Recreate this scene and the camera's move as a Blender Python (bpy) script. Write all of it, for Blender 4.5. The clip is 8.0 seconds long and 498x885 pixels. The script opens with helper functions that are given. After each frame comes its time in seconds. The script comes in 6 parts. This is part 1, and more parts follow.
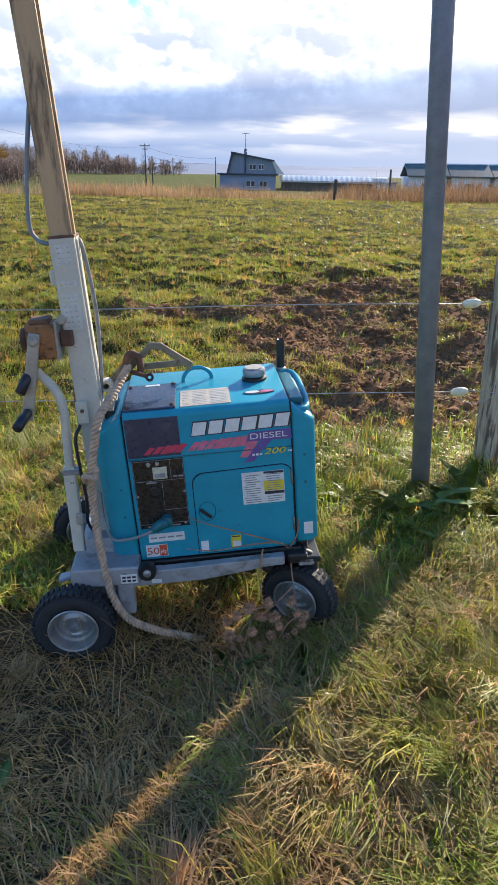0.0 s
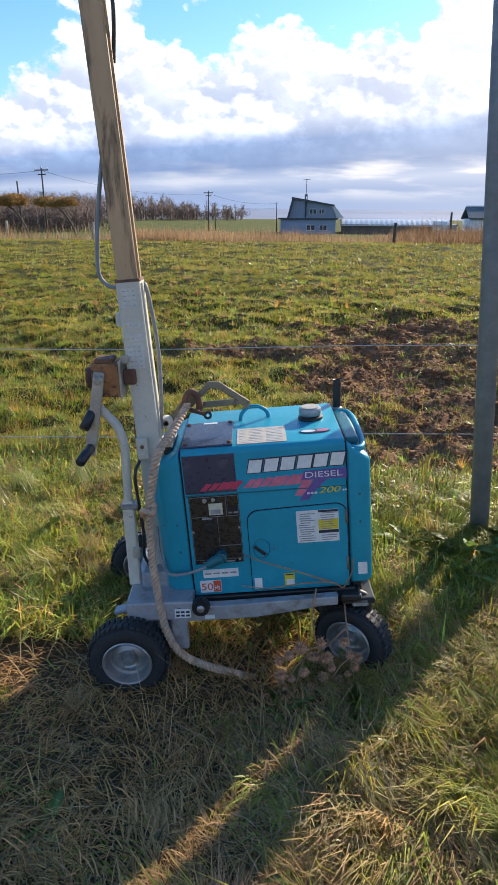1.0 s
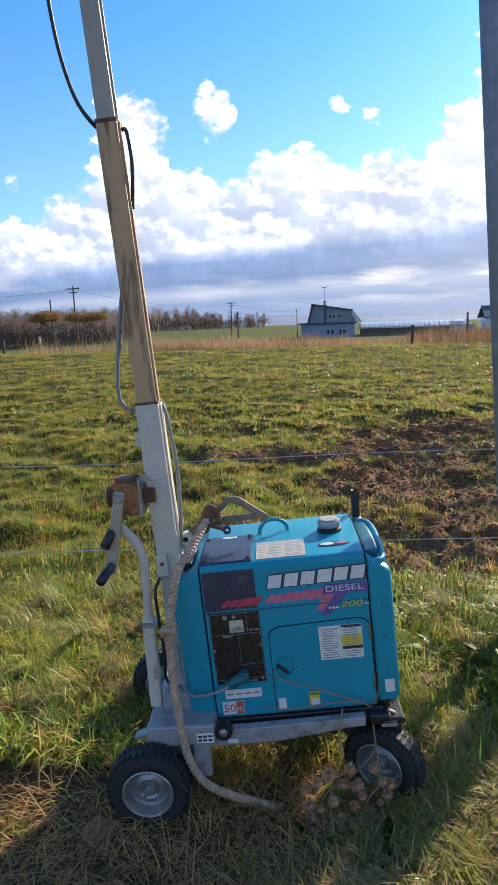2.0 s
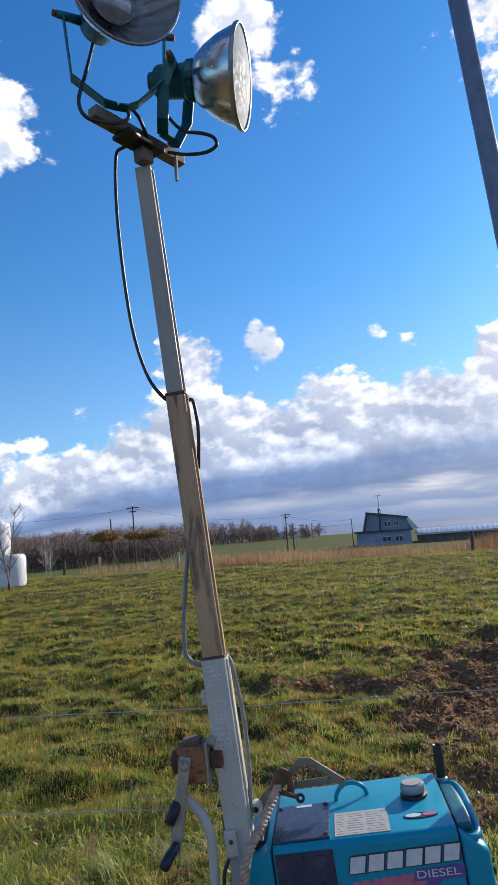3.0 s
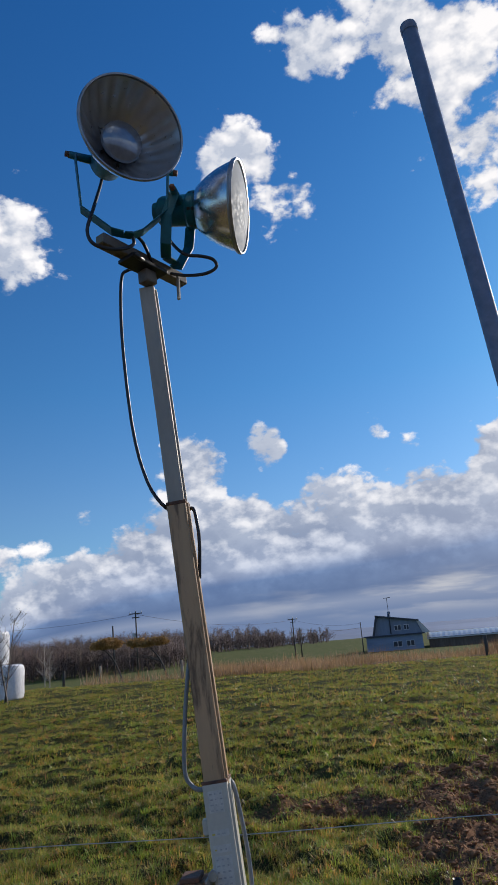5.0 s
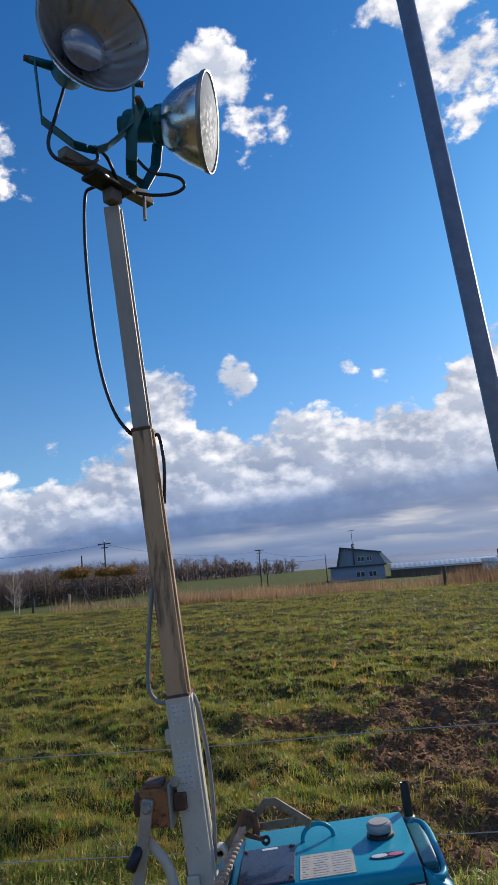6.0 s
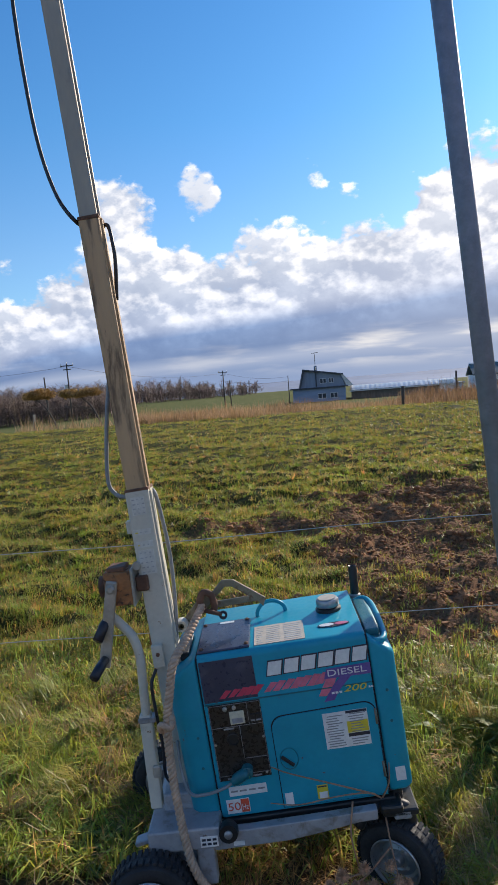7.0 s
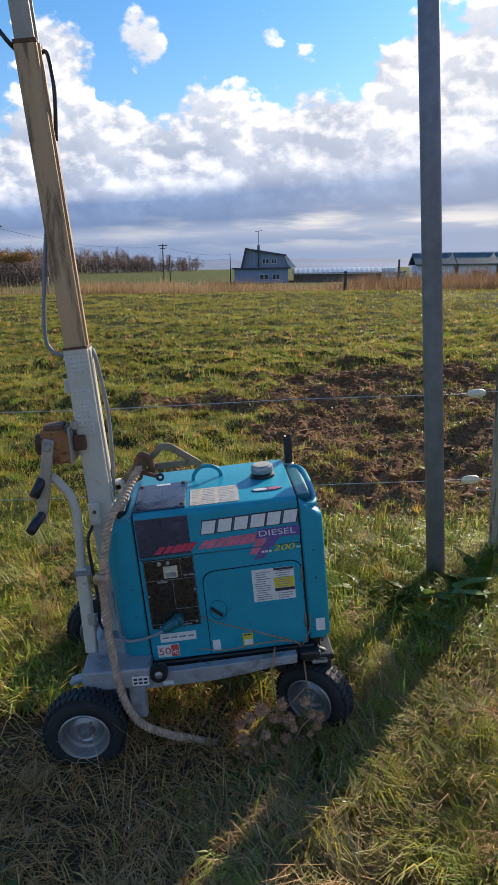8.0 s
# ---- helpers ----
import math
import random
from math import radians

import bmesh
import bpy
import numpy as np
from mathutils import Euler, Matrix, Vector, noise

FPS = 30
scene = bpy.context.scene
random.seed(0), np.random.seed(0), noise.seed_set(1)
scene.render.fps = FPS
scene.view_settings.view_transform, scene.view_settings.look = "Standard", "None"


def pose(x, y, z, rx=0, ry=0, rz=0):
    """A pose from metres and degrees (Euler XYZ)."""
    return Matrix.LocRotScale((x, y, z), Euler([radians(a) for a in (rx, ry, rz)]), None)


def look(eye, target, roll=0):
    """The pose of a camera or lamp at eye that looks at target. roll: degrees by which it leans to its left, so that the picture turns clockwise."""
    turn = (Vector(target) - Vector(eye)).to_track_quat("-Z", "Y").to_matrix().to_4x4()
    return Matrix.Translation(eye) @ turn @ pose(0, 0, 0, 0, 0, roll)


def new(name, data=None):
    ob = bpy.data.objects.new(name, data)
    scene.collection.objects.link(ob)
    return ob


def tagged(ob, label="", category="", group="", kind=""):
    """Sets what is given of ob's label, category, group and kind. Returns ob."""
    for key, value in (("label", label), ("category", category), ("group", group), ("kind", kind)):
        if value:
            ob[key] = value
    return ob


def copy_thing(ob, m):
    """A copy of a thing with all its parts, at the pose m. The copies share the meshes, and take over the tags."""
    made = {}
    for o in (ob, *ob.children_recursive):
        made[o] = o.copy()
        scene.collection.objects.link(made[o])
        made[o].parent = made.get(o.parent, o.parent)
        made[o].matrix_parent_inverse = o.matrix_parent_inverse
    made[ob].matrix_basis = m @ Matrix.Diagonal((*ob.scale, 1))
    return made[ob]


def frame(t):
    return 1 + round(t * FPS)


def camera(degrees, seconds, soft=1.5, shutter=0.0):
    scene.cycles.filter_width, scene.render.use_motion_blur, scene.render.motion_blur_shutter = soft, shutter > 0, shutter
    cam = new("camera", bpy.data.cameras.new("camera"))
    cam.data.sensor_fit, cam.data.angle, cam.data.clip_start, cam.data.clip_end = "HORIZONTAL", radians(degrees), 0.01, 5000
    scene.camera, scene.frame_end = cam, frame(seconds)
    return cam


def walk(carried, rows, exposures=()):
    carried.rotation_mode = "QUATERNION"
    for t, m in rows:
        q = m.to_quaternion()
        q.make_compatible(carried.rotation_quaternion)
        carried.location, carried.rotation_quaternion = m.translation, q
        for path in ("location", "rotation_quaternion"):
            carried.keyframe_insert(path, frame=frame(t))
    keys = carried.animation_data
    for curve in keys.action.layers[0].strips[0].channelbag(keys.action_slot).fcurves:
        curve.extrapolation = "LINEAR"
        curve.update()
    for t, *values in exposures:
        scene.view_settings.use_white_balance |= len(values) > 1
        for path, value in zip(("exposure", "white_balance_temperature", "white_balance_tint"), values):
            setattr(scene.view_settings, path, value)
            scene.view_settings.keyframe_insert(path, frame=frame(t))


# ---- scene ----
cam = camera(40.2, 8.0, 0.9)
PATH = [
    (0, (-0.04, 0.043, 1.396), (-0.028, 1.9, 0.653), 1.1),
    (0.5, (-0.039, 0.026, 1.401), (-0.144, 1.897, 0.702), 0.5),
    (1, (-0.037, 0.017, 1.401), (-0.193, 1.907, 0.765), 0.4),
    (1.5, (-0.023, 0.01, 1.405), (-0.175, 1.895, 0.755), 0.1),
    (2, (-0.007, 0.005, 1.448), (-0.245, 1.96, 1.099), -1.8),
    (2.2, (-0.012, -0.016, 1.478), (-0.307, 1.956, 1.317), -2.1),
    (3.3, (-0.023, -0.021, 1.581), (-0.376, 1.908, 1.974), -4.4),
    (3.5, (-0.02, -0.028, 1.59), (-0.34, 1.886, 2.072), -4.7),
    (4, (-0.009, -0.032, 1.594), (-0.361, 1.856, 2.152), -4.8),
    (5.3, (-0.006, -0.034, 1.577), (-0.345, 1.856, 2.139), -4.8),
    (5.5, (-0.005, -0.037, 1.579), (-0.325, 1.862, 2.119), -4.9),
    (6, (0.004, -0.028, 1.558), (-0.277, 1.918, 1.925), -4.4),
    (6.5, (0.004, 0.002, 1.531), (-0.268, 1.979, 1.657), -4.2),
    (7, (0.01, 0.026, 1.488), (-0.21, 2.008, 1.332), -4.4),
    (7.5, (0.002, -0.025, 1.48), (-0.208, 1.914, 1.037), -2.7),
    (8, (-0.007, 0.015, 1.445), (-0.052, 1.949, 0.939), -0.8),
]
walk(cam, [(t, look(eye, target, roll)) for t, eye, target, roll in PATH],
     [(0.0, 0.78, 7300, 13), (1.0, 0.64, 7250, 13), (2.0, 0.54, 7050, 13), (2.8, 0.1, 6700, 13), (3.5, 0.02, 6500, 13), (4.0, -0.28, 6500, 13), (4.2, -0.34, 6500, 13), (5.5, -0.5, 6500, 13), (6.0, -0.28, 6600, 13),
      (6.5, -0.1, 6800, 13), (7.0, 0.16, 7100, 13), (7.5, 0.17, 7200, 13), (8.0, 0.2, 7200, 13)])

# ---- sun, sky, exposure ----
SUN_AZ, SUN_EL = 33.0, 24.5
SUN_DIR = Vector((math.sin(radians(SUN_AZ)) * math.cos(radians(SUN_EL)), math.cos(radians(SUN_AZ)) * math.cos(radians(SUN_EL)), math.sin(radians(SUN_EL))))
sun_data = bpy.data.lights.new("sun", "SUN")
sun_data.energy, sun_data.angle, sun_data.color = 5.0, radians(0.55), (1.0, 0.93, 0.82)
sun = new("sun", sun_data)
sun.matrix_world = look(SUN_DIR * 50, (0, 0, 0))


class Nodes:
    """Short hand for a node tree."""

    def __init__(self, tree):
        self.tree = tree
        tree.nodes.clear()

    def add(self, kind, **props):
        n = self.tree.nodes.new(kind)
        for key, value in props.items():
            setattr(n, key, value)
        return n

    def link(self, a, b):
        self.tree.links.new(a, b)

    def put(self, socket, value):
        if isinstance(value, bpy.types.NodeSocket):
            self.link(value, socket)
        elif isinstance(value, (tuple, list)) and len(value) == 3 and socket.type == "RGBA":
            socket.default_value = (*value, 1)
        else:
            socket.default_value = value

    def math(self, op, a, b=0.0, c=0.0, clamp=False):
        n = self.add("ShaderNodeMath", operation=op, use_clamp=clamp)
        for i, v in enumerate((a, b, c)):
            self.put(n.inputs[i], v)
        return n.outputs[0]

    def vec(self, op, a, b=(0, 0, 0)):
        n = self.add("ShaderNodeVectorMath", operation=op)
        self.put(n.inputs[0], a)
        if op == "SCALE":
            self.put(n.inputs["Scale"], b)
        else:
            self.put(n.inputs[1], b)
        return n.outputs["Value"] if op == "DOT_PRODUCT" else n.outputs[0]

    def remap(self, v, a, b, c=0.0, d=1.0, smooth=True):
        n = self.add("ShaderNodeMapRange", interpolation_type="SMOOTHSTEP" if smooth else "LINEAR")
        for i, x in enumerate((v, a, b, c, d)):
            self.put(n.inputs[i], x)
        return n.outputs[0]

    def noise(self, vector, scale, detail=4.0, rough=0.5, distort=0.0):
        n = self.add("ShaderNodeTexNoise")
        if vector is not None:
            self.link(vector, n.inputs["Vector"])
        n.inputs["Scale"].default_value, n.inputs["Detail"].default_value = scale, detail
        n.inputs["Roughness"].default_value, n.inputs["Distortion"].default_value = rough, distort
        return n.outputs[0]

    def tint_noise(self, vector, scale):
        """Noise as a vector round zero, to bend other patterns with."""
        n = self.add("ShaderNodeTexNoise")
        self.link(vector, n.inputs["Vector"])
        n.inputs["Scale"].default_value = scale
        return self.vec("SUBTRACT", n.outputs["Color"], (0.5, 0.5, 0.5))

    def mix(self, fac, a, b, mode="MIX"):
        n = self.add("ShaderNodeMix", data_type="RGBA", blend_type=mode)
        self.put(n.inputs[0], fac)
        self.put(n.inputs[6], a)
        self.put(n.inputs[7], b)
        return n.outputs[2]

    def ramp(self, fac, stops):
        n = self.add("ShaderNodeValToRGB")
        self.put(n.inputs[0], fac)
        e = n.color_ramp.elements
        while len(e) < len(stops):
            e.new(0.5)
        for el, (p, col) in zip(e, stops):
            el.position, el.color = p, (*col, 1)
        return n.outputs[0]


def direction(az, el):
    a, e = radians(az), radians(el)
    return (math.sin(a) * math.cos(e), math.cos(a) * math.cos(e), math.sin(e))


def make_world():
    world = bpy.data.worlds.new("sky")
    world.use_nodes = True
    scene.world = world
    n = Nodes(world.node_tree)
    d = n.vec("NORMALIZE", n.add("ShaderNodeTexCoord").outputs["Generated"])
    sep = n.add("ShaderNodeSeparateXYZ")
    n.link(d, sep.inputs[0])
    x, z = sep.outputs[0], sep.outputs[2]
    sky = n.add("ShaderNodeTexSky", sky_type="NISHITA", sun_disc=False)
    sky.sun_elevation, sky.sun_rotation = radians(SUN_EL), radians(SUN_AZ)
    sky.air_density, sky.dust_density, sky.ozone_density = 1.0, 0.4, 2.6
    # the blue deepens towards the zenith and pales in the haze low down
    haze = n.ramp(z, ((0.0, (0.080, 0.112, 0.140)), (0.20, (0.072, 0.112, 0.146)), (0.36, (0.047, 0.109, 0.153)), (0.75, (0.026, 0.098, 0.166))))
    clear = n.mix(1.0, sky.outputs[0], haze, "MULTIPLY")
    # cumulus: a bank whose top climbs towards the sun's side, and loose clouds over it
    top = n.math("ADD", n.math("MULTIPLY_ADD", x, 0.17, 0.248), n.remap(x, -0.56, -0.34, -0.085, 0.0))
    rel = n.math("DIVIDE", z, top)
    cover = n.remap(rel, 0.66, 1.16, 1.0, 0.0)
    loose = None
    # the two at 150 and -125 are unseen, added to make the fill light neutral
    for az, el, size, gain in ((-9.4, 38.7, 4.2, 1.0), (-6.0, 35.6, 4.2, 1.0), (-1.8, 46.2, 5.2, 1.0), (10.6, 43.5, 9.0, 1.2), (13.2, 36.3, 6.2, 1.1), (-31.2, 32.4, 6.0, 1.1), (-32.5, 28.5, 4.0, 1.0), (-15.5, 14.2, 4.2, 1.6), (-9.0, 15.6, 2.5, 1.1), (0.7, 16.2, 1.25, 0.62), (-28.6, 9.0, 2.0, 0.9), (-24.6, 10.6, 1.5, 0.8), (-31.5, 7.6, 2.5, 1.0), (13.0, 14.5, 6.0, 0.9), (28.0, 22.0, 10.0, 1.0), (-15.0, 9.0, 8.0, 0.7), (150.0, 42.0, 25.0, 1.05), (-125.0, 45.0, 21.0, 1.05), (8.0, 3.5, 9.0, 0.7), (-30.0, 3.0, 8.0, 0.6)):
        dot = n.vec("DOT_PRODUCT", d, direction(az, el))
        b = n.remap(dot, math.cos(radians(size)), 1.0, 0.0, gain, smooth=False)
        loose = b if loose is None else n.math("MAXIMUM", loose, b)
    p = n.vec("MULTIPLY", d, (1.0, 1.0, 1.45))
    big = n.noise(p, 11.0, 10.0, 0.60)
    soft = n.noise(p, 11.0, 5.0, 0.52)
    lit = n.noise(n.vec("ADD", p, (0.006, 0.004, 0.015)), 11.0, 5.0, 0.52)
    puff = n.add("ShaderNodeTexVoronoi", feature="SMOOTH_F1")
    n.link(n.vec("ADD", p, n.vec("SCALE", n.tint_noise(p, 26.0), 0.035)), puff.inputs["Vector"])
    puff.inputs["Scale"].default_value, puff.inputs["Smoothness"].default_value, puff.inputs["Detail"].default_value = 30.0, 0.5, 1.5
    billow = n.math("SUBTRACT", 0.42, puff.outputs["Distance"])
    amount = n.math("ADD", n.math("ADD", n.math("MULTIPLY_ADD", big, 1.45, -0.24), n.math("MULTIPLY", billow, 0.20)), n.math("ADD", n.math("ADD", n.math("MULTIPLY", cover, 0.50), n.remap(rel, 0.35, 0.85, 0.40, 0.0)), n.math("MULTIPLY", loose, 0.40)))
    mask = n.remap(amount, 0.70, 0.86)
    # sunlit tops, grey-blue bases, brighter towards the sun
    sunny = n.remap(n.vec("DOT_PRODUCT", d, tuple(SUN_DIR)), 0.70, 1.0)
    body = n.ramp(n.math("MULTIPLY", rel, 0.8), ((0.0, (0.24, 0.34, 0.56)), (0.10, (0.22, 0.32, 0.54)), (0.15, (0.34, 0.43, 0.62)), (0.21, (0.17, 0.265, 0.48)), (0.31, (0.24, 0.36, 0.60)), (0.39, (0.66, 0.73, 0.86)), (0.56, (0.86, 0.89, 0.94)), (1.0, (1.04, 1.04, 1.04))))
    relief = n.mix(n.remap(n.math("ADD", n.math("SUBTRACT", soft, lit), n.math("MULTIPLY", billow, 0.10)), -0.07, 0.07, smooth=False), (0.58, 0.66, 0.79), (1.20, 1.20, 1.19))
    puffs = n.remap(rel, 0.22, 0.62)
    body = n.mix(puffs, body, n.mix(1.0, body, relief, "MULTIPLY"))
    body = n.mix(n.remap(rel, 0.15, 0.45), body, n.mix(1.0, body, n.mix(n.remap(big, 0.36, 0.62), (0.80, 0.84, 0.91), (1.12, 1.12, 1.12)), "MULTIPLY"))
    body = n.mix(n.math("MULTIPLY", sunny, 0.15), body, (1.15, 1.12, 1.06))
    wisps = n.remap(n.noise(n.vec("MULTIPLY", d, (1.0, 1.0, 7.0)), 5.0, 5.0, 0.5), 0.46, 0.64, 0.0, 0.75)
    band = n.math("MULTIPLY", n.remap(z, 0.012, 0.045), n.remap(z, 0.055, 0.085, 1.0, 0.0))
    low = n.mix(n.math("MULTIPLY", wisps, n.math("MULTIPLY", band, n.remap(x, -0.15, 0.05, 0.35, 1.0))), body, (0.84, 0.86, 0.88))
    full = n.mix(mask, clear, low)
    below = n.remap(z, -0.03, 0.0, 1.0, 0.0)
    full = n.mix(below, full, (0.16, 0.17, 0.13))
    bg = n.add("ShaderNodeBackground")
    n.link(full, bg.inputs[0])
    bg.inputs[1].default_value = 1.0
    n.link(bg.outputs[0], n.add("ShaderNodeOutputWorld").inputs[0])


make_world()


# ---- materials ----
def material(name, colour, rough=0.6, metal=0.0, vary=0.25, scale=6.0, fine=60.0, bump=0.15, depth=0.002, second=None, cut=(0.5, 0.7), coord="Object", through_light=0.0, spec=0.5, tint="", stretch=(1, 1, 1), rough_vary=0.15, piece=0.0, spots=None):
    """A worn surface: base colour with broad and fine variation, patches of a second colour, bump, and optionally light that comes through."""
    m = bpy.data.materials.new(name)
    m.use_nodes = True
    n = Nodes(m.node_tree)
    out = n.add("ShaderNodeOutputMaterial")
    b = n.add("ShaderNodeBsdfPrincipled")
    co = n.add("ShaderNodeTexCoord").outputs[coord]
    if stretch != (1, 1, 1):
        co = n.vec("MULTIPLY", co, stretch)
    broad, grain = n.noise(co, scale, 5.0, 0.55), n.noise(co, fine, 3.0, 0.6)
    v = n.math("ADD", n.remap(broad, 0.3, 0.7, 1 - vary, 1 + vary, smooth=False), n.remap(grain, 0.3, 0.7, -vary / 2, vary / 2, smooth=False))
    col = n.mix(1.0, colour, v, "MULTIPLY")
    if second:
        col = n.mix(n.remap(n.noise(co, scale * 1.7, 7.0, 0.65, 0.4), *cut), col, n.mix(1.0, second, v, "MULTIPLY"))
    if spots:
        col = n.mix(n.remap(n.noise(co, spots[1], 4.0, 0.6), *spots[2]), col, spots[0])
    if tint:
        a = n.add("ShaderNodeAttribute", attribute_name=tint)
        col = n.mix(1.0, col, a.outputs["Color"], "MULTIPLY")
    if piece:
        r = n.add("ShaderNodeObjectInfo").outputs["Random"]
        col = n.mix(1.0, col, n.remap(r, 0, 1, 1 - piece, 1 + piece, smooth=False), "MULTIPLY")
    n.link(col, b.inputs["Base Color"])
    n.link(n.remap(grain, 0.3, 0.7, max(rough - rough_vary, 0.03), min(rough + rough_vary, 1.0), smooth=False), b.inputs["Roughness"])
    b.inputs["Metallic"].default_value = metal
    b.inputs["Specular IOR Level"].default_value = spec
    if bump:
        k = n.add("ShaderNodeBump")
        k.inputs["Strength"].default_value, k.inputs["Distance"].default_value = bump, depth
        n.link(n.math("ADD", grain, broad), k.inputs["Height"])
        n.link(k.outputs[0], b.inputs["Normal"])
    shader = b.outputs[0]
    if through_light:
        t = n.add("ShaderNodeBsdfTranslucent")
        n.link(n.mix(1.0, col, (1.0, 1.0, 0.75), "MULTIPLY"), t.inputs[0])
        s = n.add("ShaderNodeMixShader")
        s.inputs[0].default_value = through_light
        n.link(shader, s.inputs[1])
        n.link(t.outputs[0], s.inputs[2])
        shader = s.outputs[0]
    n.link(shader, out.inputs[0])
    return m


def ground_material():
    m = bpy.data.materials.new("earth_and_turf")
    m.use_nodes = True
    n = Nodes(m.node_tree)
    out, b = n.add("ShaderNodeOutputMaterial"), n.add("ShaderNodeBsdfPrincipled")
    co = n.add("ShaderNodeTexCoord").outputs["Object"]
    soil = n.add("ShaderNodeAttribute", attribute_name="soil").outputs["Fac"]
    zone = n.add("ShaderNodeAttribute", attribute_name="zone").outputs["Fac"]
    broad, mid, fine = n.noise(co, 0.5, 6.0, 0.6), n.noise(co, 5.0, 6.0, 0.65), n.noise(co, 45.0, 4.0, 0.65)
    turf = n.mix(n.remap(mid, 0.35, 0.65), (0.046, 0.038, 0.017), (0.066, 0.074, 0.024))
    earth = n.mix(n.remap(mid, 0.3, 0.7), (0.13, 0.066, 0.036), (0.25, 0.138, 0.078))
    straw = n.mix(n.remap(mid, 0.35, 0.65), (0.115, 0.068, 0.040), (0.090, 0.064, 0.034))
    far = n.mix(n.remap(broad, 0.35, 0.65), (0.105, 0.122, 0.040), (0.145, 0.145, 0.056))
    base = n.mix(n.remap(zone, 0.0, 1.0, smooth=False), straw, turf)
    base = n.mix(n.remap(zone, 1.0, 2.0, smooth=False), base, far)
    base = n.mix(n.remap(zone, 2.0, 3.0, smooth=False), base, n.mix(mid, (0.20, 0.13, 0.075), (0.14, 0.085, 0.05)))
    base = n.mix(n.math("MULTIPLY", soil, n.remap(fine, 0.25, 0.5)), base, earth)
    base = n.mix(1.0, base, n.remap(fine, 0.25, 0.75, 0.6, 1.4, smooth=False), "MULTIPLY")
    n.link(base, b.inputs["Base Color"])
    b.inputs["Roughness"].default_value = 0.92
    b.inputs["Specular IOR Level"].default_value = 0.03
    k = n.add("ShaderNodeBump")
    k.inputs["Strength"].default_value, k.inputs["Distance"].default_value = 0.8, 0.03
    n.link(n.math("ADD", mid, n.math("MULTIPLY", fine, 0.4)), k.inputs["Height"])
    n.link(k.outputs[0], b.inputs["Normal"])
    n.link(b.outputs[0], out.inputs[0])
    return m


M_GROUND = ground_material()
M_GRASS = material("grass_blade", (0.345, 0.365, 0.078), 0.42, vary=0.25, scale=1.3, fine=20, bump=0, through_light=0.45, tint="tint", spec=0.22)
M_STRAW = material("dry_grass", (0.43, 0.305, 0.168), 0.7, vary=0.3, scale=2.0, fine=25, bump=0, through_light=0.35, tint="tint", spec=0.12)
M_REED = material("withered_reeds", (0.42, 0.25, 0.145), 0.7, vary=0.35, scale=0.3, fine=4, bump=0, through_light=0.3, tint="tint", spec=0.2)
M_LEAF = material("weed_leaf", (0.21, 0.30, 0.085), 0.5, vary=0.3, scale=9, fine=60, bump=0.3, depth=0.002, through_light=0.4)
M_CLOD = material("soil_clod", (0.27, 0.132, 0.064), 0.95, vary=0.35, scale=5, fine=40, bump=0.8, depth=0.01, spec=0.15)
M_GALV = material("galvanised_steel", (0.225, 0.245, 0.295), 0.55, metal=0.25, vary=0.16, scale=14, fine=90, second=(0.25, 0.265, 0.32), cut=(0.48, 0.62), bump=0.12)
M_POSTWOOD = material("weathered_wood", (0.45, 0.37, 0.28), 0.85, vary=0.4, scale=14, fine=110, second=(0.12, 0.09, 0.065), cut=(0.48, 0.6), bump=0.9, depth=0.008, stretch=(1, 1, 0.10))
M_POLE_FAR = material("tarred_pole", (0.075, 0.065, 0.055), 0.8, vary=0.2, scale=2, fine=12)
M_WIRE = material("fence_wire", (0.42, 0.43, 0.43), 0.45, metal=0.6, vary=0.15, scale=20, fine=100)
M_INSUL = material("white_plastic", (0.74, 0.74, 0.66), 0.4, vary=0.12, scale=40, fine=200, through_light=0.25)
M_WALL_BLUE = material("pale_blue_siding", (0.23, 0.295, 0.40), 0.7, vary=0.12, scale=0.6, fine=3, bump=0.2, depth=0.02, stretch=(0.4, 0.4, 4))
M_WALL_GREY = material("grey_metal_siding", (0.20, 0.25, 0.33), 0.6, vary=0.12, scale=0.5, fine=3, stretch=(3, 3, 0.3))
M_ROOF_DARK = material("dark_roofing", (0.055, 0.065, 0.085), 0.6, vary=0.2, scale=0.8, fine=4)
M_ROOF_LIGHT = material("zinc_roofing", (0.52, 0.54, 0.55), 0.4, metal=0.3, vary=0.12, scale=0.5, fine=4)
M_ROOF_TEAL = material("dark_teal_roofing", (0.03, 0.075, 0.09), 0.5, vary=0.15, scale=0.5, fine=3)
M_WALL_WHITE = material("white_siding", (0.82, 0.84, 0.86), 0.7, vary=0.1, scale=0.4, fine=3)
M_WALL_BROWN = material("brown_boarding", (0.15, 0.115, 0.09), 0.8, vary=0.3, scale=0.8, fine=4, stretch=(3, 3, 0.4))
M_GLASS_FAR = material("window_pane", (0.05, 0.06, 0.08), 0.1, vary=0.1, bump=0)
M_FRAME = material("window_frame", (0.6, 0.62, 0.64), 0.5, vary=0.05)
M_BARK = material("dark_bark", (0.10, 0.082, 0.07), 0.85, vary=0.25, scale=0.8, fine=6)
M_TWIG = material("bare_twigs", (0.165, 0.120, 0.098), 0.85, vary=0.3, scale=0.2, fine=2, tint="tint")
M_NEEDLE = material("rusty_pine_foliage", (0.34, 0.20, 0.07), 0.8, vary=0.35, scale=0.6, fine=4, through_light=0.2, tint="tint")
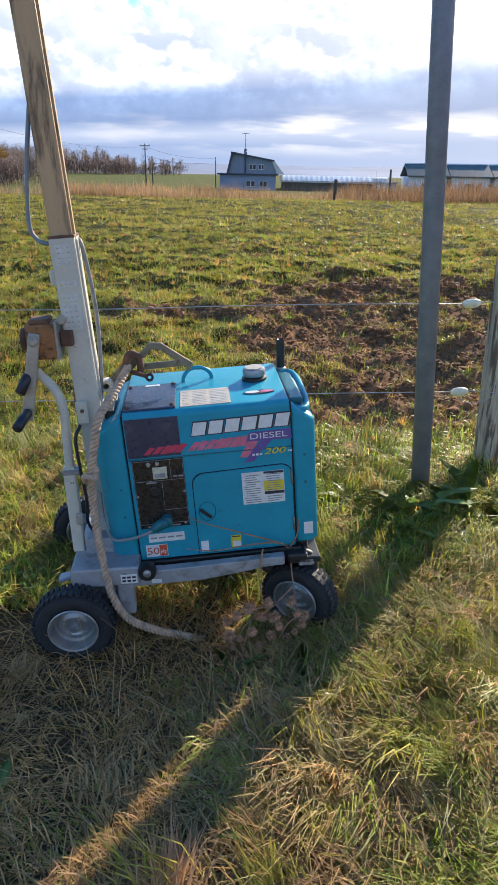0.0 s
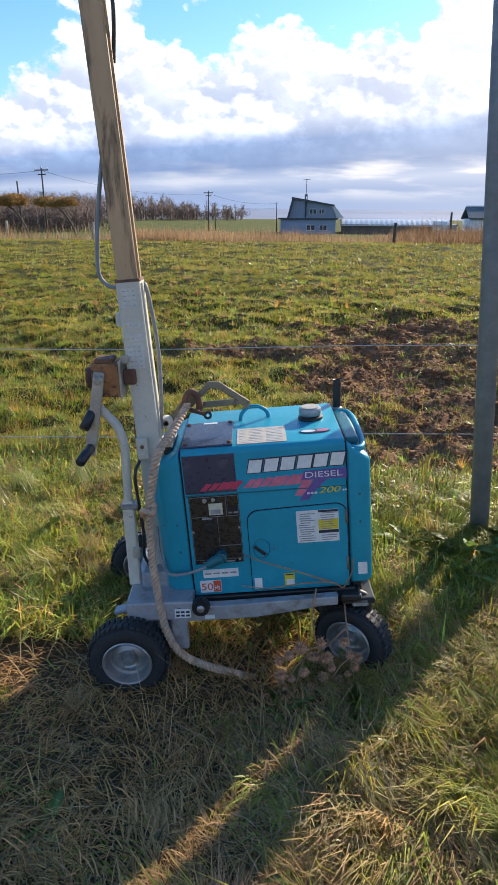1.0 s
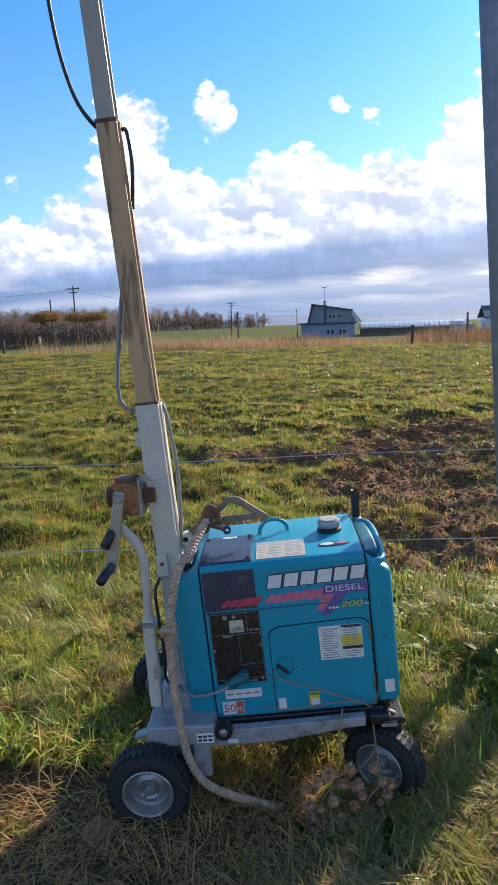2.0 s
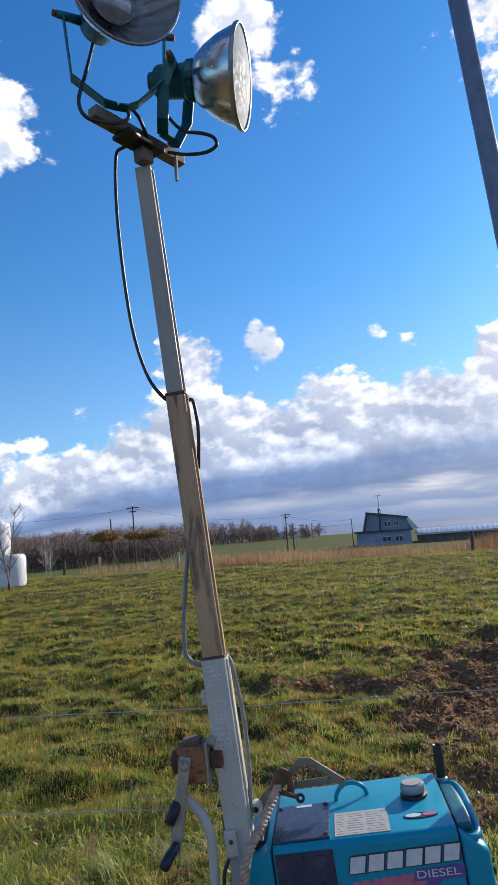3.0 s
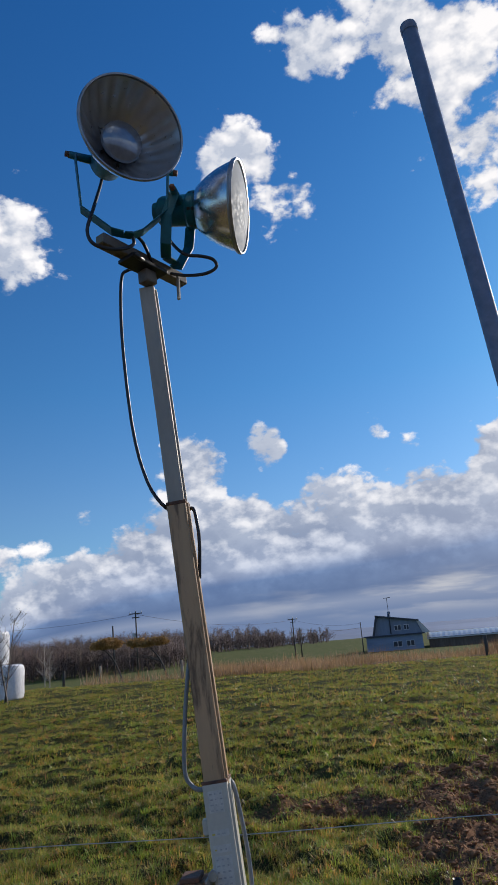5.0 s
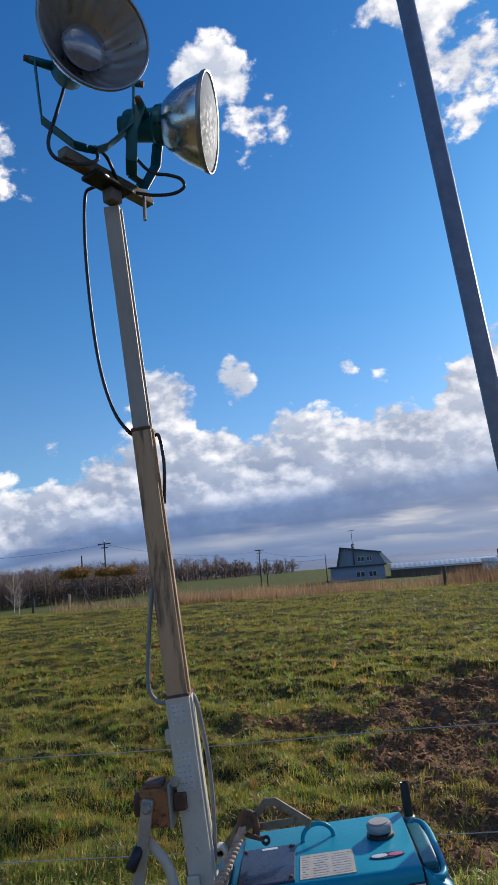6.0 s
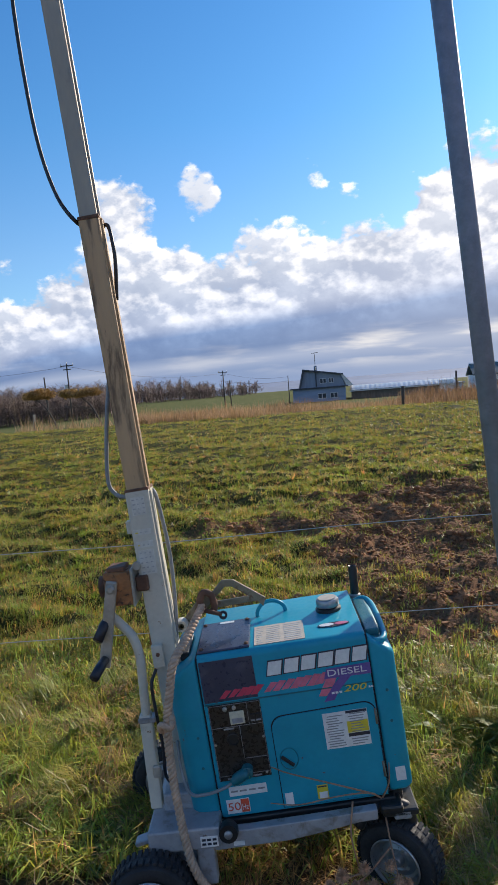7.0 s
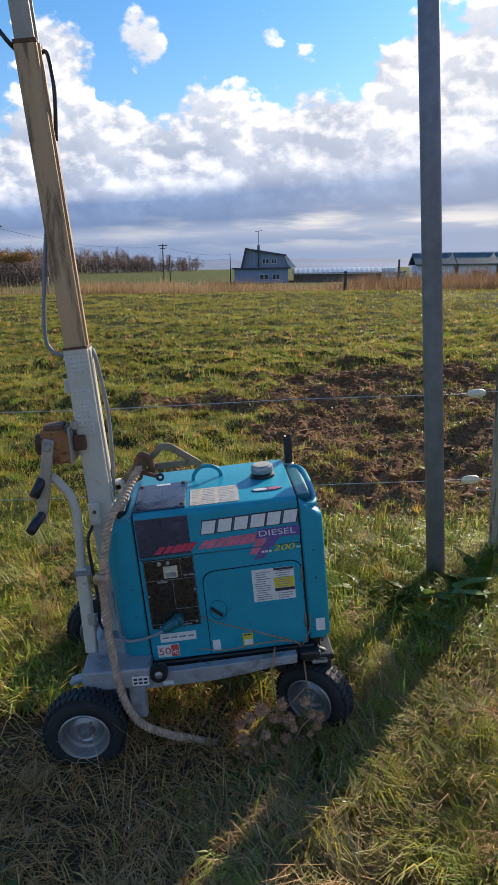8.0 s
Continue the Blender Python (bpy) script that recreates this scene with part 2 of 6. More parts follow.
# distance haze over the woods is put into this blue base colour
M_HILL = material("haze_blue_hill", (0.17, 0.225, 0.33), 0.9, vary=0.2, scale=0.004, fine=0.03, bump=0)
M_BALE = material("white_bale_wrap", (0.80, 0.80, 0.80), 0.3, vary=0.06, scale=2, fine=14, bump=0.5, depth=0.03)
M_BIRCH = material("birch_bark", (0.36, 0.32, 0.28), 0.7, vary=0.25, scale=2, fine=12)


# ---- mesh helpers ----
def part(name, bm, mat, parent=None, label=""):
    """Links a bmesh as one mesh object, under its thing or part if one is given."""
    me = bpy.data.meshes.new(name)
    bm.to_mesh(me)
    bm.free()
    if mat:
        me.materials.append(mat)
    ob = new(name, me)
    if parent:
        ob.parent = parent
    if label:
        ob["label"] = label
    return ob


def thing(name, label, category, m=None, group="", kind=""):
    ob = new(name)
    if m is not None:
        ob.matrix_world = m
    return tagged(ob, label, category, group, kind)


def smooth(bm, angle=40):
    lim = radians(angle)
    for f in bm.faces:
        f.smooth = True
    for e in bm.edges:
        e.smooth = len(e.link_faces) == 2 and e.calc_face_angle(0) < lim
    return bm


def box(a, b, bevel=0.0, segs=2, bm=None, m=None):
    """A block between two corners, its edges rounded."""
    own = bmesh.new()
    r = bmesh.ops.create_cube(own, size=1)
    for v in r["verts"]:
        v.co = Vector([a[i] + (v.co[i] + 0.5) * (b[i] - a[i]) for i in range(3)])
    if bevel:
        bmesh.ops.bevel(own, geom=list(own.edges), offset=bevel, segments=segs, affect="EDGES", profile=0.5)
    if m is not None:
        bmesh.ops.transform(own, matrix=m, verts=own.verts)
    return join(bm, own)


def join(bm, other):
    if bm is None:
        return other
    me = bpy.data.meshes.new("tmp")
    other.to_mesh(me)
    other.free()
    bm.from_mesh(me)
    bpy.data.meshes.remove(me)
    return bm


def tube(path, radius, sides=10, bm=None, caps=True):
    """A round bar along a line of points; radius may be one number or one per point."""
    bm = bm or bmesh.new()
    pts = [Vector(p) for p in path]
    rads = radius if isinstance(radius, (list, tuple)) else [radius] * len(pts)
    up = None
    rings = []
    for i, p in enumerate(pts):
        t = (pts[min(i + 1, len(pts) - 1)] - pts[max(i - 1, 0)]).normalized()
        if up is None:
            up = t.orthogonal().normalized()
        up = (up - t * up.dot(t)).normalized()
        side = t.cross(up)
        rings.append([bm.verts.new(p + (up * math.cos(a) + side * math.sin(a)) * rads[i]) for a in (2 * math.pi * k / sides for k in range(sides))])
    for r0, r1 in zip(rings, rings[1:]):
        for k in range(sides):
            bm.faces.new((r0[k], r0[(k + 1) % sides], r1[(k + 1) % sides], r1[k]))
    if caps:
        bm.faces.new(rings[0][::-1])
        bm.faces.new(rings[-1])
    return smooth(bm, 50)


def spline(points, steps=8):
    """A smooth line through the points."""
    p = [Vector(q) for q in points]
    p = [p[0] * 2 - p[1]] + p + [p[-1] * 2 - p[-2]]
    out = []
    for i in range(1, len(p) - 2):
        a, b, c, d = p[i - 1], p[i], p[i + 1], p[i + 2]
        for s in range(steps):
            t = s / steps
            out.append(0.5 * (2 * b + (c - a) * t + (2 * a - 5 * b + 4 * c - d) * t * t + (3 * b - a - 3 * c + d) * t ** 3))
    return out + [p[-2]]


def lathe(profile, m=None, sides=32, bm=None):
    """A turned form: (radius, height) pairs round the z axis."""
    own = bmesh.new()
    rings = []
    for r, h in profile:
        if r < 1e-6:
            rings.append([own.verts.new((0, 0, h))])
        else:
            rings.append([own.verts.new((r * math.cos(a), r * math.sin(a), h)) for a in (2 * math.pi * k / sides for k in range(sides))])
    for r0, r1 in zip(rings, rings[1:]):
        for k in range(sides):
            j = (k + 1) % sides
            if len(r0) == 1 and len(r1) > 1:
                own.faces.new((r0[0], r1[j], r1[k]))
            elif len(r1) == 1 and len(r0) > 1:
                own.faces.new((r0[k], r0[j], r1[0]))
            elif len(r0) > 1:
                own.faces.new((r0[k], r0[j], r1[j], r1[k]))
    bmesh.ops.recalc_face_normals(own, faces=own.faces)
    smooth(own, 35)
    if m is not None:
        bmesh.ops.transform(own, matrix=m, verts=own.verts)
    return join(bm, own)


def plate(outline, thick, m=None, bevel=0.0, bm=None):
    """A flat piece: an outline in x and z, drawn out along y."""
    own = bmesh.new()
    f = own.faces.new([own.verts.new((x, 0, z)) for x, z in outline])
    r = bmesh.ops.extrude_face_region(own, geom=[f])
    bmesh.ops.translate(own, vec=(0, thick, 0), verts=[v for v in r["geom"] if isinstance(v, bmesh.types.BMVert)])
    bmesh.ops.recalc_face_normals(own, faces=own.faces)
    if bevel:
        bmesh.ops.bevel(own, geom=list(own.edges), offset=bevel, segments=2, affect="EDGES", profile=0.5)
    if m is not None:
        bmesh.ops.transform(own, matrix=m, verts=own.verts)
    return join(bm, own)


# ---- terrain ----
PROFILE_Y = (-60, 0, 5, 15, 27, 34, 45, 60, 90, 140, 185, 240, 400, 900, 4200)
PROFILE_Z = (0, 0, 0.04, 0.24, 0.36, 0.2, -0.5, -1.2, -2.1, -2.3, -1.0, -0.4, -1.0, -6.0, -30.0)


def value_noise(x, y, seed=0):
    """Smooth noise on arrays, 0 to 1."""
    xi, yi = np.floor(x).astype(np.int64), np.floor(y).astype(np.int64)
    fx, fy = x - xi, y - yi
    fx, fy = fx * fx * (3 - 2 * fx), fy * fy * (3 - 2 * fy)

    def h(i, j):
        k = (i * 374761393 + j * 668265263 + seed * 1442695041) & 0x7FFFFFFF
        k = ((k ^ (k >> 13)) * 1274126177) & 0x7FFFFFFF
        return ((k ^ (k >> 16)) & 0xFFFF) / 65535.0

    a, b, c, d = h(xi, yi), h(xi + 1, yi), h(xi, yi + 1), h(xi + 1, yi + 1)
    return (a * (1 - fx) + b * fx) * (1 - fy) + (c * (1 - fx) + d * fx) * fy


def fbm(x, y, scale, octaves=4, seed=0):
    s, amp, tot = 0.0, 1.0, 0.0
    for o in range(octaves):
        s = s + amp * value_noise(x * scale * 2 ** o + 17.3 * o, y * scale * 2 ** o - 9.1 * o, seed + o)
        tot, amp = tot + amp, amp * 0.5
    return s / tot


def step(v, a, b):
    t = np.clip((v - a) / (b - a), 0, 1)
    return t * t * (3 - 2 * t)


def bare(x, y):
    """How far the soil lies bare: the poached patch by the fence, and blotches over the field."""
    patch = np.exp(-(((x - 1.15 - 0.14 * (y - 6)) / 1.45) ** 2 + ((y - 6.3) / 2.7) ** 2) * 1.1)
    blotch = 0.55 * fbm(x, y, 0.5, 3, 5) + 0.45 * fbm(x, y, 1.9, 3, 6)
    wide = np.exp(-(((x - 0.7) / 3.0) ** 2 + ((y - 6.5) / 3.6) ** 2))
    band = 0.68 + 0.32 * wide
    return step(patch * 0.5 + blotch * band - 0.06 * step(-x, 1.0, 2.6), 0.44, 0.62) * step(y, 3.3, 3.8) * (1 - step(y, 22, 26))


def height(x, y):
    x, y = np.asarray(x, float), np.asarray(y, float)
    z = np.interp(y, PROFILE_Y, PROFILE_Z)
    valley = step(-x - 0.32 * np.maximum(y, 0), 0, 40) * step(y, 28, 80)
    z = z - 0.9 * valley
    field = step(y, 3.3, 4.2)
    z = z + 0.012 * (fbm(x, y, 3.0, 3, 1) - 0.5) * 2
    s = bare(x, y)
    z = z + field * (0.095 * (fbm(x, y, 1.7, 3, 2) - 0.5) * 2 + (0.07 + 0.06 * s) * (fbm(x, y, 4.5, 3, 3) - 0.5) * 2) * (1 - step(y, 20, 40)) - 0.03 * s
    far = step(y, 30, 60)
    z = z - 0.07 * np.exp(-(((x + 0.66) / 0.06) ** 2 + ((y - 1.54) / 0.05) ** 2))
    return z + far * 0.5 * (fbm(x, y, 0.03, 3, 4) - 0.5)


def mesh_from_arrays(name, verts, tris, mat, tint=None):
    me = bpy.data.meshes.new(name)
    me.vertices.add(len(verts))
    me.vertices.foreach_set("co", np.ascontiguousarray(verts, dtype=np.float32).ravel())
    me.loops.add(tris.size)
    me.loops.foreach_set("vertex_index", tris.astype(np.int32).ravel())
    me.polygons.add(len(tris))
    w = tris.shape[1]
    me.polygons.foreach_set("loop_start", np.arange(0, tris.size, w, dtype=np.int32))
    me.polygons.foreach_set("use_smooth", np.ones(len(tris), dtype=bool))
    me.update(calc_edges=True)
    if tint is not None:
        a = me.color_attributes.new("tint", "FLOAT_COLOR", "POINT")
        a.data.foreach_set("color", np.concatenate([tint, np.ones((len(tint), 1))], axis=1).astype(np.float32).ravel())
    me.materials.append(mat)
    return new(name, me)


def make_ground():
    def spread(lo, hi, fine, reach, grow=1.13):
        mid = list(np.arange(lo, hi, fine))
        s, up, down = fine, [hi], [lo]
        while up[-1] < reach:
            s *= grow
            up.append(up[-1] + s)
            down.append(down[-1] - s)
        return np.array(sorted(down[1:]) + mid + up)

    xs, ys = spread(-3.0, 4.0, 0.055, 4000), spread(0.4, 10.0, 0.055, 4000)
    ys = ys[ys > -60]
    X, Y = np.meshgrid(xs, ys)
    verts = np.stack([X, Y, height(X, Y)], axis=-1).reshape(-1, 3)
    nx, ny = len(xs), len(ys)
    i = np.arange(nx * ny).reshape(ny, nx)
    quads = np.stack([i[:-1, :-1], i[:-1, 1:], i[1:, 1:], i[1:, :-1]], axis=-1).reshape(-1, 4)
    ob = mesh_from_arrays("ground", verts, quads, M_GROUND)
    x, y = verts[:, 0], verts[:, 1]
    zone = step(y, 2.0, 2.6) + step(y, 60, 75) + step(y, 27, 30) * (1 - step(y, 55, 66)) * (2 - step(-x - 0.27 * y, 0, 4))
    for key, data in (("soil", bare(x, y)), ("zone", zone)):
        a = ob.data.attributes.new(key, "FLOAT", "POINT")
        a.data.foreach_set("value", np.asarray(data, np.float32))
    return tagged(ob, "grassy roadside verge and rough poached pasture", "ground", kind="structure")


make_ground()


# ---- distance: hills, woods, farm buildings, poles ----
def make_hills():
    for name, dist, base, rise, seed, span in (("far_hill", 2600, -4, 27, 21, 2600), ("middle_hill", 1500, -6, 14, 33, 1500)):
        xs = np.linspace(-span, span, 240)
        tops = base + rise * (0.35 + 0.9 * fbm(xs + 5000, xs * 0 + 3.0, 0.0016, 5, seed)) * (1.0 - 0.35 * step(xs, 0, span * 0.4)) + rise * 0.45 * step(-xs, span * 0.05, span * 0.3)
        front = np.stack([xs, np.full_like(xs, dist - 260), np.full_like(xs, base - 12)], 1)
        crest = np.stack([xs, np.full_like(xs, dist), tops], 1)
        back = np.stack([xs, np.full_like(xs, dist + 300), np.full_like(xs, base - 12)], 1)
        k = len(xs)
        i = np.arange(k - 1)
        quads = np.concatenate([np.stack([i, i + 1, i + 1 + k, i + k], 1), np.stack([i + k, i + k + 1, i + 2 * k + 1, i + 2 * k], 1)])
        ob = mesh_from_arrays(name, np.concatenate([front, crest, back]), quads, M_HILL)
        tagged(ob, "long low wooded hills with distance haze painted in blue", "backdrop", kind="structure")


make_hills()


def limb_set(rng, base, top, radius, twigs, spread, droop=0.0):
    """Triangles of a bare tree: a tapered trunk and forking limbs as slim three-sided spars."""
    verts, tris = [], []

    def spar(a, b, r0, r1):
        d = b - a
        d = d / (np.linalg.norm(d) + 1e-9)
        u = np.cross(d, (0.3, 0.9, 0.2))
        u /= np.linalg.norm(u) + 1e-9
        w = np.cross(d, u)
        i = len(verts)
        for p, r in ((a, r0), (b, r1)):
            for k in range(3):
                ang = 2.0944 * k
                verts.append(p + r * (u * math.cos(ang) + w * math.sin(ang)))
        for k in range(3):
            j = (k + 1) % 3
            tris.extend(((i + k, i + j, i + 3 + j), (i + k, i + 3 + j, i + 3 + k)))

    spar(base, top, radius, radius * 0.3)
    h = np.linalg.norm(top - base)
    for _ in range(twigs):
        f = rng.uniform(0.3, 1.0)
        a = base + (top - base) * f
        ang = rng.uniform(0, 2 * math.pi)
        ln = h * rng.uniform(0.15, 0.36) * (1.15 - 0.6 * f)
        up = rng.uniform(0.35, 1.1) - droop
        b = a + ln * np.array((math.cos(ang) * spread, math.sin(ang) * spread, up))
        spar(a, b, radius * 0.35 * (1.1 - 0.7 * f), radius * 0.10)
        for _ in range(3):
            c = a + (b - a) * rng.uniform(0.4, 1.0)
            e = c + ln * 0.5 * np.array((rng.uniform(-1, 1) * spread, rng.uniform(-1, 1) * spread, rng.uniform(0.1, 0.9)))
            spar(c, e, radius * 0.13, radius * 0.05)
    return np.array(verts), np.array(tris)


def clump(rng, centre, size, count, leaf):
    """Foliage triangles scattered in a flattened, ragged cloud."""
    p = rng.normal(0, 1, (count, 3))
    p /= np.linalg.norm(p, axis=1)[:, None]
    p *= (rng.random((count, 1)) ** 0.4)
    p = p * np.array(size) + np.array(centre)
    a = rng.normal(0, 1, (count, 3)) * leaf
    b = rng.normal(0, 1, (count, 3)) * leaf
    return np.stack([p, p + a, p + b], 1).reshape(-1, 3)


def make_wood():
    rng = np.random.default_rng(5)
    V, T, C, off = [], [], [], 0
    places = []
    for _ in range(640):
        az, y = rng.uniform(-33, -5.2), rng.uniform(215, 300)
        if az > -9 and rng.random() < 0.55:
            continue
        places.append((math.tan(radians(az)) * y, y, rng.uniform(4.5, 8.0) * (1.0 if az < -11 else 0.75), 0.2))
    for _ in range(620):
        az, y = rng.uniform(-35, -17.0), rng.uniform(140, 200)
        places.append((math.tan(radians(az)) * y, y, rng.uniform(4.6, 7.0) + 0.13 * (-17 - az), 0.13))
    for x, y, h, r in places:
        z = float(height(x, y))
        base = np.array((x, y, z - 0.3))
        top = base + np.array((rng.normal(0, 0.05) * h, 0, h))
        v, t = limb_set(rng, base, top, r, 26, 0.85)
        V.append(v)
        T.append(t + off)
        off += len(v)
        C.append(np.tile(np.array([[1, 1, 1]]) * rng.uniform(0.6, 1.35) * np.array([[1.0, rng.uniform(0.9, 1.02), rng.uniform(0.85, 1.1)]]), (len(v), 1)))
    brush = []
    for x, y, h, r in places:
        z = float(height(x, y))
        for _ in range(3):
            brush.append(clump(rng, (x + rng.normal(0, 2.0), y + rng.normal(0, 1.5), z + h * rng.uniform(0.12, 0.55)), (1.9, 1.4, h * 0.22), 46, 0.16))
    brush = np.concatenate(brush)
    V.append(brush)
    T.append(np.arange(len(brush)).reshape(-1, 3) + off)
    C.append(np.repeat(rng.uniform(0.45, 1.15, (len(brush) // 3, 1)) * np.array([[1.0, 0.93, 0.9]]), 3, axis=0))
    ob = mesh_from_arrays("far_wood", np.concatenate(V), np.concatenate(T), M_TWIG, np.concatenate(C))
    tagged(ob, "leafless grey-brown wood along the far field edge", "trees", kind="stuff")


make_wood()


def blade_mesh(name, x, y, z, length, width, heading, lean, mat, tint, label, category, rng, segments=2, curl=0.6):
    """Many grass blades as one mesh: each a tapering strip that bends over."""
    n = len(x)
    dx, dy = np.cos(heading), np.sin(heading)
    px, py = -dy, dx
    base = np.stack([x, y, z - 0.004], 1)
    out = np.stack([dx, dy, np.zeros(n)], 1)
    side = np.stack([px, py, np.zeros(n)], 1) * (width * 0.5)[:, None]
    up = np.array([[0, 0, 1.0]])
    mid = base + (out * np.sin(lean * (1 - curl * 0.5))[:, None] + up * np.cos(lean * (1 - curl * 0.5))[:, None]) * (length * 0.55)[:, None]
    bend = np.minimum(lean * (1 + curl), 1.75)
    tip = mid + (out * np.sin(bend)[:, None] + up * np.cos(bend)[:, None]) * (length * 0.45)[:, None]
    if segments == 2:
        verts = np.stack([base - side, base + side, mid - side * 0.8, mid + side * 0.8, tip], 1).reshape(-1, 3)
        i = (np.arange(n) * 5)[:, None]
        tris = np.stack([i + [0, 1, 3], i + [0, 3, 2], i + [2, 3, 4]], 1).reshape(-1, 3)
        k = 5
    else:
        verts = np.stack([base - side, base + side, tip], 1).reshape(-1, 3)
        tris = ((np.arange(n) * 3)[:, None] + [0, 1, 2]).reshape(-1, 3)
        k = 3
    ob = mesh_from_arrays(name, verts, tris, mat, np.repeat(tint, k, axis=0))
    return tagged(ob, label, category, kind="stuff")


def make_reeds():
    rng = np.random.default_rng(8)
    n = 90000
    y = 27.0 + 36 * rng.random(n) ** 1.5
    x = rng.uniform(-0.42, 0.46, n) * (y + 3) * 1.02
    tall = fbm(x, y, 0.12, 3, 40)
    keep = (tall + rng.normal(0, 0.08, n) > 0.36) & ~((x < -0.28 * y) & (rng.random(n) < 0.93)) & (y > 26.6 + 2.2 * fbm(x, y, 0.3, 2, 41))
    x, y, tall = x[keep], y[keep], tall[keep]
    n = len(x)
    shrub = step(x / y, 0.08, 0.16)
    ln = (0.42 + 0.95 * tall * rng.random(n) + 0.5 * shrub * rng.random(n) ** 2) * (0.6 + 0.4 * step(y, 28, 34)) * (0.35 + 1.25 * fbm(x, y, 1.3, 3, 44))
    tint = np.clip(rng.normal(1.0, 0.22, (n, 1)), 0.4, 1.7) * np.stack([np.ones(n), 1.0 + 0.12 * rng.random(n) - 0.06 * shrub, 0.98 + 0.2 * rng.random(n)], 1)
    tint = tint * (1.12 - 0.30 * shrub - 0.25 * shrub * step(y, 30, 40))[:, None]
    blade_mesh("withered_reeds", x, y, height(x, y), ln, rng.uniform(0.014, 0.04, n), rng.uniform(0, 6.28, n), rng.uniform(0.05, 0.65, n), M_REED, tint, "tall withered russet grass along the pasture edge", "reeds", rng, 1, 0.3)


make_reeds()


def far_window(parent, x, z, w, h, y):
    win = part("window", box((x - w / 2, y - 0.06, z), (x + w / 2, y + 0.05, z + h), 0.01, 1), M_FRAME, parent, "small white-framed window")
    for s in (-1, 1):
        part("pane", box((x + s * w / 4 - w / 4 + 0.07, y - 0.10, z + 0.09), (x + s * w / 4 + w / 4 - 0.07, y - 0.07, z + h - 0.09)), M_GLASS_FAR, win)


def make_house():
    h = thing("farmhouse", "two-storey grey-blue farmhouse with a steep dark barn roof", "house", pose(0, 139.5, 0))
    part("wall", box((-5.7, 0, -3.2), (5.0, 9, 0.55)), M_WALL_BLUE, h, "pale blue boarded lower storey")
    part("eave_board", box((-6.2, -0.5, 0.55), (5.5, 9.4, 0.8), 0.04, 1), M_ROOF_DARK, h)
    part("upper_wall", plate([(-4.0, 0.8), (-3.25, 4.35), (4.2, 3.05), (5.05, 0.8)], 8.6, Matrix.Translation((0, 0.1, 0))), M_WALL_GREY, h, "grey metal-clad upper storey")
    roof = part("roof", plate([(-4.45, 0.7), (-3.5, 4.45), (-3.1, 4.45), (-4.0, 0.7)], 9.4, Matrix.Translation((0, -0.4, 0))), M_ROOF_DARK, h)
    part("ridge_sheet", plate([(-3.6, 4.35), (-3.5, 4.62), (4.7, 3.25), (4.6, 2.98)], 9.4, Matrix.Translation((0, -0.45, 0))), M_ROOF_DARK, h)
    # sunlight on this slope is put into its colour: pale sheet, not dark roofing
    part("roof_side", plate([(4.2, 3.05), (4.6, 3.15), (6.6, 0.75), (5.2, 0.75)], 8.9, Matrix.Translation((0, -0.1, 0))), M_ROOF_LIGHT, h, "lower roof slope coloured pale for the sunlight on it")
    part("chimney", box((-1.15, 2.0, 3.8), (-0.55, 2.6, 5.2), 0.03, 1), M_WALL_GREY, roof)
    part("flue", tube([(-0.85, -0.25, 0.9), (-0.85, -0.25, 4.9)], 0.12, 8), M_ROOF_DARK, h)
    part("aerial", tube([(-0.85, 2.3, 5.1), (-0.85, 2.3, 7.9)], 0.05, 5, tube([(-1.5, 2.3, 7.8), (-0.1, 2.3, 7.95)], 0.05, 5)), M_POLE_FAR, h, "thin television aerial")
    far_window(h, 0.55, 1.5, 1.3, 1.0, 0.1)
    far_window(h, 2.2, 1.5, 1.0, 1.0, 0.1)
    far_window(h, 0.2, -1.55, 1.7, 1.1, 0.0)
    far_window(h, 2.6, -1.55, 1.5, 1.1, 0.0)


make_house()


def make_long_barn():
    b = thing("livestock_shed", "long low shed with a curved silvery sheet roof", "shed", pose(6.2, 142, 0, 0, 0, -4))
    part("wall", box((0, 0, -3.2), (20.2, 9, -0.25)), M_WALL_BROWN, b, "dark brown boarded wall")
    bm = bmesh.new()
    n = 9
    prof = [(-0.4 + 9.8 * k / n, -0.35 + 0.95 * math.sin(math.pi * k / n) ** 0.8) for k in range(n + 1)]
    rows = [[bm.verts.new((x, y, z)) for y, z in prof] for x in np.linspace(-0.3, 20.8, 44)]
    for r, (a, c) in enumerate(zip(rows, rows[1:])):
        for k in range(n):
            bm.faces.new((a[k], c[k], c[k + 1], a[k + 1]))
    for r, row in enumerate(rows):
        for v in row:
            v.co.z += 0.05 * (r % 2)
    part("roof", bm, M_ROOF_LIGHT, b)
    part("roof_edge", box((-0.3, -0.5, -0.62), (20.8, -0.38, -0.38)), M_ROOF_LIGHT, b)
    part("end_sheet", box((17.6, -0.12, -2.2), (20.3, 0.0, 0.35), 0.05, 1), M_WALL_WHITE, b, "whitish sheet at the shed's end")
    part("flue", tube([(20.9, -0.4, -2.6), (20.9, -0.4, 2.0)], 0.2, 8), M_POLE_FAR, b)


make_long_barn()


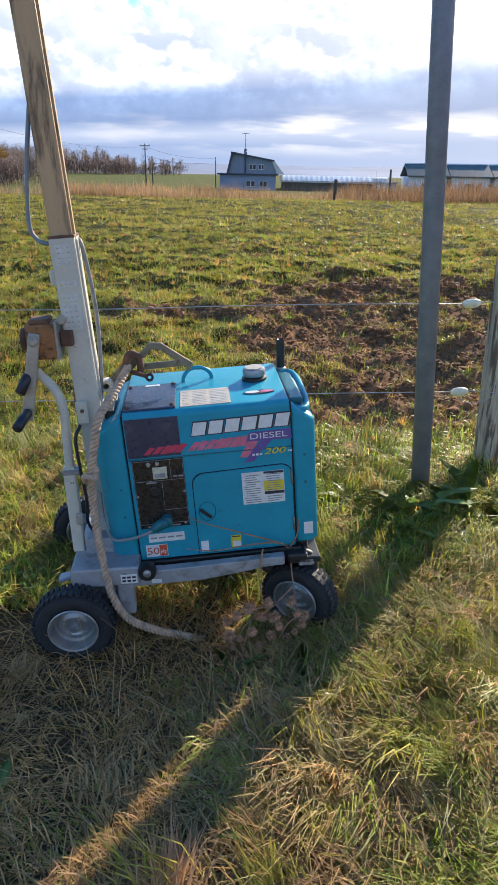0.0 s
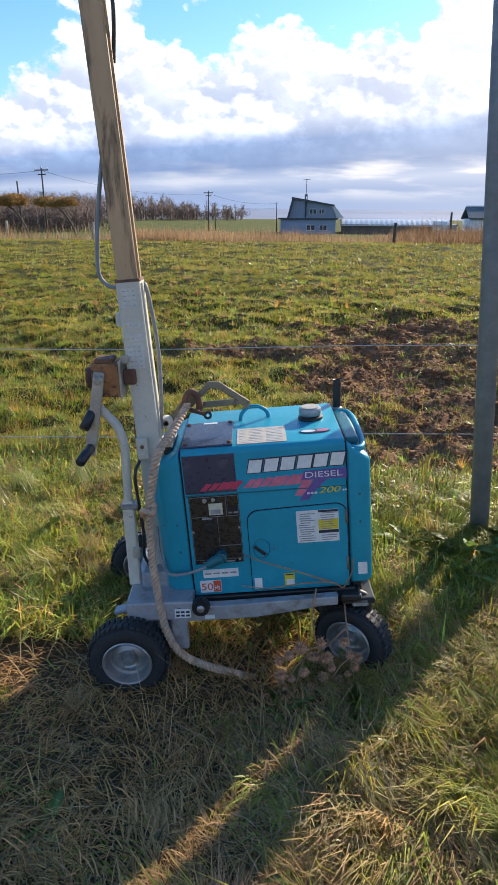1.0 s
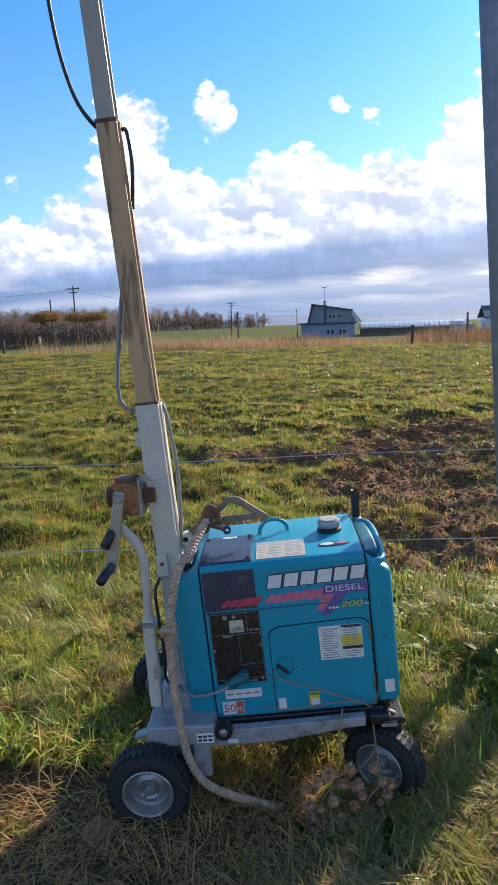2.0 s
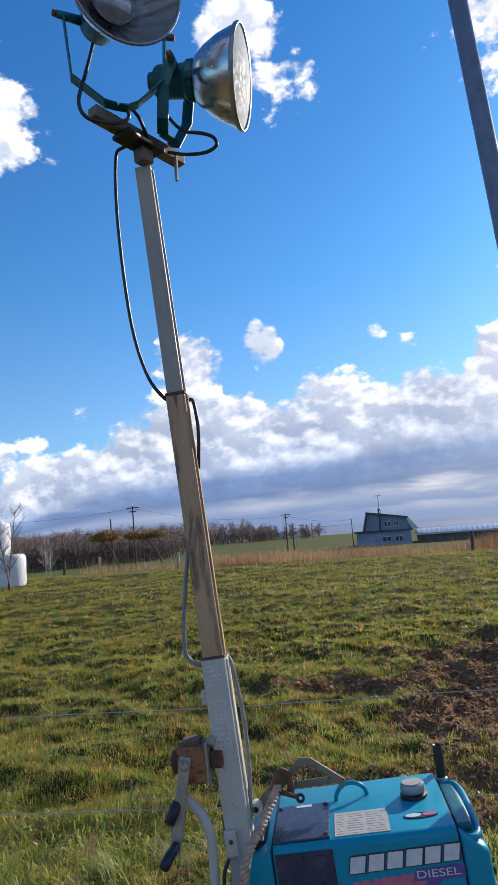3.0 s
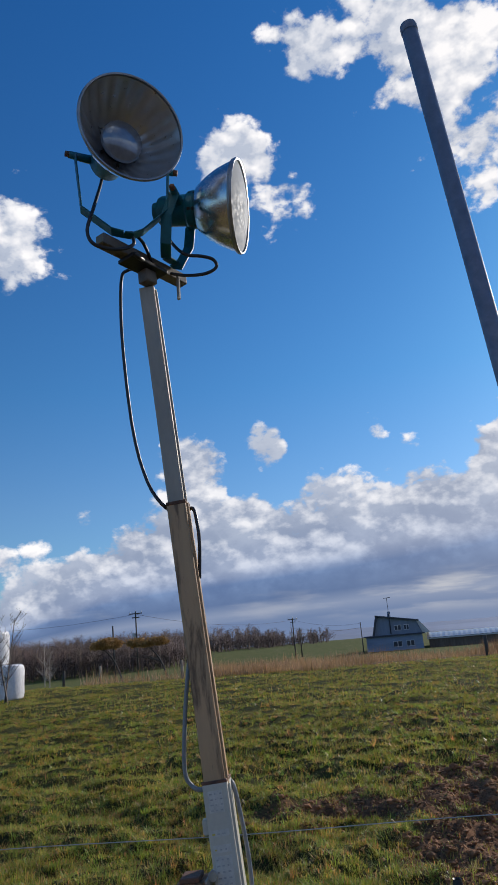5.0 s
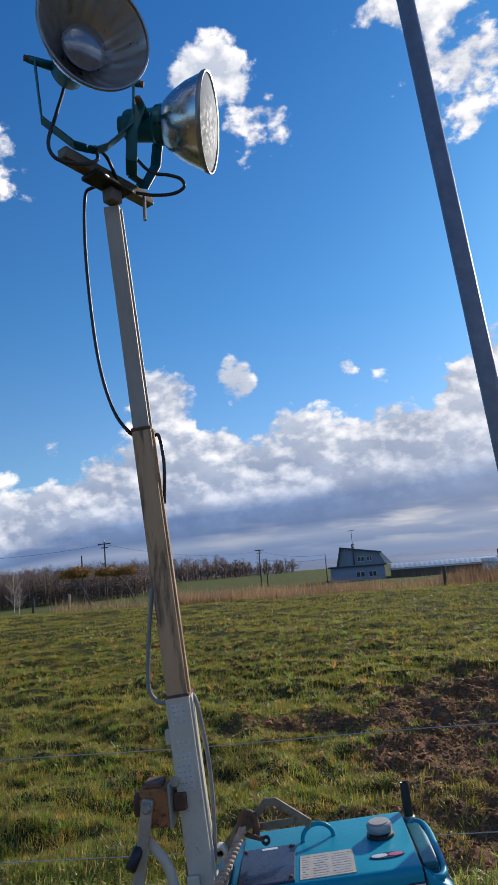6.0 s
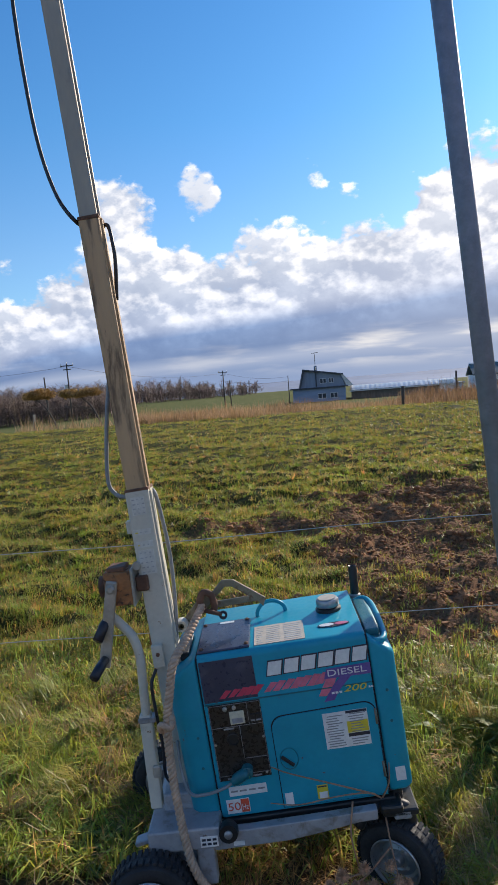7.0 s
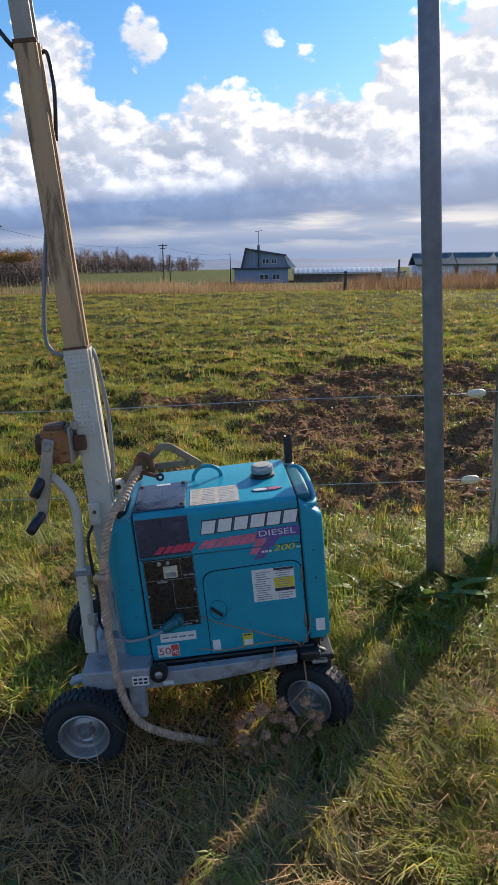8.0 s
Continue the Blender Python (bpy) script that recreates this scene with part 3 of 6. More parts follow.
def make_barns():
    m = pose(31.2, 143, 0, 0, 0, -3)
    first = thing("barn", "white-walled barn with a dark teal roof", "barn", m, "barns beyond the pasture")
    part("wall", box((0, 0, -3.2), (7.4, 9, 0.85)), M_WALL_WHITE, first)
    part("roof", plate([(-0.4, 0.75), (-0.4, 1.0), (4.5, 3.2), (9.4, 1.0), (9.4, 0.75), (4.5, 2.9)], 8.2, pose(7.8, -0.35, 0, 0, 0, 90) ), M_ROOF_TEAL, first)
    part("ridge_cap", box((-0.4, 4.05, 3.0), (7.8, 4.3, 3.35), 0.05, 1), M_WALL_WHITE, first)
    part("door", box((2.6, -0.12, -3.0), (4.4, -0.02, -0.4), 0.03, 1), M_WALL_BROWN, first)
    for k in (1, 2):
        copy_thing(first, m @ Matrix.Translation((8.4 * k, 0.3 * k, 0)))
    hut = thing("white_hut", "small white outbuilding beside the barns", "shed", pose(26.0, 150, 0))
    part("wall", box((0, 0, -3.0), (4.3, 3, -0.6)), M_WALL_WHITE, hut)
    part("roof", box((-0.3, -0.3, -0.6), (4.6, 3.3, -0.35), 0.03, 1), M_ROOF_LIGHT, hut)


make_barns()


def utility_pole(x, y, top, arm=True, lean=0.0, r=0.14):
    z = float(height(x, y))
    p = thing("utility_pole", "dark wooden utility pole with crossarms" if arm else "plain dark wooden utility pole", "utility pole", pose(x, y, z, 0, lean, 0), "utility poles beyond the pasture")
    h = top - z
    part("post", tube([(0, 0, -0.5), (0, 0, h)], [r, r * 0.7], 8), M_POLE_FAR, p)
    if arm:
        for dz, w in ((0.35, 0.95), (0.9, 0.55)):
            part("crossarm", box((-w, -0.06, h - dz), (w, 0.06, h - dz + 0.14), 0.01, 1), M_POLE_FAR, p)
        for sx in (-0.85, 0.85, 0.0):
            part("insulator", lathe([(0, 0), (0.07, 0.02), (0.09, 0.12), (0.04, 0.24), (0, 0.25)], Matrix.Translation((sx, 0, h - 0.2 if sx else h)), 8), M_WALL_WHITE, p)
        part("transformer", lathe([(0, 0), (0.22, 0.02), (0.24, 0.6), (0.1, 0.68), (0, 0.7)], Matrix.Translation((-0.36, 0, h - 3.6)), 10), M_ROOF_LIGHT, p)


utility_pole(-19.85, 140, 5.6)
utility_pole(-18.7, 141, 3.6, False)
utility_pole(-35.79, 95, 7.1, True, -1.0)
utility_pole(-35.07, 85, 5.0, False, -2.0)
utility_pole(-6.4, 138, 3.6, False, 0, 0.1)


def overhead(a, b, sag, name="overhead_wire"):
    a, b = Vector(a), Vector(b)
    pts = [a.lerp(b, t) - Vector((0, 0, sag * 4 * t * (1 - t))) for t in (k / 14 for k in range(15))]
    w = part(name, tube(pts, 0.022, 4), M_POLE_FAR)
    tagged(w, "thin overhead power line between poles", "wire", "overhead wires")


overhead((-35.8, 95, 6.7), (-19.85, 140, 5.2), 1.2)
overhead((-19.85, 140, 5.2), (-6.4, 138, 3.4), 0.7)
overhead((-19.85, 140, 3.6), (-6.4, 138, 2.6), 0.6)
overhead((-36.3, 95, 6.7), (-75, 100, 7.5), 1.0)


def windswept_pine(x, y, h, reach, seed):
    rng = np.random.default_rng(seed)
    z = float(height(x, y))
    t = thing("windswept_pine", "windswept pine with a flat rusty-brown crown", "tree", pose(x, y, z), "windswept pines")
    trunk = spline([(0, 0, -0.4), (-0.12 * h, 0, 0.3 * h), (-0.3 * h, 0, 0.62 * h), (-0.55 * h - 0.2, 0, 0.88 * h)], 6)
    bm = tube(trunk, [0.15 - 0.10 * k / (len(trunk) - 1) for k in range(len(trunk))], 7)
    for k in range(5):
        s = trunk[rng.integers(8, len(trunk))]
        e = s + Vector((-reach * rng.uniform(0.25, 1.0), rng.uniform(-1.2, 1.2), rng.uniform(0.2, 0.7)))
        tube([s, s.lerp(e, 0.5) + Vector((0, 0, 0.2)), e], [0.06, 0.04, 0.02], 5, bm)
    part("trunk", bm, M_BARK, t)
    tri = []
    for k in range(17):
        f = rng.random()
        tri.append(clump(rng, (0.5 - reach * f - 0.3 * h, rng.uniform(-1.3, 1.3), 0.93 * h + rng.normal(0, 0.16) - 0.25 * abs(f - 0.4)), (1.0, 0.9, 0.36), 420, 0.10))
    v = np.concatenate(tri)
    tint = np.repeat(np.clip(rng.normal(1, 0.3, (len(v) // 3, 1)), 0.4, 1.8) * np.array([[1, 1, 1]]), 3, axis=0)
    crown = mesh_from_arrays("crown", v, np.arange(len(v)).reshape(-1, 3), M_NEEDLE, tint)
    crown.parent = t


windswept_pine(-25.4, 77, 4.7, 3.9, 3)
windswept_pine(-31.6, 79, 5.0, 2.4, 4)


def bare_tree(name, x, y, h, stems, mat, label, seed):
    rng = np.random.default_rng(seed)
    z = float(height(x, y))
    V, T, off = [], [], 0
    for k in range(stems):
        top = np.array((rng.normal(0, 0.12) * h, rng.normal(0, 0.1) * h, h * rng.uniform(0.75, 1)))
        v, t = limb_set(rng, np.array((rng.normal(0, 0.15), rng.normal(0, 0.15), -0.3)), top, 0.013 * h, 34, 0.7)
        V.append(v)
        T.append(t + off)
        off += len(v)
    ob = mesh_from_arrays(name, np.concatenate(V), np.concatenate(T), mat, np.ones((off, 3)))
    ob.location = (x, y, z)
    tagged(ob, label, "tree")


bare_tree("young_birch", -12.5, 21.2, 3.0, 2, M_BARK, "slim leafless young birch beside the wrapped bales", 11)
bare_tree("birch_tree", -36.5, 70, 4.6, 2, M_BIRCH, "slim leafless birch with pale stems", 12)


def bale(x, y, z, tilt):
    prof = [(0, 0), (0.50, 0.0), (0.60, 0.06), (0.64, 0.2), (0.63, 0.6), (0.64, 1.0), (0.6, 1.14), (0.5, 1.2), (0, 1.2)]
    ob = part("wrapped_bale", lathe(prof, None, 28), M_BALE)
    ob.matrix_world = pose(x, y, z, tilt, tilt * 0.5, 0)
    tagged(ob, "round hay bale wrapped in white plastic film", "hay bale", "wrapped bales")


BALE_Z = float(height(-13.6, 22.9))
for bx, by, bz, bt in ((-13.55, 22.9, 0.0, 0), (-14.15, 22.9, 1.19, 2), (-14.9, 23.1, 0.0, 0), (-15.45, 23.1, 1.19, -2)):
    bale(bx, by, BALE_Z + bz, bt)


def far_fence_post(x, y, h, mat, label):
    z = float(height(x, y))
    ob = part("fence_post", tube([(x, y, z - 0.3), (x + 0.02, y, z + h * 0.97), (x + 0.02, y, z + h)], [0.075, 0.07, 0.05], 9), mat)
    tagged(ob, label, "fence post", "far fence posts")


far_fence_post(-15.1, 34.5, 0.85, M_POSTWOOD, "pale wooden fence post at the pasture edge")
far_fence_post(-17.6, 35.5, 0.8, M_POLE_FAR, "dark wooden fence post at the pasture edge")
far_fence_post(3.5, 30.0, 0.8, M_POLE_FAR, "dark wooden fence post at the pasture edge")
far_fence_post(-10.4, 33.5, 0.8, M_POSTWOOD, "pale wooden fence post at the pasture edge")

# ---- near fence and steel pole ----
pole = thing("steel_pole", "tall galvanised round steel pole with a domed end cap", "pole")
part("pipe", tube([(0.80, 2.88, -0.4), (0.472, 2.88, 4.53)], 0.0405, 32), M_GALV, pole)
part("cap", lathe([(0.0425, -0.03), (0.0435, 0.0), (0.040, 0.02), (0.026, 0.034), (0, 0.038)], look((0.472, 2.88, 4.53), (0.80, 2.88, -0.4)), 28), M_GALV, pole)


def wooden_post():
    ob = thing("fence_post", "weathered grey round wooden fence post with wire staples", "fence post")
    bm = bmesh.new()
    rings = []
    for k in range(15):
        z = -0.3 + k * 0.118
        ring = []
        for s in range(20):
            a = 2 * math.pi * s / 20
            r = 0.082 - 0.006 * k / 14 + 0.006 * noise.noise(Vector((math.cos(a) * 2, math.sin(a) * 2, z * 2.2)))
            ring.append(bm.verts.new((1.185 - 0.03 * z + r * math.cos(a), 3.17 + r * math.sin(a), z)))
        rings.append(ring)
    for a, b in zip(rings, rings[1:]):
        for s in range(20):
            bm.faces.new((a[s], a[(s + 1) % 20], b[(s + 1) % 20], b[s]))
    bm.faces.new(rings[-1])
    part("post", smooth(bm, 50), M_POSTWOOD, ob)
    part("knot", lathe([(0.016, 0), (0.014, 0.005), (0, 0.008)], look((1.165, 3.09, 0.42), (1.165, 4, 0.42)), 12), M_POLE_FAR, ob)


wooden_post()


def fence_wire(z_left, z_right, label):
    bits = []
    for k in range(41):
        t = k / 40
        x = -6 + 6.94 * t
        bits.append((x, 3.15 + 0.004 * math.sin(9 * t), z_left + (z_right - z_left) * (x + 1.2) / 2.1 + 0.004 * math.sin(23 * t) - 0.02 * math.sin(math.pi * t)))
    w = thing("fence_wire", label, "wire", group="fence wires")
    part("strand", tube(bits, 0.0023, 6), M_WIRE, w)
    x, z = bits[-1][0], bits[-1][2]
    part("insulator", lathe([(0, -0.042), (0.010, -0.040), (0.019, -0.026), (0.0215, 0), (0.019, 0.026), (0.010, 0.040), (0, 0.042)], pose(x + 0.04, 3.15, z + 0.002, 0, 84, 0), 20), M_INSUL, w, "white egg-shaped fence insulator")
    part("tie", tube(spline([(x + 0.08, 3.15, z + 0.004), (1.04, 3.14, z + 0.012), (1.12, 3.085, z + 0.02), (1.2, 3.08, z + 0.03)], 5), 0.0022, 6), M_WIRE, w)


fence_wire(0.80, 0.852, "plain fence wire strained to an insulator")
fence_wire(0.362, 0.432, "plain fence wire strained to an insulator")
part_loose = thing("loose_wire", "loose bent end of fence wire on the post", "wire")
part("strand", tube(spline([(0.98, 3.12, 0.405), (1.03, 3.11, 0.39), (1.08, 3.09, 0.41), (1.14, 3.082, 0.45), (1.2, 3.083, 0.47)], 6), 0.002, 6), M_WIRE, part_loose)


# ---- the generator on its trolley ----
CART = pose(-0.368, 1.862, 0.287, -1.017, -2.545, 4.837)
M_TEAL = material("turquoise_paint", (0.0, 0.285, 0.395), 0.36, vary=0.07, scale=7, fine=60, bump=0.05, second=(0.0, 0.255, 0.355), cut=(0.52, 0.8), rough_vary=0.08, spec=0.22, spots=((0.10, 0.075, 0.06), 38, (0.69, 0.74)))
M_TEAL_DARK = material("dark_teal_paint", (0.0, 0.13, 0.16), 0.4, vary=0.15, scale=20, fine=90, bump=0.08)
M_NAVY = material("slate_blue_panel", (0.034, 0.043, 0.078), 0.35, vary=0.15, scale=12, fine=80, bump=0.06, second=(0.075, 0.085, 0.12), cut=(0.5, 0.75))
M_BLACK = material("black_plastic", (0.016, 0.017, 0.018), 0.45, vary=0.2, scale=20, fine=120, bump=0.08)
M_PANEL = material("control_panel_face", (0.022, 0.02, 0.018), 0.3, vary=0.25, scale=18, fine=80, bump=0.03)
M_GAP = material("shadow_gap", (0.008, 0.012, 0.014), 0.8, vary=0.1)
M_RUBBER = material("tyre_rubber", (0.022, 0.022, 0.024), 0.75, vary=0.25, scale=25, fine=140, bump=0.25, second=(0.045, 0.04, 0.033), cut=(0.6, 0.85))
M_RIM = material("rim_steel", (0.34, 0.35, 0.36), 0.42, metal=0.7, vary=0.15, scale=25, fine=120, second=(0.22, 0.19, 0.15), cut=(0.6, 0.75), bump=0.1)
M_TROLLEY = material("trolley_silver_paint", (0.33, 0.34, 0.36), 0.5, metal=0.2, vary=0.16, scale=10, fine=90, second=(0.20, 0.18, 0.15), cut=(0.50, 0.72), bump=0.12, spots=((0.16, 0.08, 0.045), 45, (0.67, 0.73)))
M_MAST = material("pale_mast_paint", (0.58, 0.55, 0.46), 0.5, vary=0.09, scale=9, fine=80, second=(0.40, 0.37, 0.30), cut=(0.55, 0.78), bump=0.06, spots=((0.22, 0.12, 0.06), 40, (0.69, 0.74)))
M_MAST_MID = material("weathered_mast", (0.50, 0.32, 0.17), 0.55, vary=0.10, scale=7, fine=70, second=(0.16, 0.095, 0.05), cut=(0.47, 0.64), bump=0.08, stretch=(2.2, 2.2, 0.35), spots=((0.10, 0.055, 0.03), 30, (0.66, 0.74)))
M_MAST_TOP = material("grey_inner_mast", (0.41, 0.36, 0.29), 0.5, metal=0.15, vary=0.12, scale=8, fine=80, second=(0.24, 0.22, 0.19), cut=(0.6, 0.75), bump=0.1, stretch=(1, 1, 0.3))
M_RUST = material("rusty_winch", (0.36, 0.15, 0.055), 0.75, vary=0.3, scale=22, fine=120, second=(0.06, 0.035, 0.025), cut=(0.5, 0.66), bump=0.5, depth=0.003)
M_RUST_DARK = material("rusted_steel", (0.13, 0.065, 0.04), 0.8, vary=0.35, scale=25, fine=120, second=(0.23, 0.10, 0.05), cut=(0.5, 0.7), bump=0.5, depth=0.003)
M_OLIVE = material("worn_olive_steel", (0.20, 0.185, 0.13), 0.6, metal=0.2, vary=0.25, scale=16, fine=100, second=(0.12, 0.07, 0.04), cut=(0.55, 0.7), bump=0.25)
M_BARE = material("worn_bright_steel", (0.40, 0.38, 0.33), 0.45, metal=0.5, vary=0.2, scale=22, fine=120, second=(0.2, 0.13, 0.08), cut=(0.62, 0.75), bump=0.15)
M_GRIP = material("navy_rubber_grip", (0.018, 0.019, 0.027), 0.45, vary=0.2, scale=30, fine=120, bump=0.1)
M_STICKER_OLD = material("faded_sticker", (0.60, 0.585, 0.53), 0.5, vary=0.12, scale=40, fine=200, bump=0.02)
M_WHITE = material("white_sticker", (0.70, 0.71, 0.70), 0.4, vary=0.1, scale=40, fine=200, bump=0.02)
M_CREAM = material("cream_sticker", (0.52, 0.45, 0.35), 0.45, vary=0.15, scale=40, fine=200, bump=0.02, second=(0.5, 0.42, 0.3), cut=(0.6, 0.75))
M_YELLOW = material("yellow_print", (0.70, 0.55, 0.05), 0.4, vary=0.1, scale=40, fine=150, bump=0)
M_RED = material("red_print", (0.62, 0.09, 0.045), 0.4, vary=0.1, scale=40, fine=150, bump=0)
M_CRIMSON = material("crimson_print", (0.60, 0.055, 0.11), 0.4, vary=0.15, scale=30, fine=150, bump=0)
M_PINK = material("pink_print", (0.62, 0.16, 0.24), 0.4, vary=0.18, scale=30, fine=150, bump=0)
M_VIOLET = material("violet_print", (0.13, 0.085, 0.30), 0.4, vary=0.15, scale=30, fine=150, bump=0)
M_INK = material("dark_print", (0.03, 0.03, 0.045), 0.5, vary=0.1, scale=40, bump=0)
M_GREYINK = material("grey_print", (0.26, 0.26, 0.27), 0.5, vary=0.2, scale=60, bump=0)
M_CROSS = material("weathered_dark_steel", (0.17, 0.15, 0.125), 0.6, metal=0.2, vary=0.25, scale=14, fine=90, second=(0.10, 0.07, 0.05), cut=(0.5, 0.7), bump=0.2)
M_PALEINK = material("faded_print", (0.42, 0.42, 0.40), 0.5, vary=0.2, scale=60, bump=0)
M_CABLE = material("black_cable", (0.02, 0.022, 0.028), 0.4, vary=0.15, scale=30, bump=0.05)
M_CABLE_GREY = material("grey_cable", (0.22, 0.24, 0.25), 0.5, vary=0.15, scale=30, bump=0.05)
M_ROPE = material("hemp_rope", (0.50, 0.345, 0.24), 0.9, vary=0.3, scale=40, fine=300, bump=0.7, depth=0.002)
M_GLASS_GAUGE = material("gauge_face", (0.55, 0.52, 0.40), 0.2, vary=0.15, scale=40, bump=0)
M_LAMP_TEAL = material("lamp_teal_paint", (0.0, 0.115, 0.16), 0.42, vary=0.18, scale=20, fine=90, bump=0.12)
M_REFLECT = material("spun_aluminium", (0.62, 0.63, 0.64), 0.24, metal=1.0, vary=0.06, scale=9, fine=60, bump=0.0, rough_vary=0.04)
M_REFLECT_IN = material("dulled_reflector", (0.50, 0.52, 0.54), 0.42, metal=0.85, vary=0.12, scale=12, fine=60, bump=0.06)
M_LAMP_GLASS = material("milky_lamp_glass", (0.34, 0.39, 0.43), 0.65, vary=0.06, scale=10, bump=0, through_light=0.10, spec=0.12)
M_BULB = material("smoky_bulb_glass", (0.27, 0.31, 0.36), 0.12, metal=0.45, vary=0.18, scale=14, bump=0)

TOP = Matrix(((1, 0, 0, 0), (0, 1, 0, 0), (0, 0.0335, 1, -0.0007), (0, 0, 0, 1)))
generator = thing("generator", "turquoise diesel generator with white and pink lettering on the trolley", "generator", CART @ Matrix.Translation((0.312, 0, -0.006)) @ Matrix.Rotation(radians(-2.3), 4, "Y") @ Matrix.Translation((-0.3, 0, 0)))


def rounded_body(x0, x1, depth, top, front_round, seg=7):
    """A casing: its section in y and z has a rounded top edge in front and behind, drawn along x."""
    pts = [(0.0, 0.0)]
    for k in range(seg + 1):
        a = math.pi - math.pi / 2 * k / seg
        pts.append((front_round + front_round * math.cos(a), top - front_round + front_round * math.sin(a)))
    for k in range(seg + 1):
        a = math.pi / 2 - math.pi / 2 * k / seg
        pts.append((depth - 0.03 + 0.03 * math.cos(a), top + 0.012 - 0.03 + 0.03 * math.sin(a)))
    pts.append((depth, 0.0))
    bm = bmesh.new()
    f = bm.faces.new([bm.verts.new((x0, y, z)) for y, z in pts])
    r = bmesh.ops.extrude_face_region(bm, geom=[f])
    bmesh.ops.translate(bm, vec=(x1 - x0, 0, 0), verts=[v for v in r["geom"] if isinstance(v, bmesh.types.BMVert)])
    bmesh.ops.recalc_face_normals(bm, faces=bm.faces)
    ends = [e for e in bm.edges if abs(e.verts[0].co.x - e.verts[1].co.x) < 1e-6]
    bmesh.ops.bevel(bm, geom=ends, offset=0.004, segments=2, affect="EDGES", profile=0.5)
    return smooth(bm, 30)


def end_cap(x_in, x_out, top_in, top_out, cut, foot=1.0):
    """The moulded end of the casing: corners cut back, top falling outwards, edges rounded."""
    s = 1 if x_out > x_in else -1
    bm = bmesh.new()
    plan = [(x_in, 0.002), (x_out - s * cut, 0.004), (x_out, 0.004 + cut * 0.8), (x_out, 0.40 - cut), (x_out - s * cut, 0.405), (x_in, 0.407)]
    low = [bm.verts.new((x_in + (x - x_in) * foot, y, 0.004)) for x, y in plan]
    high = [bm.verts.new((x, y, top_in + (top_out - top_in) * min(1, abs(x - x_in) / abs(x_out - x_in)) - (0.018 if y < 0.1 and abs(x - x_in) > 1e-6 else 0.0))) for x, y in plan]
    bm.faces.new(low)
    bm.faces.new(high)
    for k in range(6):
        j = (k + 1) % 6
        bm.faces.new((low[k], low[j], high[j], high[k]))
    bmesh.ops.recalc_face_normals(bm, faces=bm.faces)
    bmesh.ops.bevel(bm, geom=list(bm.edges), offset=0.011, segments=3, affect="EDGES", profile=0.5)
    return smooth(bm, 35)


def front_plate(x0, x1, z0, z1, y=-0.0012, thick=0.0014, bevel=0.0):
    return box((x0, y, z0), (x1, y + thick, z1), bevel, 1)


def lettering(text, x, z, height_m, mat, parent, name, y=-0.002, shear=0.0, width=None, label=""):
    cu = bpy.data.curves.new(name, "FONT")
    cu.body, cu.size, cu.extrude, cu.shear = text, 1.0, 0.0, shear
    tmp = new("tmp_text", cu)
    bpy.context.view_layer.update()
    me = bpy.data.meshes.new_from_object(tmp)
    bpy.data.objects.remove(tmp)
    xs, ys = [v.co.x for v in me.vertices], [v.co.y for v in me.vertices]
    k = height_m / (max(ys) - min(ys))
    kx = width / (max(xs) - min(xs)) if width else k
    x_min, y_min = min(xs), min(ys)
    for v in me.vertices:
        v.co = Vector((x + (v.co.x - x_min) * kx, y, z + (v.co.y - y_min) * k))
    bm = bmesh.new()
    bm.from_mesh(me)
    bpy.data.meshes.remove(me)
    r = bmesh.ops.extrude_face_region(bm, geom=list(bm.faces))
    bmesh.ops.translate(bm, vec=(0, 0.0008, 0), verts=[v for v in r["geom"] if isinstance(v, bmesh.types.BMVert)])
    bmesh.ops.recalc_face_normals(bm, faces=bm.faces)
    return part(name, bm, mat, parent, label)


def slanted(pts, y=-0.0016, thick=0.0012):
    return plate(pts, thick, Matrix.Translation((0, y, 0)))


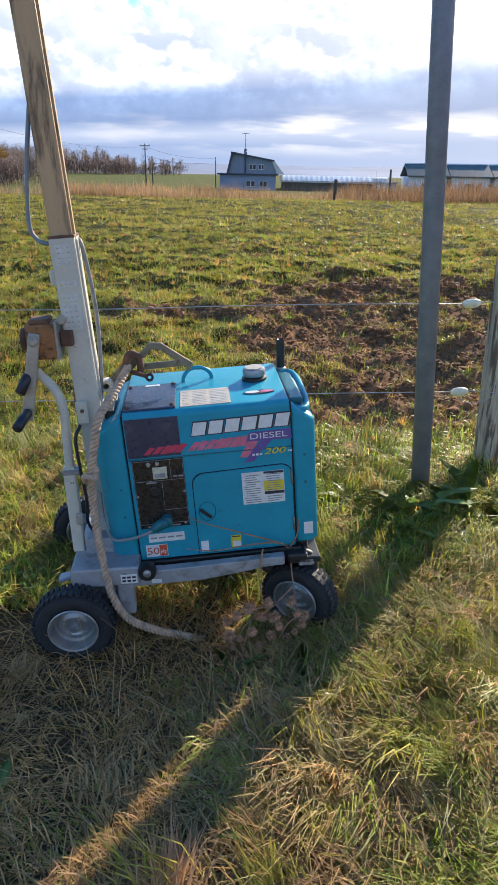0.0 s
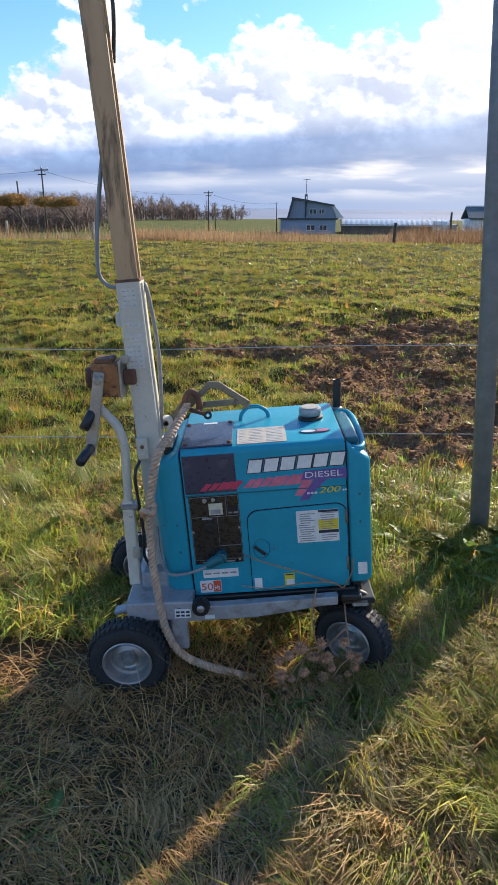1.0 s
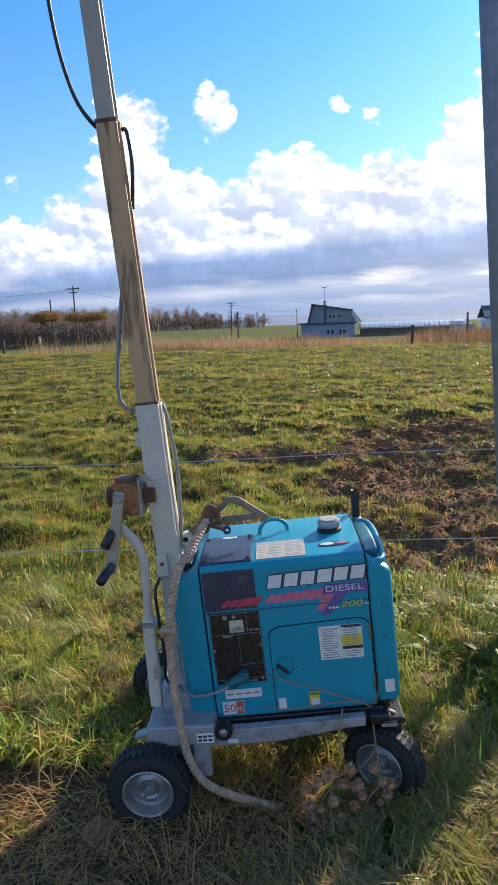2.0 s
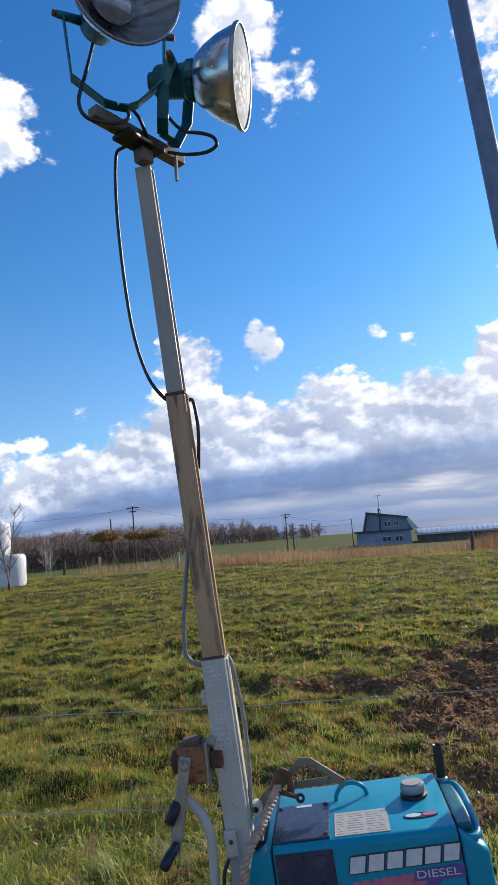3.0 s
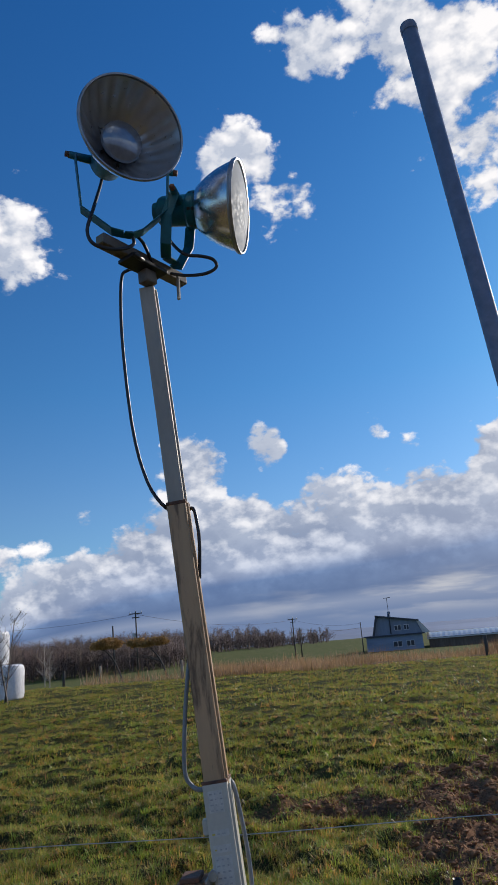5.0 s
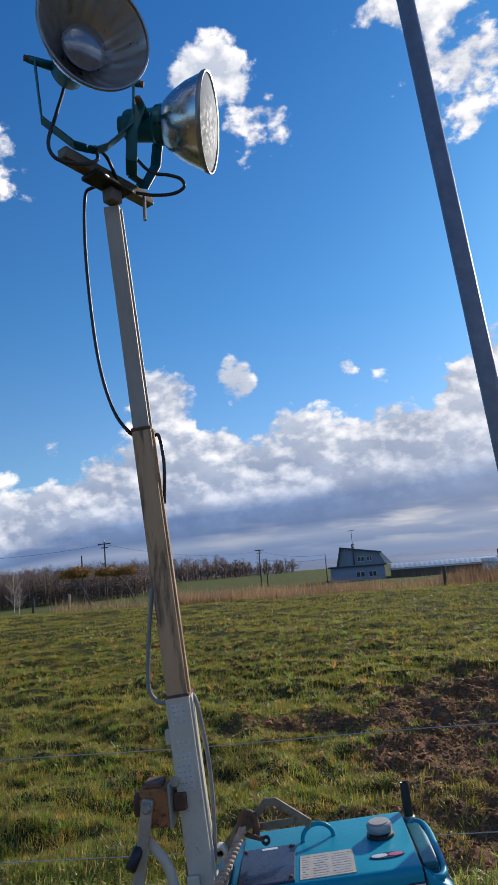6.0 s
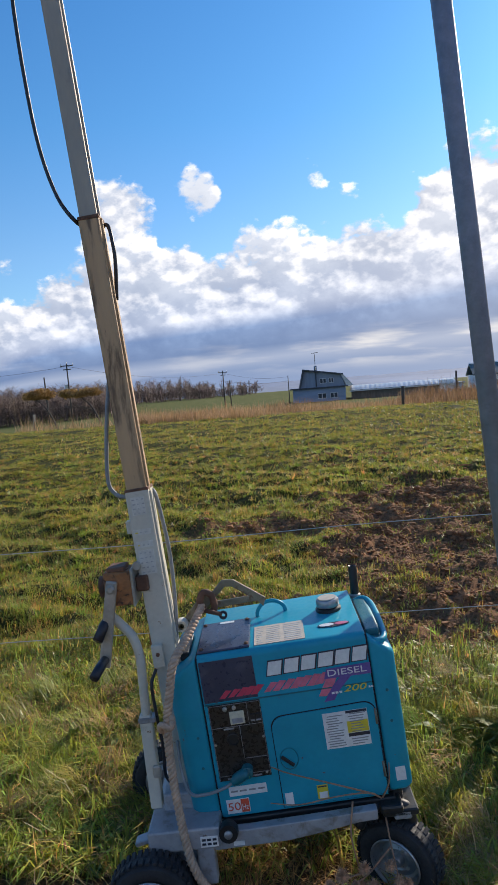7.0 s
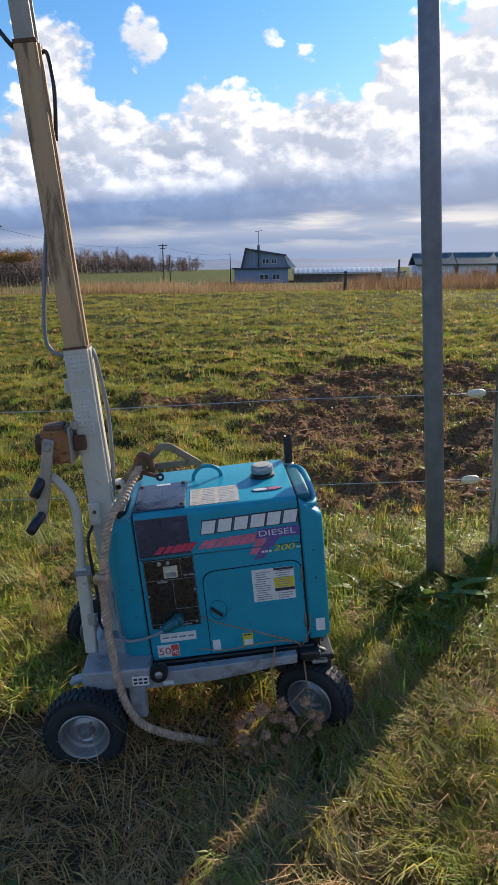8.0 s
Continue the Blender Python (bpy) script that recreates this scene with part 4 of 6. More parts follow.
def build_generator():
    g = generator
    body = part("body", rounded_body(0.002, 0.485, 0.41, 0.475, 0.022), M_TEAL, g)
    part("end_cap", end_cap(-0.001, -0.096, 0.470, 0.428, 0.026, 0.86), M_TEAL, g)
    part("end_cap", end_cap(0.488, 0.561, 0.462, 0.425, 0.022, 0.96), M_TEAL, g)
    part("seam", box((-0.0025, 0.006, 0.006), (0.0035, 0.40, 0.468)), M_GAP, g)
    part("seam", box((0.4835, 0.006, 0.006), (0.4895, 0.40, 0.468)), M_GAP, g)
    part("base_frame", box((-0.03, 0.02, -0.034), (0.525, 0.39, 0.006), 0.006, 2), M_BLACK, g)
    part("skirt", box((-0.02, -0.008, -0.034), (0.50, 0.03, -0.004), 0.005, 2), M_BLACK, g)
    # the grip on the right end, a bar over a recess
    part("grip_recess", box((0.492, 0.045, 0.445), (0.532, 0.345, 0.466), 0.006, 2), M_TEAL_DARK, g)
    part("carrying_grip", tube(spline([(0.498, 0.36, 0.452), (0.528, 0.35, 0.462), (0.545, 0.30, 0.459), (0.548, 0.19, 0.452), (0.545, 0.07, 0.440), (0.531, 0.030, 0.436), (0.505, 0.022, 0.440)], 6), 0.010, 12), M_TEAL, g)
    part("vent_slot", box((-0.058, 0.09, 0.437), (-0.03, 0.25, 0.462), 0.003, 1), M_BLACK, g)
    # dark band over the front and the bolted cover on top
    part("front_band", front_plate(0.006, 0.160, 0.338, 0.458), M_NAVY, g, "dark navy printed band")
    part("rail", front_plate(0.0045, 0.4835, 0.331, 0.3345, -0.002, 0.003), M_TEAL_DARK, g)
    cover = part("top_cover", box((0.004, 0.018, 0.4745), (0.157, 0.245, 0.4815), 0.003, 2, None, TOP), M_NAVY, g, "slate-blue bolted cover plate")
    for x, y in ((0.016, 0.034), (0.147, 0.036), (0.014, 0.225), (0.146, 0.23)):
        part("bolt", lathe([(0.0065, 0), (0.0062, 0.004), (0.003, 0.006), (0, 0.006)], TOP @ Matrix.Translation((x, y, 0.481)), 8), M_RUST_DARK, cover)
    part("cover_label", box((0.06, 0.222, 0.4812), (0.105, 0.236, 0.4824), 0, 1, None, TOP), M_WHITE, cover)
    # printed marks: plain blocks for the maker's name, brush strokes under it
    for k in range(6):
        x = 0.194 + 0.0486 * k
        z = 0.393 + 0.0012 * k
        w = 0.041 if k != 3 else 0.043
        part("name_block_edge", slanted([(x - 0.003, z - 0.003), (x + w + 0.002, z - 0.003), (x + w + 0.012, z + 0.043), (x + 0.007, z + 0.043)], -0.0010, 0.001), M_INK, g)
        part("name_block", slanted([(x, z), (x + w - 0.002, z), (x + w + 0.007, z + 0.039), (x + 0.009, z + 0.039)], -0.0020, 0.0012), M_WHITE, g)
    xs = [0.05, 0.075, 0.098, 0.120, 0.140, 0.178, 0.203, 0.228, 0.252, 0.276, 0.300, 0.324]
    for k, x in enumerate(xs):
        h = 0.016 + 0.001 * k
        w = 0.022 + 0.001 * (k % 3) + 0.0008 * k
        part("brush_stroke", slanted([(x, 0.347), (x + w * 0.7, 0.346 + 0.002 * (k % 2)), (x + w + 0.016, 0.350 + h), (x + w * 0.6 + 0.008, 0.349 + h + 0.004)], -0.0024 if k < 6 else -0.0014), M_CRIMSON if k < 5 else M_PINK, g)
    part("swoosh", slanted([(0.330, 0.312), (0.352, 0.310), (0.376, 0.338), (0.402, 0.386), (0.372, 0.378), (0.352, 0.350)], -0.0014), M_PINK, g)
    part("swoosh", slanted([(0.343, 0.294), (0.372, 0.296), (0.390, 0.322), (0.432, 0.362), (0.404, 0.366), (0.374, 0.338)], -0.0022), M_VIOLET, g)
    part("word_plate", slanted([(0.352, 0.360), (0.486, 0.358), (0.486, 0.390), (0.362, 0.388)], -0.0030), M_VIOLET, g)
    lettering("DIESEL", 0.364, 0.366, 0.018, M_WHITE, g, "word", -0.0042, 0.0, 0.110)
    lettering("200", 0.402, 0.315, 0.018, M_YELLOW, g, "number", -0.003, 0.25, 0.066)
    for k in range(3):
        part("print_bar", front_plate(0.367 + 0.011 * k, 0.375 + 0.011 * k, 0.3135, 0.3195, -0.003), M_WHITE, g)
    for k in range(2):
        part("print_bar", front_plate(0.473 + 0.007 * k, 0.478 + 0.007 * k, 0.317, 0.322, -0.0015), M_WHITE, g)
    # control panel
    panel = part("control_panel", box((0.012, -0.002, 0.106), (0.162, 0.002, 0.330), 0.0012, 1), M_PANEL, g, "blackish-brown control panel")
    part("gauge", box((0.070, -0.004, 0.268), (0.112, -0.0015, 0.306), 0.0008, 1), M_GLASS_GAUGE, panel, "pale square voltmeter")
    part("gauge_dial", box((0.076, -0.0048, 0.272), (0.106, -0.0038, 0.286)), M_GREYINK, panel)
    for a, b in (((0.016, 0.262), (0.158, 0.2632)), ((0.093, 0.165), (0.0942, 0.262)), ((0.093, 0.165), (0.158, 0.1662)), ((0.016, 0.120), (0.158, 0.1212)), ((0.122, 0.263), (0.1232, 0.326)), ((0.0135, 0.109), (0.0145, 0.327)), ((0.1595, 0.109), (0.1605, 0.327)), ((0.016, 0.3265), (0.158, 0.3275))):
        part("panel_line", box((a[0], -0.0028, a[1]), (b[0], -0.0015, b[1])), M_GREYINK, panel)
    for x, z, r in ((0.060, 0.316, 0.007), (0.086, 0.317, 0.006)):
        part("indicator", lathe([(r, 0), (r, 0.004), (r * 0.6, 0.006), (0, 0.006)], pose(x, -0.002, z, 90), 12), M_BARE, panel)
    for x, w in ((0.128, 0.012), (0.144, 0.014)):
        part("switch", box((x, -0.006, 0.278), (x + w, -0.001, 0.292), 0.001, 1), M_BLACK, panel)
        part("print_bar", box((x, -0.0028, 0.270), (x + w, -0.0015, 0.275)), M_GREYINK, panel)
    part("socket", lathe([(0.019, 0), (0.019, 0.004), (0.015, 0.005), (0.014, 0.001), (0, 0.001)], pose(0.070, -0.002, 0.226, 90), 20), M_BLACK, panel)
    part("print_bar", box((0.048, -0.0028, 0.2545), (0.078, -0.0015, 0.2595)), M_GREYINK, panel)
    part("print_bar", box((0.036, -0.0028, 0.110), (0.135, -0.0015, 0.1145)), M_GREYINK, panel)
    for x, z in ((0.018, 0.215), (0.156, 0.222), (0.150, 0.117)):
        part("screw", lathe([(0.004, 0), (0.0035, 0.002), (0, 0.003)], pose(x, -0.002, z, 90), 8), M_BARE, panel)
    # access door
    r = 0.035

    def door_outline(x0, x1, z0, z1):
        pts = [(x0, z0), (x1, z0)]
        pts += [(x1 - r + r * math.cos(a), z1 - r + r * math.sin(a)) for a in (math.pi / 2 * k / 6 for k in range(7))]
        pts += [(x0 + r + r * math.cos(a), z1 - 0.006 - r + r * math.sin(a)) for a in (math.pi / 2 + math.pi / 2 * k / 6 for k in range(7))]
        return pts

    part("door_gap", plate(door_outline(0.181, 0.484, 0.004, 0.280), 0.0012, Matrix.Translation((0, -0.001, 0))), M_GAP, g)
    door = part("door", plate(door_outline(0.1835, 0.482, 0.0065, 0.2775), 0.0045, Matrix.Translation((0, -0.005, 0)), 0.0015), M_TEAL, g)
    part("latch_recess", lathe([(0, -0.001), (0.024, -0.0005), (0.026, 0.002)], pose(0.219, -0.0052, 0.148, 90) @ Matrix.Diagonal((1, 1.25, 1, 1)), 20), M_TEAL_DARK, door)
    part("latch", box((-0.022, -0.006, -0.005), (0.022, 0.0, 0.005), 0.002, 2, None, pose(0.214, -0.0062, 0.143, 0, 42, 0)), M_BLACK, door)
    for z in (0.235, 0.08):
        part("hinge", tube([(0.480, -0.007, z - 0.022), (0.480, -0.007, z + 0.022)], 0.0035, 8), M_OLIVE, door)
    sticker = part("warning_sticker", box((0.330, -0.0066, 0.158), (0.457, -0.0050, 0.262)), M_WHITE, door, "white and yellow sticker with small print")
    part("yellow_field", box((0.396, -0.0074, 0.198), (0.455, -0.0064, 0.231)), M_YELLOW, sticker)
    part("black_field", box((0.396, -0.0074, 0.1865), (0.456, -0.0064, 0.196)), M_INK, sticker)
    part("black_field", box((0.396, -0.0074, 0.2545), (0.456, -0.0064, 0.2615)), M_INK, sticker)
    rnd = random.Random(4)
    for col, x0, x1 in ((0, 0.335, 0.388), (1, 0.400, 0.452)):
        for k in range(13):
            z = 0.1635 + 0.0073 * k
            if col and (0.183 < z < 0.198 or z > 0.252):
                continue
            part("print_bar", box((x0 + rnd.uniform(0, 0.008), -0.0082, z), (x1 - rnd.uniform(0, 0.02), -0.0070, z + 0.0022)), M_GREYINK, sticker)
    # small stickers
    part("sticker", front_plate(0.033, 0.142, 0.058, 0.086), M_WHITE, g, "pale printed strip")
    for k in range(4):
        part("print_bar", front_plate(0.038 + 0.026 * k, 0.058 + 0.026 * k, 0.070, 0.0745, -0.0024), M_GREYINK, g)
    fifty = part("frequency_sticker", front_plate(0.020, 0.086, 0.008, 0.049, -0.0012), M_WHITE, g, "red and white frequency sticker")
    part("red_field", front_plate(0.0615, 0.0845, 0.0095, 0.0475, -0.0022), M_RED, fifty)
    lettering("50", 0.0235, 0.017, 0.023, M_RED, fifty, "number", -0.0024, 0.0, 0.036)
    lettering("Hz", 0.0645, 0.017, 0.016, M_WHITE, fifty, "unit", -0.0034, 0.0, 0.017)
    part("sticker", box((0.190, -0.0066, 0.012), (0.213, -0.0050, 0.048)), M_WHITE, door)
    yel = part("sticker", box((0.283, -0.0066, 0.018), (0.314, -0.0050, 0.058)), M_YELLOW, door, "small yellow caution sticker")
    part("white_field", box((0.288, -0.0076, 0.020), (0.312, -0.0064, 0.038)), M_WHITE, yel)
    part("print_bar", box((0.286, -0.0076, 0.052), (0.311, -0.0064, 0.0555)), M_INK, yel)
    part("sticker", front_plate(0.512, 0.540, 0.034, 0.074, 0.0022), M_WHITE, g)
    for z in (0.30, 0.21):
        part("rivet", lathe([(0.005, 0), (0.004, 0.002), (0, 0.003)], pose(0.523, 0.004, z, 90), 10), M_TEAL_DARK, g)
        part("rivet", lathe([(0.005, 0), (0.004, 0.002), (0, 0.003)], pose(-0.030, 0.004, z - 0.06, 90), 10), M_TEAL_DARK, g)
    # top
    lab = part("instruction_sticker", box((0.170, 0.024, 0.4752), (0.318, 0.166, 0.4768), 0, 1, None, TOP), M_CREAM, g, "cream instruction sticker")
    for k in range(9):
        for x0, x1 in ((0.176, 0.198), (0.206, 0.252), (0.258, 0.312)):
            part("print_bar", box((x0, 0.033 + 0.0145 * k, 0.4764), (x1 - rnd.uniform(0, 0.012), 0.038 + 0.0145 * k, 0.4774), 0, 1, None, TOP), M_PALEINK, lab)
    part("oval_sticker", lathe([(0.047, 0), (0.047, 0.0012), (0, 0.0012)], TOP @ Matrix.Translation((0.406, 0.094, 0.4762)) @ Matrix.Diagonal((1.0, 0.36, 1, 1)), 28), M_INK, g, "red and white oval sticker")
    part("oval_field", lathe([(0.022, 0), (0.022, 0.001), (0, 0.001)], TOP @ Matrix.Translation((0.386, 0.094, 0.4774)) @ Matrix.Diagonal((1.0, 0.5, 1, 1)), 20), M_WHITE, g)
    part("oval_field", lathe([(0.022, 0), (0.022, 0.001), (0, 0.001)], TOP @ Matrix.Translation((0.430, 0.094, 0.4774)) @ Matrix.Diagonal((0.9, 0.5, 1, 1)), 20), M_PINK, g)
    cap = part("fuel_cap", lathe([(0.034, 0.010), (0.036, 0.014), (0.036, 0.028), (0.033, 0.033), (0.030, 0.034)] + [(0.028, 0.0345), (0, 0.0355)], TOP @ Matrix.Translation((0.405, 0.228, 0.478)), 24), M_RIM, g, "metal fuel cap with a worn cream top")
    part("cap_top", lathe([(0.0285, 0.0345), (0.028, 0.037), (0, 0.038)], TOP @ Matrix.Translation((0.405, 0.228, 0.478)), 24), M_CREAM, cap)
    part("filler_neck", lathe([(0.040, -0.004), (0.040, 0.004), (0.031, 0.008), (0.031, 0.014)], TOP @ Matrix.Translation((0.405, 0.228, 0.479)), 24), M_BLACK, g)
    part("lifting_eye", tube(spline([(0.178, 0.262, 0.470), (0.182, 0.264, 0.500), (0.205, 0.268, 0.522), (0.240, 0.274, 0.522), (0.266, 0.279, 0.502), (0.272, 0.280, 0.470)], 7), 0.0065, 12), M_TEAL, g)
    for x, y in ((0.178, 0.262), (0.272, 0.280)):
        part("rust_ring", lathe([(0.011, 0), (0.009, 0.003), (0.006, 0.003)], Matrix.Translation((x, y, 0.480)), 12), M_RUST_DARK, g)
    part("exhaust_stub", lathe([(0.014, 0), (0.0145, 0.10), (0.0125, 0.115), (0.0085, 0.112), (0.008, 0.09), (0, 0.09)], pose(0.508, 0.395, 0.450, 0, 3, 0), 16), M_BLACK, g, "black rubber exhaust stub")
    part("stub_collar", lathe([(0.020, 0), (0.020, 0.010), (0.014, 0.014)], pose(0.508, 0.395, 0.456), 16), M_GREYINK, g)
    # plug and lead out of the panel
    plug = part("plug", tube(spline([(0.100, -0.030, 0.135), (0.083, -0.028, 0.132), (0.066, -0.026, 0.122), (0.050, -0.026, 0.112)], 5), [0.014] * 4 + [0.017] * 6 + [0.016] * 3 + [0.012] * 2 + [0.009], 12), M_TEAL_DARK, panel, "teal rubber plug")
    part("plug_head", lathe([(0.017, 0), (0.017, 0.026), (0.012, 0.028), (0, 0.028)], pose(0.096, -0.002, 0.134, 90), 16), M_TEAL_DARK, panel)
    part("lead", tube(spline([(0.052, -0.026, 0.113), (0.02, -0.027, 0.100), (-0.03, -0.022, 0.088), (-0.075, -0.012, 0.092), (-0.098, 0.03, 0.14), (-0.10, 0.05, 0.22)], 7), 0.0048, 8), M_CABLE_GREY, g)
    return body


build_generator()

# ---- trolley, mast, winch and floodlights ----
tower = thing("light_tower", "pale grey telescopic light tower on a four-wheeled trolley", "light tower", CART)
MAST = Matrix.Translation((-0.085, 0.085, 0)) @ Matrix.Rotation(radians(-2.6), 4, "Y")


def mast_section(name, w, d, y0, z0, z1, mat, label):
    """A box section with a folded lip down its open side."""
    ob = part(name, box((-w / 2, y0, z0), (w / 2, y0 + d, z1), 0.004, 2, None, MAST), mat, tower, label)
    part("lip", box((w / 2 - 0.001, y0 + 0.012, z0), (w / 2 + 0.006, y0 + 0.020, z1 - 0.012), 0.001, 1, None, MAST), mat, ob)
    return ob


low = mast_section("lower_mast", 0.070, 0.085, 0.0, -0.03, 0.945, M_MAST, "pale painted box section with stickers")
mid = mast_section("middle_mast", 0.061, 0.070, 0.006, 0.50, 1.745, M_MAST_MID, "stained brownish box section")
top = mast_section("upper_mast", 0.053, 0.058, 0.012, 1.30, 2.515, M_MAST_TOP, "grey box section")
part("collar", box((-0.0318, 0.004, 1.732), (0.0318, 0.0775, 1.744), 0.003, 2, None, MAST), M_RUST_DARK, mid)
part("rust_edge", box((-0.0355, -0.0006, 0.937), (0.0355, 0.0858, 0.9465), 0.002, 1, None, MAST), M_RUST_DARK, low)
rnd = random.Random(9)
for z0, z1, x0, x1, n in ((0.868, 0.922, -0.022, 0.018, 4), (0.810, 0.826, -0.028, 0.022, 1), (0.772, 0.790, -0.026, 0.022, 1), (0.692, 0.764, -0.026, 0.020, 5)):
    st = part("sticker", box((x0, -0.0012, z0), (x1, 0.0004, z1), 0, 1, None, MAST), M_STICKER_OLD, low, "faded white instruction sticker")
    for k in range(n):
        z = z0 + (z1 - z0) * (k + 0.3) / n
        for a in (0, 1, 2):
            b = x0 + 0.004 + 0.014 * a
            part("print_bar", box((b, -0.0022, z), (b + rnd.uniform(0.004, 0.010), -0.0010, z + min(0.0035, (z1 - z0) * 0.4)), 0, 1, None, MAST), M_YELLOW if (n == 1 and a == 0) else M_PALEINK, st)
part("guide_lug", box((-0.050, 0.008, 0.815), (-0.034, 0.03, 0.855), 0.003, 1, None, MAST), M_MAST, low)
clamp = part("clamp_box", box((-0.036, -0.018, 0.415), (-0.002, 0.0, 0.482), 0.003, 2, None, MAST), M_MAST, low)
part("bolt", lathe([(0.006, 0), (0.006, 0.004), (0, 0.005)], MAST @ pose(-0.018, -0.018, 0.455, 90), 8), M_RUST_DARK, clamp)
part("rust_plate", box((-0.046, 0.03, 0.39), (-0.036, 0.06, 0.50), 0.002, 1, None, MAST), M_RUST, low)

# winch with its crank
winch = part("winch", box((-0.250, 0.045, 0.615), (-0.166, 0.135, 0.715), 0.006, 2), M_RUST, tower, "rusty hand winch")
part("winch_flange", box((-0.168, 0.035, 0.612), (-0.162, 0.140, 0.722), 0.002, 1), M_BARE, winch)
part("winch_mount", box((-0.162, 0.07, 0.645), (-0.125, 0.125, 0.690), 0.004, 1), M_RUST_DARK, winch)
part("winch_lid", box((-0.238, 0.05, 0.714), (-0.185, 0.12, 0.728), 0.003, 1), M_RUST_DARK, winch)
part("drum", tube([(-0.25, 0.10, 0.665), (-0.272, 0.10, 0.665)], 0.032, 18), M_RUST_DARK, winch)
part("pulley", lathe([(0, -0.006), (0.012, -0.006), (0.013, -0.004), (0.010, 0), (0.013, 0.004), (0.012, 0.006), (0, 0.006)], pose(-0.152, 0.07, 0.722, 90), 16), M_BARE, winch)
crank = part("crank", box((-0.0165, -0.012, -0.232), (0.0165, 0.0, 0.022), 0.004, 2, None, pose(-0.226, 0.040, 0.672, 0, 12.0, 0)), M_BARE, winch, "flat worn steel crank arm")
part("axle_nut", lathe([(0.014, 0), (0.014, 0.008), (0.009, 0.012), (0, 0.012)], pose(-0.226, 0.028, 0.672, 90), 6), M_BARE, crank)
part("crank_grip", tube([(-0.268, 0.025, 0.470), (-0.276, -0.012, 0.462), (-0.284, -0.050, 0.450)], [0.0135, 0.0145, 0.014], 14), M_GRIP, crank, "navy rubber crank grip")
# handlebar pipe on the left side of the mast
bar = part("handlebar", tube(spline([(-0.180, 0.06, 0.27), (-0.176, 0.06, 0.40), (-0.176, 0.06, 0.465), (-0.190, 0.06, 0.520), (-0.218, 0.065, 0.555), (-0.245, 0.068, 0.585)], 7), 0.0135, 14), M_MAST, tower, "bent pale pipe handlebar")
part("bar_grip", tube([(-0.247, 0.066, 0.590), (-0.259, 0.034, 0.570), (-0.276, 0.002, 0.535)], [0.012, 0.0145, 0.0145], 14), M_GRIP, bar, "navy rubber handlebar grip")
part("bar_leg", box((-0.199, 0.045, 0.0), (-0.163, 0.078, 0.285), 0.005, 2), M_MAST, tower)
part("bar_strap", box((-0.201, 0.040, 0.262), (-0.150, 0.083, 0.278), 0.003, 1), M_TROLLEY, tower)
part("pin_plate", box((-0.176, 0.032, 0.10), (-0.152, 0.046, 0.135), 0.003, 1), M_BARE, tower)
part("pedal", box((-0.250, -0.02, -0.010), (-0.195, 0.02, 0.004), 0.004, 2, None, pose(0, 0, 0, 0, -14, 0)), M_TROLLEY, tower)
part("mast_foot", box((-0.155, 0.03, -0.012), (-0.045, 0.19, 0.050), 0.006, 2), M_TROLLEY, tower)

# chassis
part("front_plate", box((-0.192, -0.072, -0.060), (0.012, 0.05, 0.002), 0.006, 2), M_TROLLEY, tower)
st = part("sticker", box((-0.045, -0.0735, -0.052), (0.004, -0.0715, -0.022)), M_WHITE, tower, "small white printed sticker")
for k in range(2):
    for a in range(3):
        part("print_bar", box((-0.041 + 0.015 * a, -0.0748, -0.046 + 0.012 * k), (-0.030 + 0.015 * a, -0.0732, -0.040 + 0.012 * k)), M_INK, st)
for y0 in (-0.060, 0.435):
    part("side_rail", plate([(-0.02, -0.022), (0.10, -0.022), (0.30, -0.012), (0.452, -0.003), (0.452, -0.032), (0.40, -0.035), (0.30, -0.052), (0.20, -0.066), (-0.02, -0.074)], 0.032, Matrix.Translation((0, y0, 0)), 0.003), M_TROLLEY, tower)
for x in (0.0, 0.25, 0.50):
    part("cross_member", box((x, -0.03, -0.060), (x + 0.05, 0.44, -0.034), 0.004, 1), M_TROLLEY, tower)
part("wheel_arch", tube(spline([(0.400, 0.0, -0.085), (0.425, 0.0, -0.045), (0.470, 0.0, -0.030), (0.530, 0.0, -0.034), (0.548, 0.0, -0.060), (0.550, 0.0, -0.100)], 5), 0.016, 10), M_BLACK, tower)
part("rail_end", box((0.462, -0.040, -0.036), (0.528, 0.05, -0.010), 0.008, 2), M_BLACK, tower)
part("rail_label", box((0.045, -0.0618, -0.064), (0.075, -0.0602, -0.052)), M_WHITE, tower)
part("deck", box((-0.19, 0.05, -0.045), (-0.02, 0.46, -0.012), 0.004, 1), M_TROLLEY, tower)
for x, y in ((0.035, -0.035), (0.035, 0.40), (0.47, 0.40)):
    mount = part("rubber_mount", lathe([(0, 0), (0.026, 0), (0.028, 0.012), (0.026, 0.030), (0.012, 0.034), (0, 0.034)], pose(x, y - 0.045, -0.018, -90, 0, 0), 20), M_BLACK, tower)
    part("mount_bolt", lathe([(0.012, 0), (0.012, 0.004), (0.007, 0.007), (0, 0.007)], pose(x, y - 0.045, -0.018, 90, 0, 0), 12), M_RIM, mount)


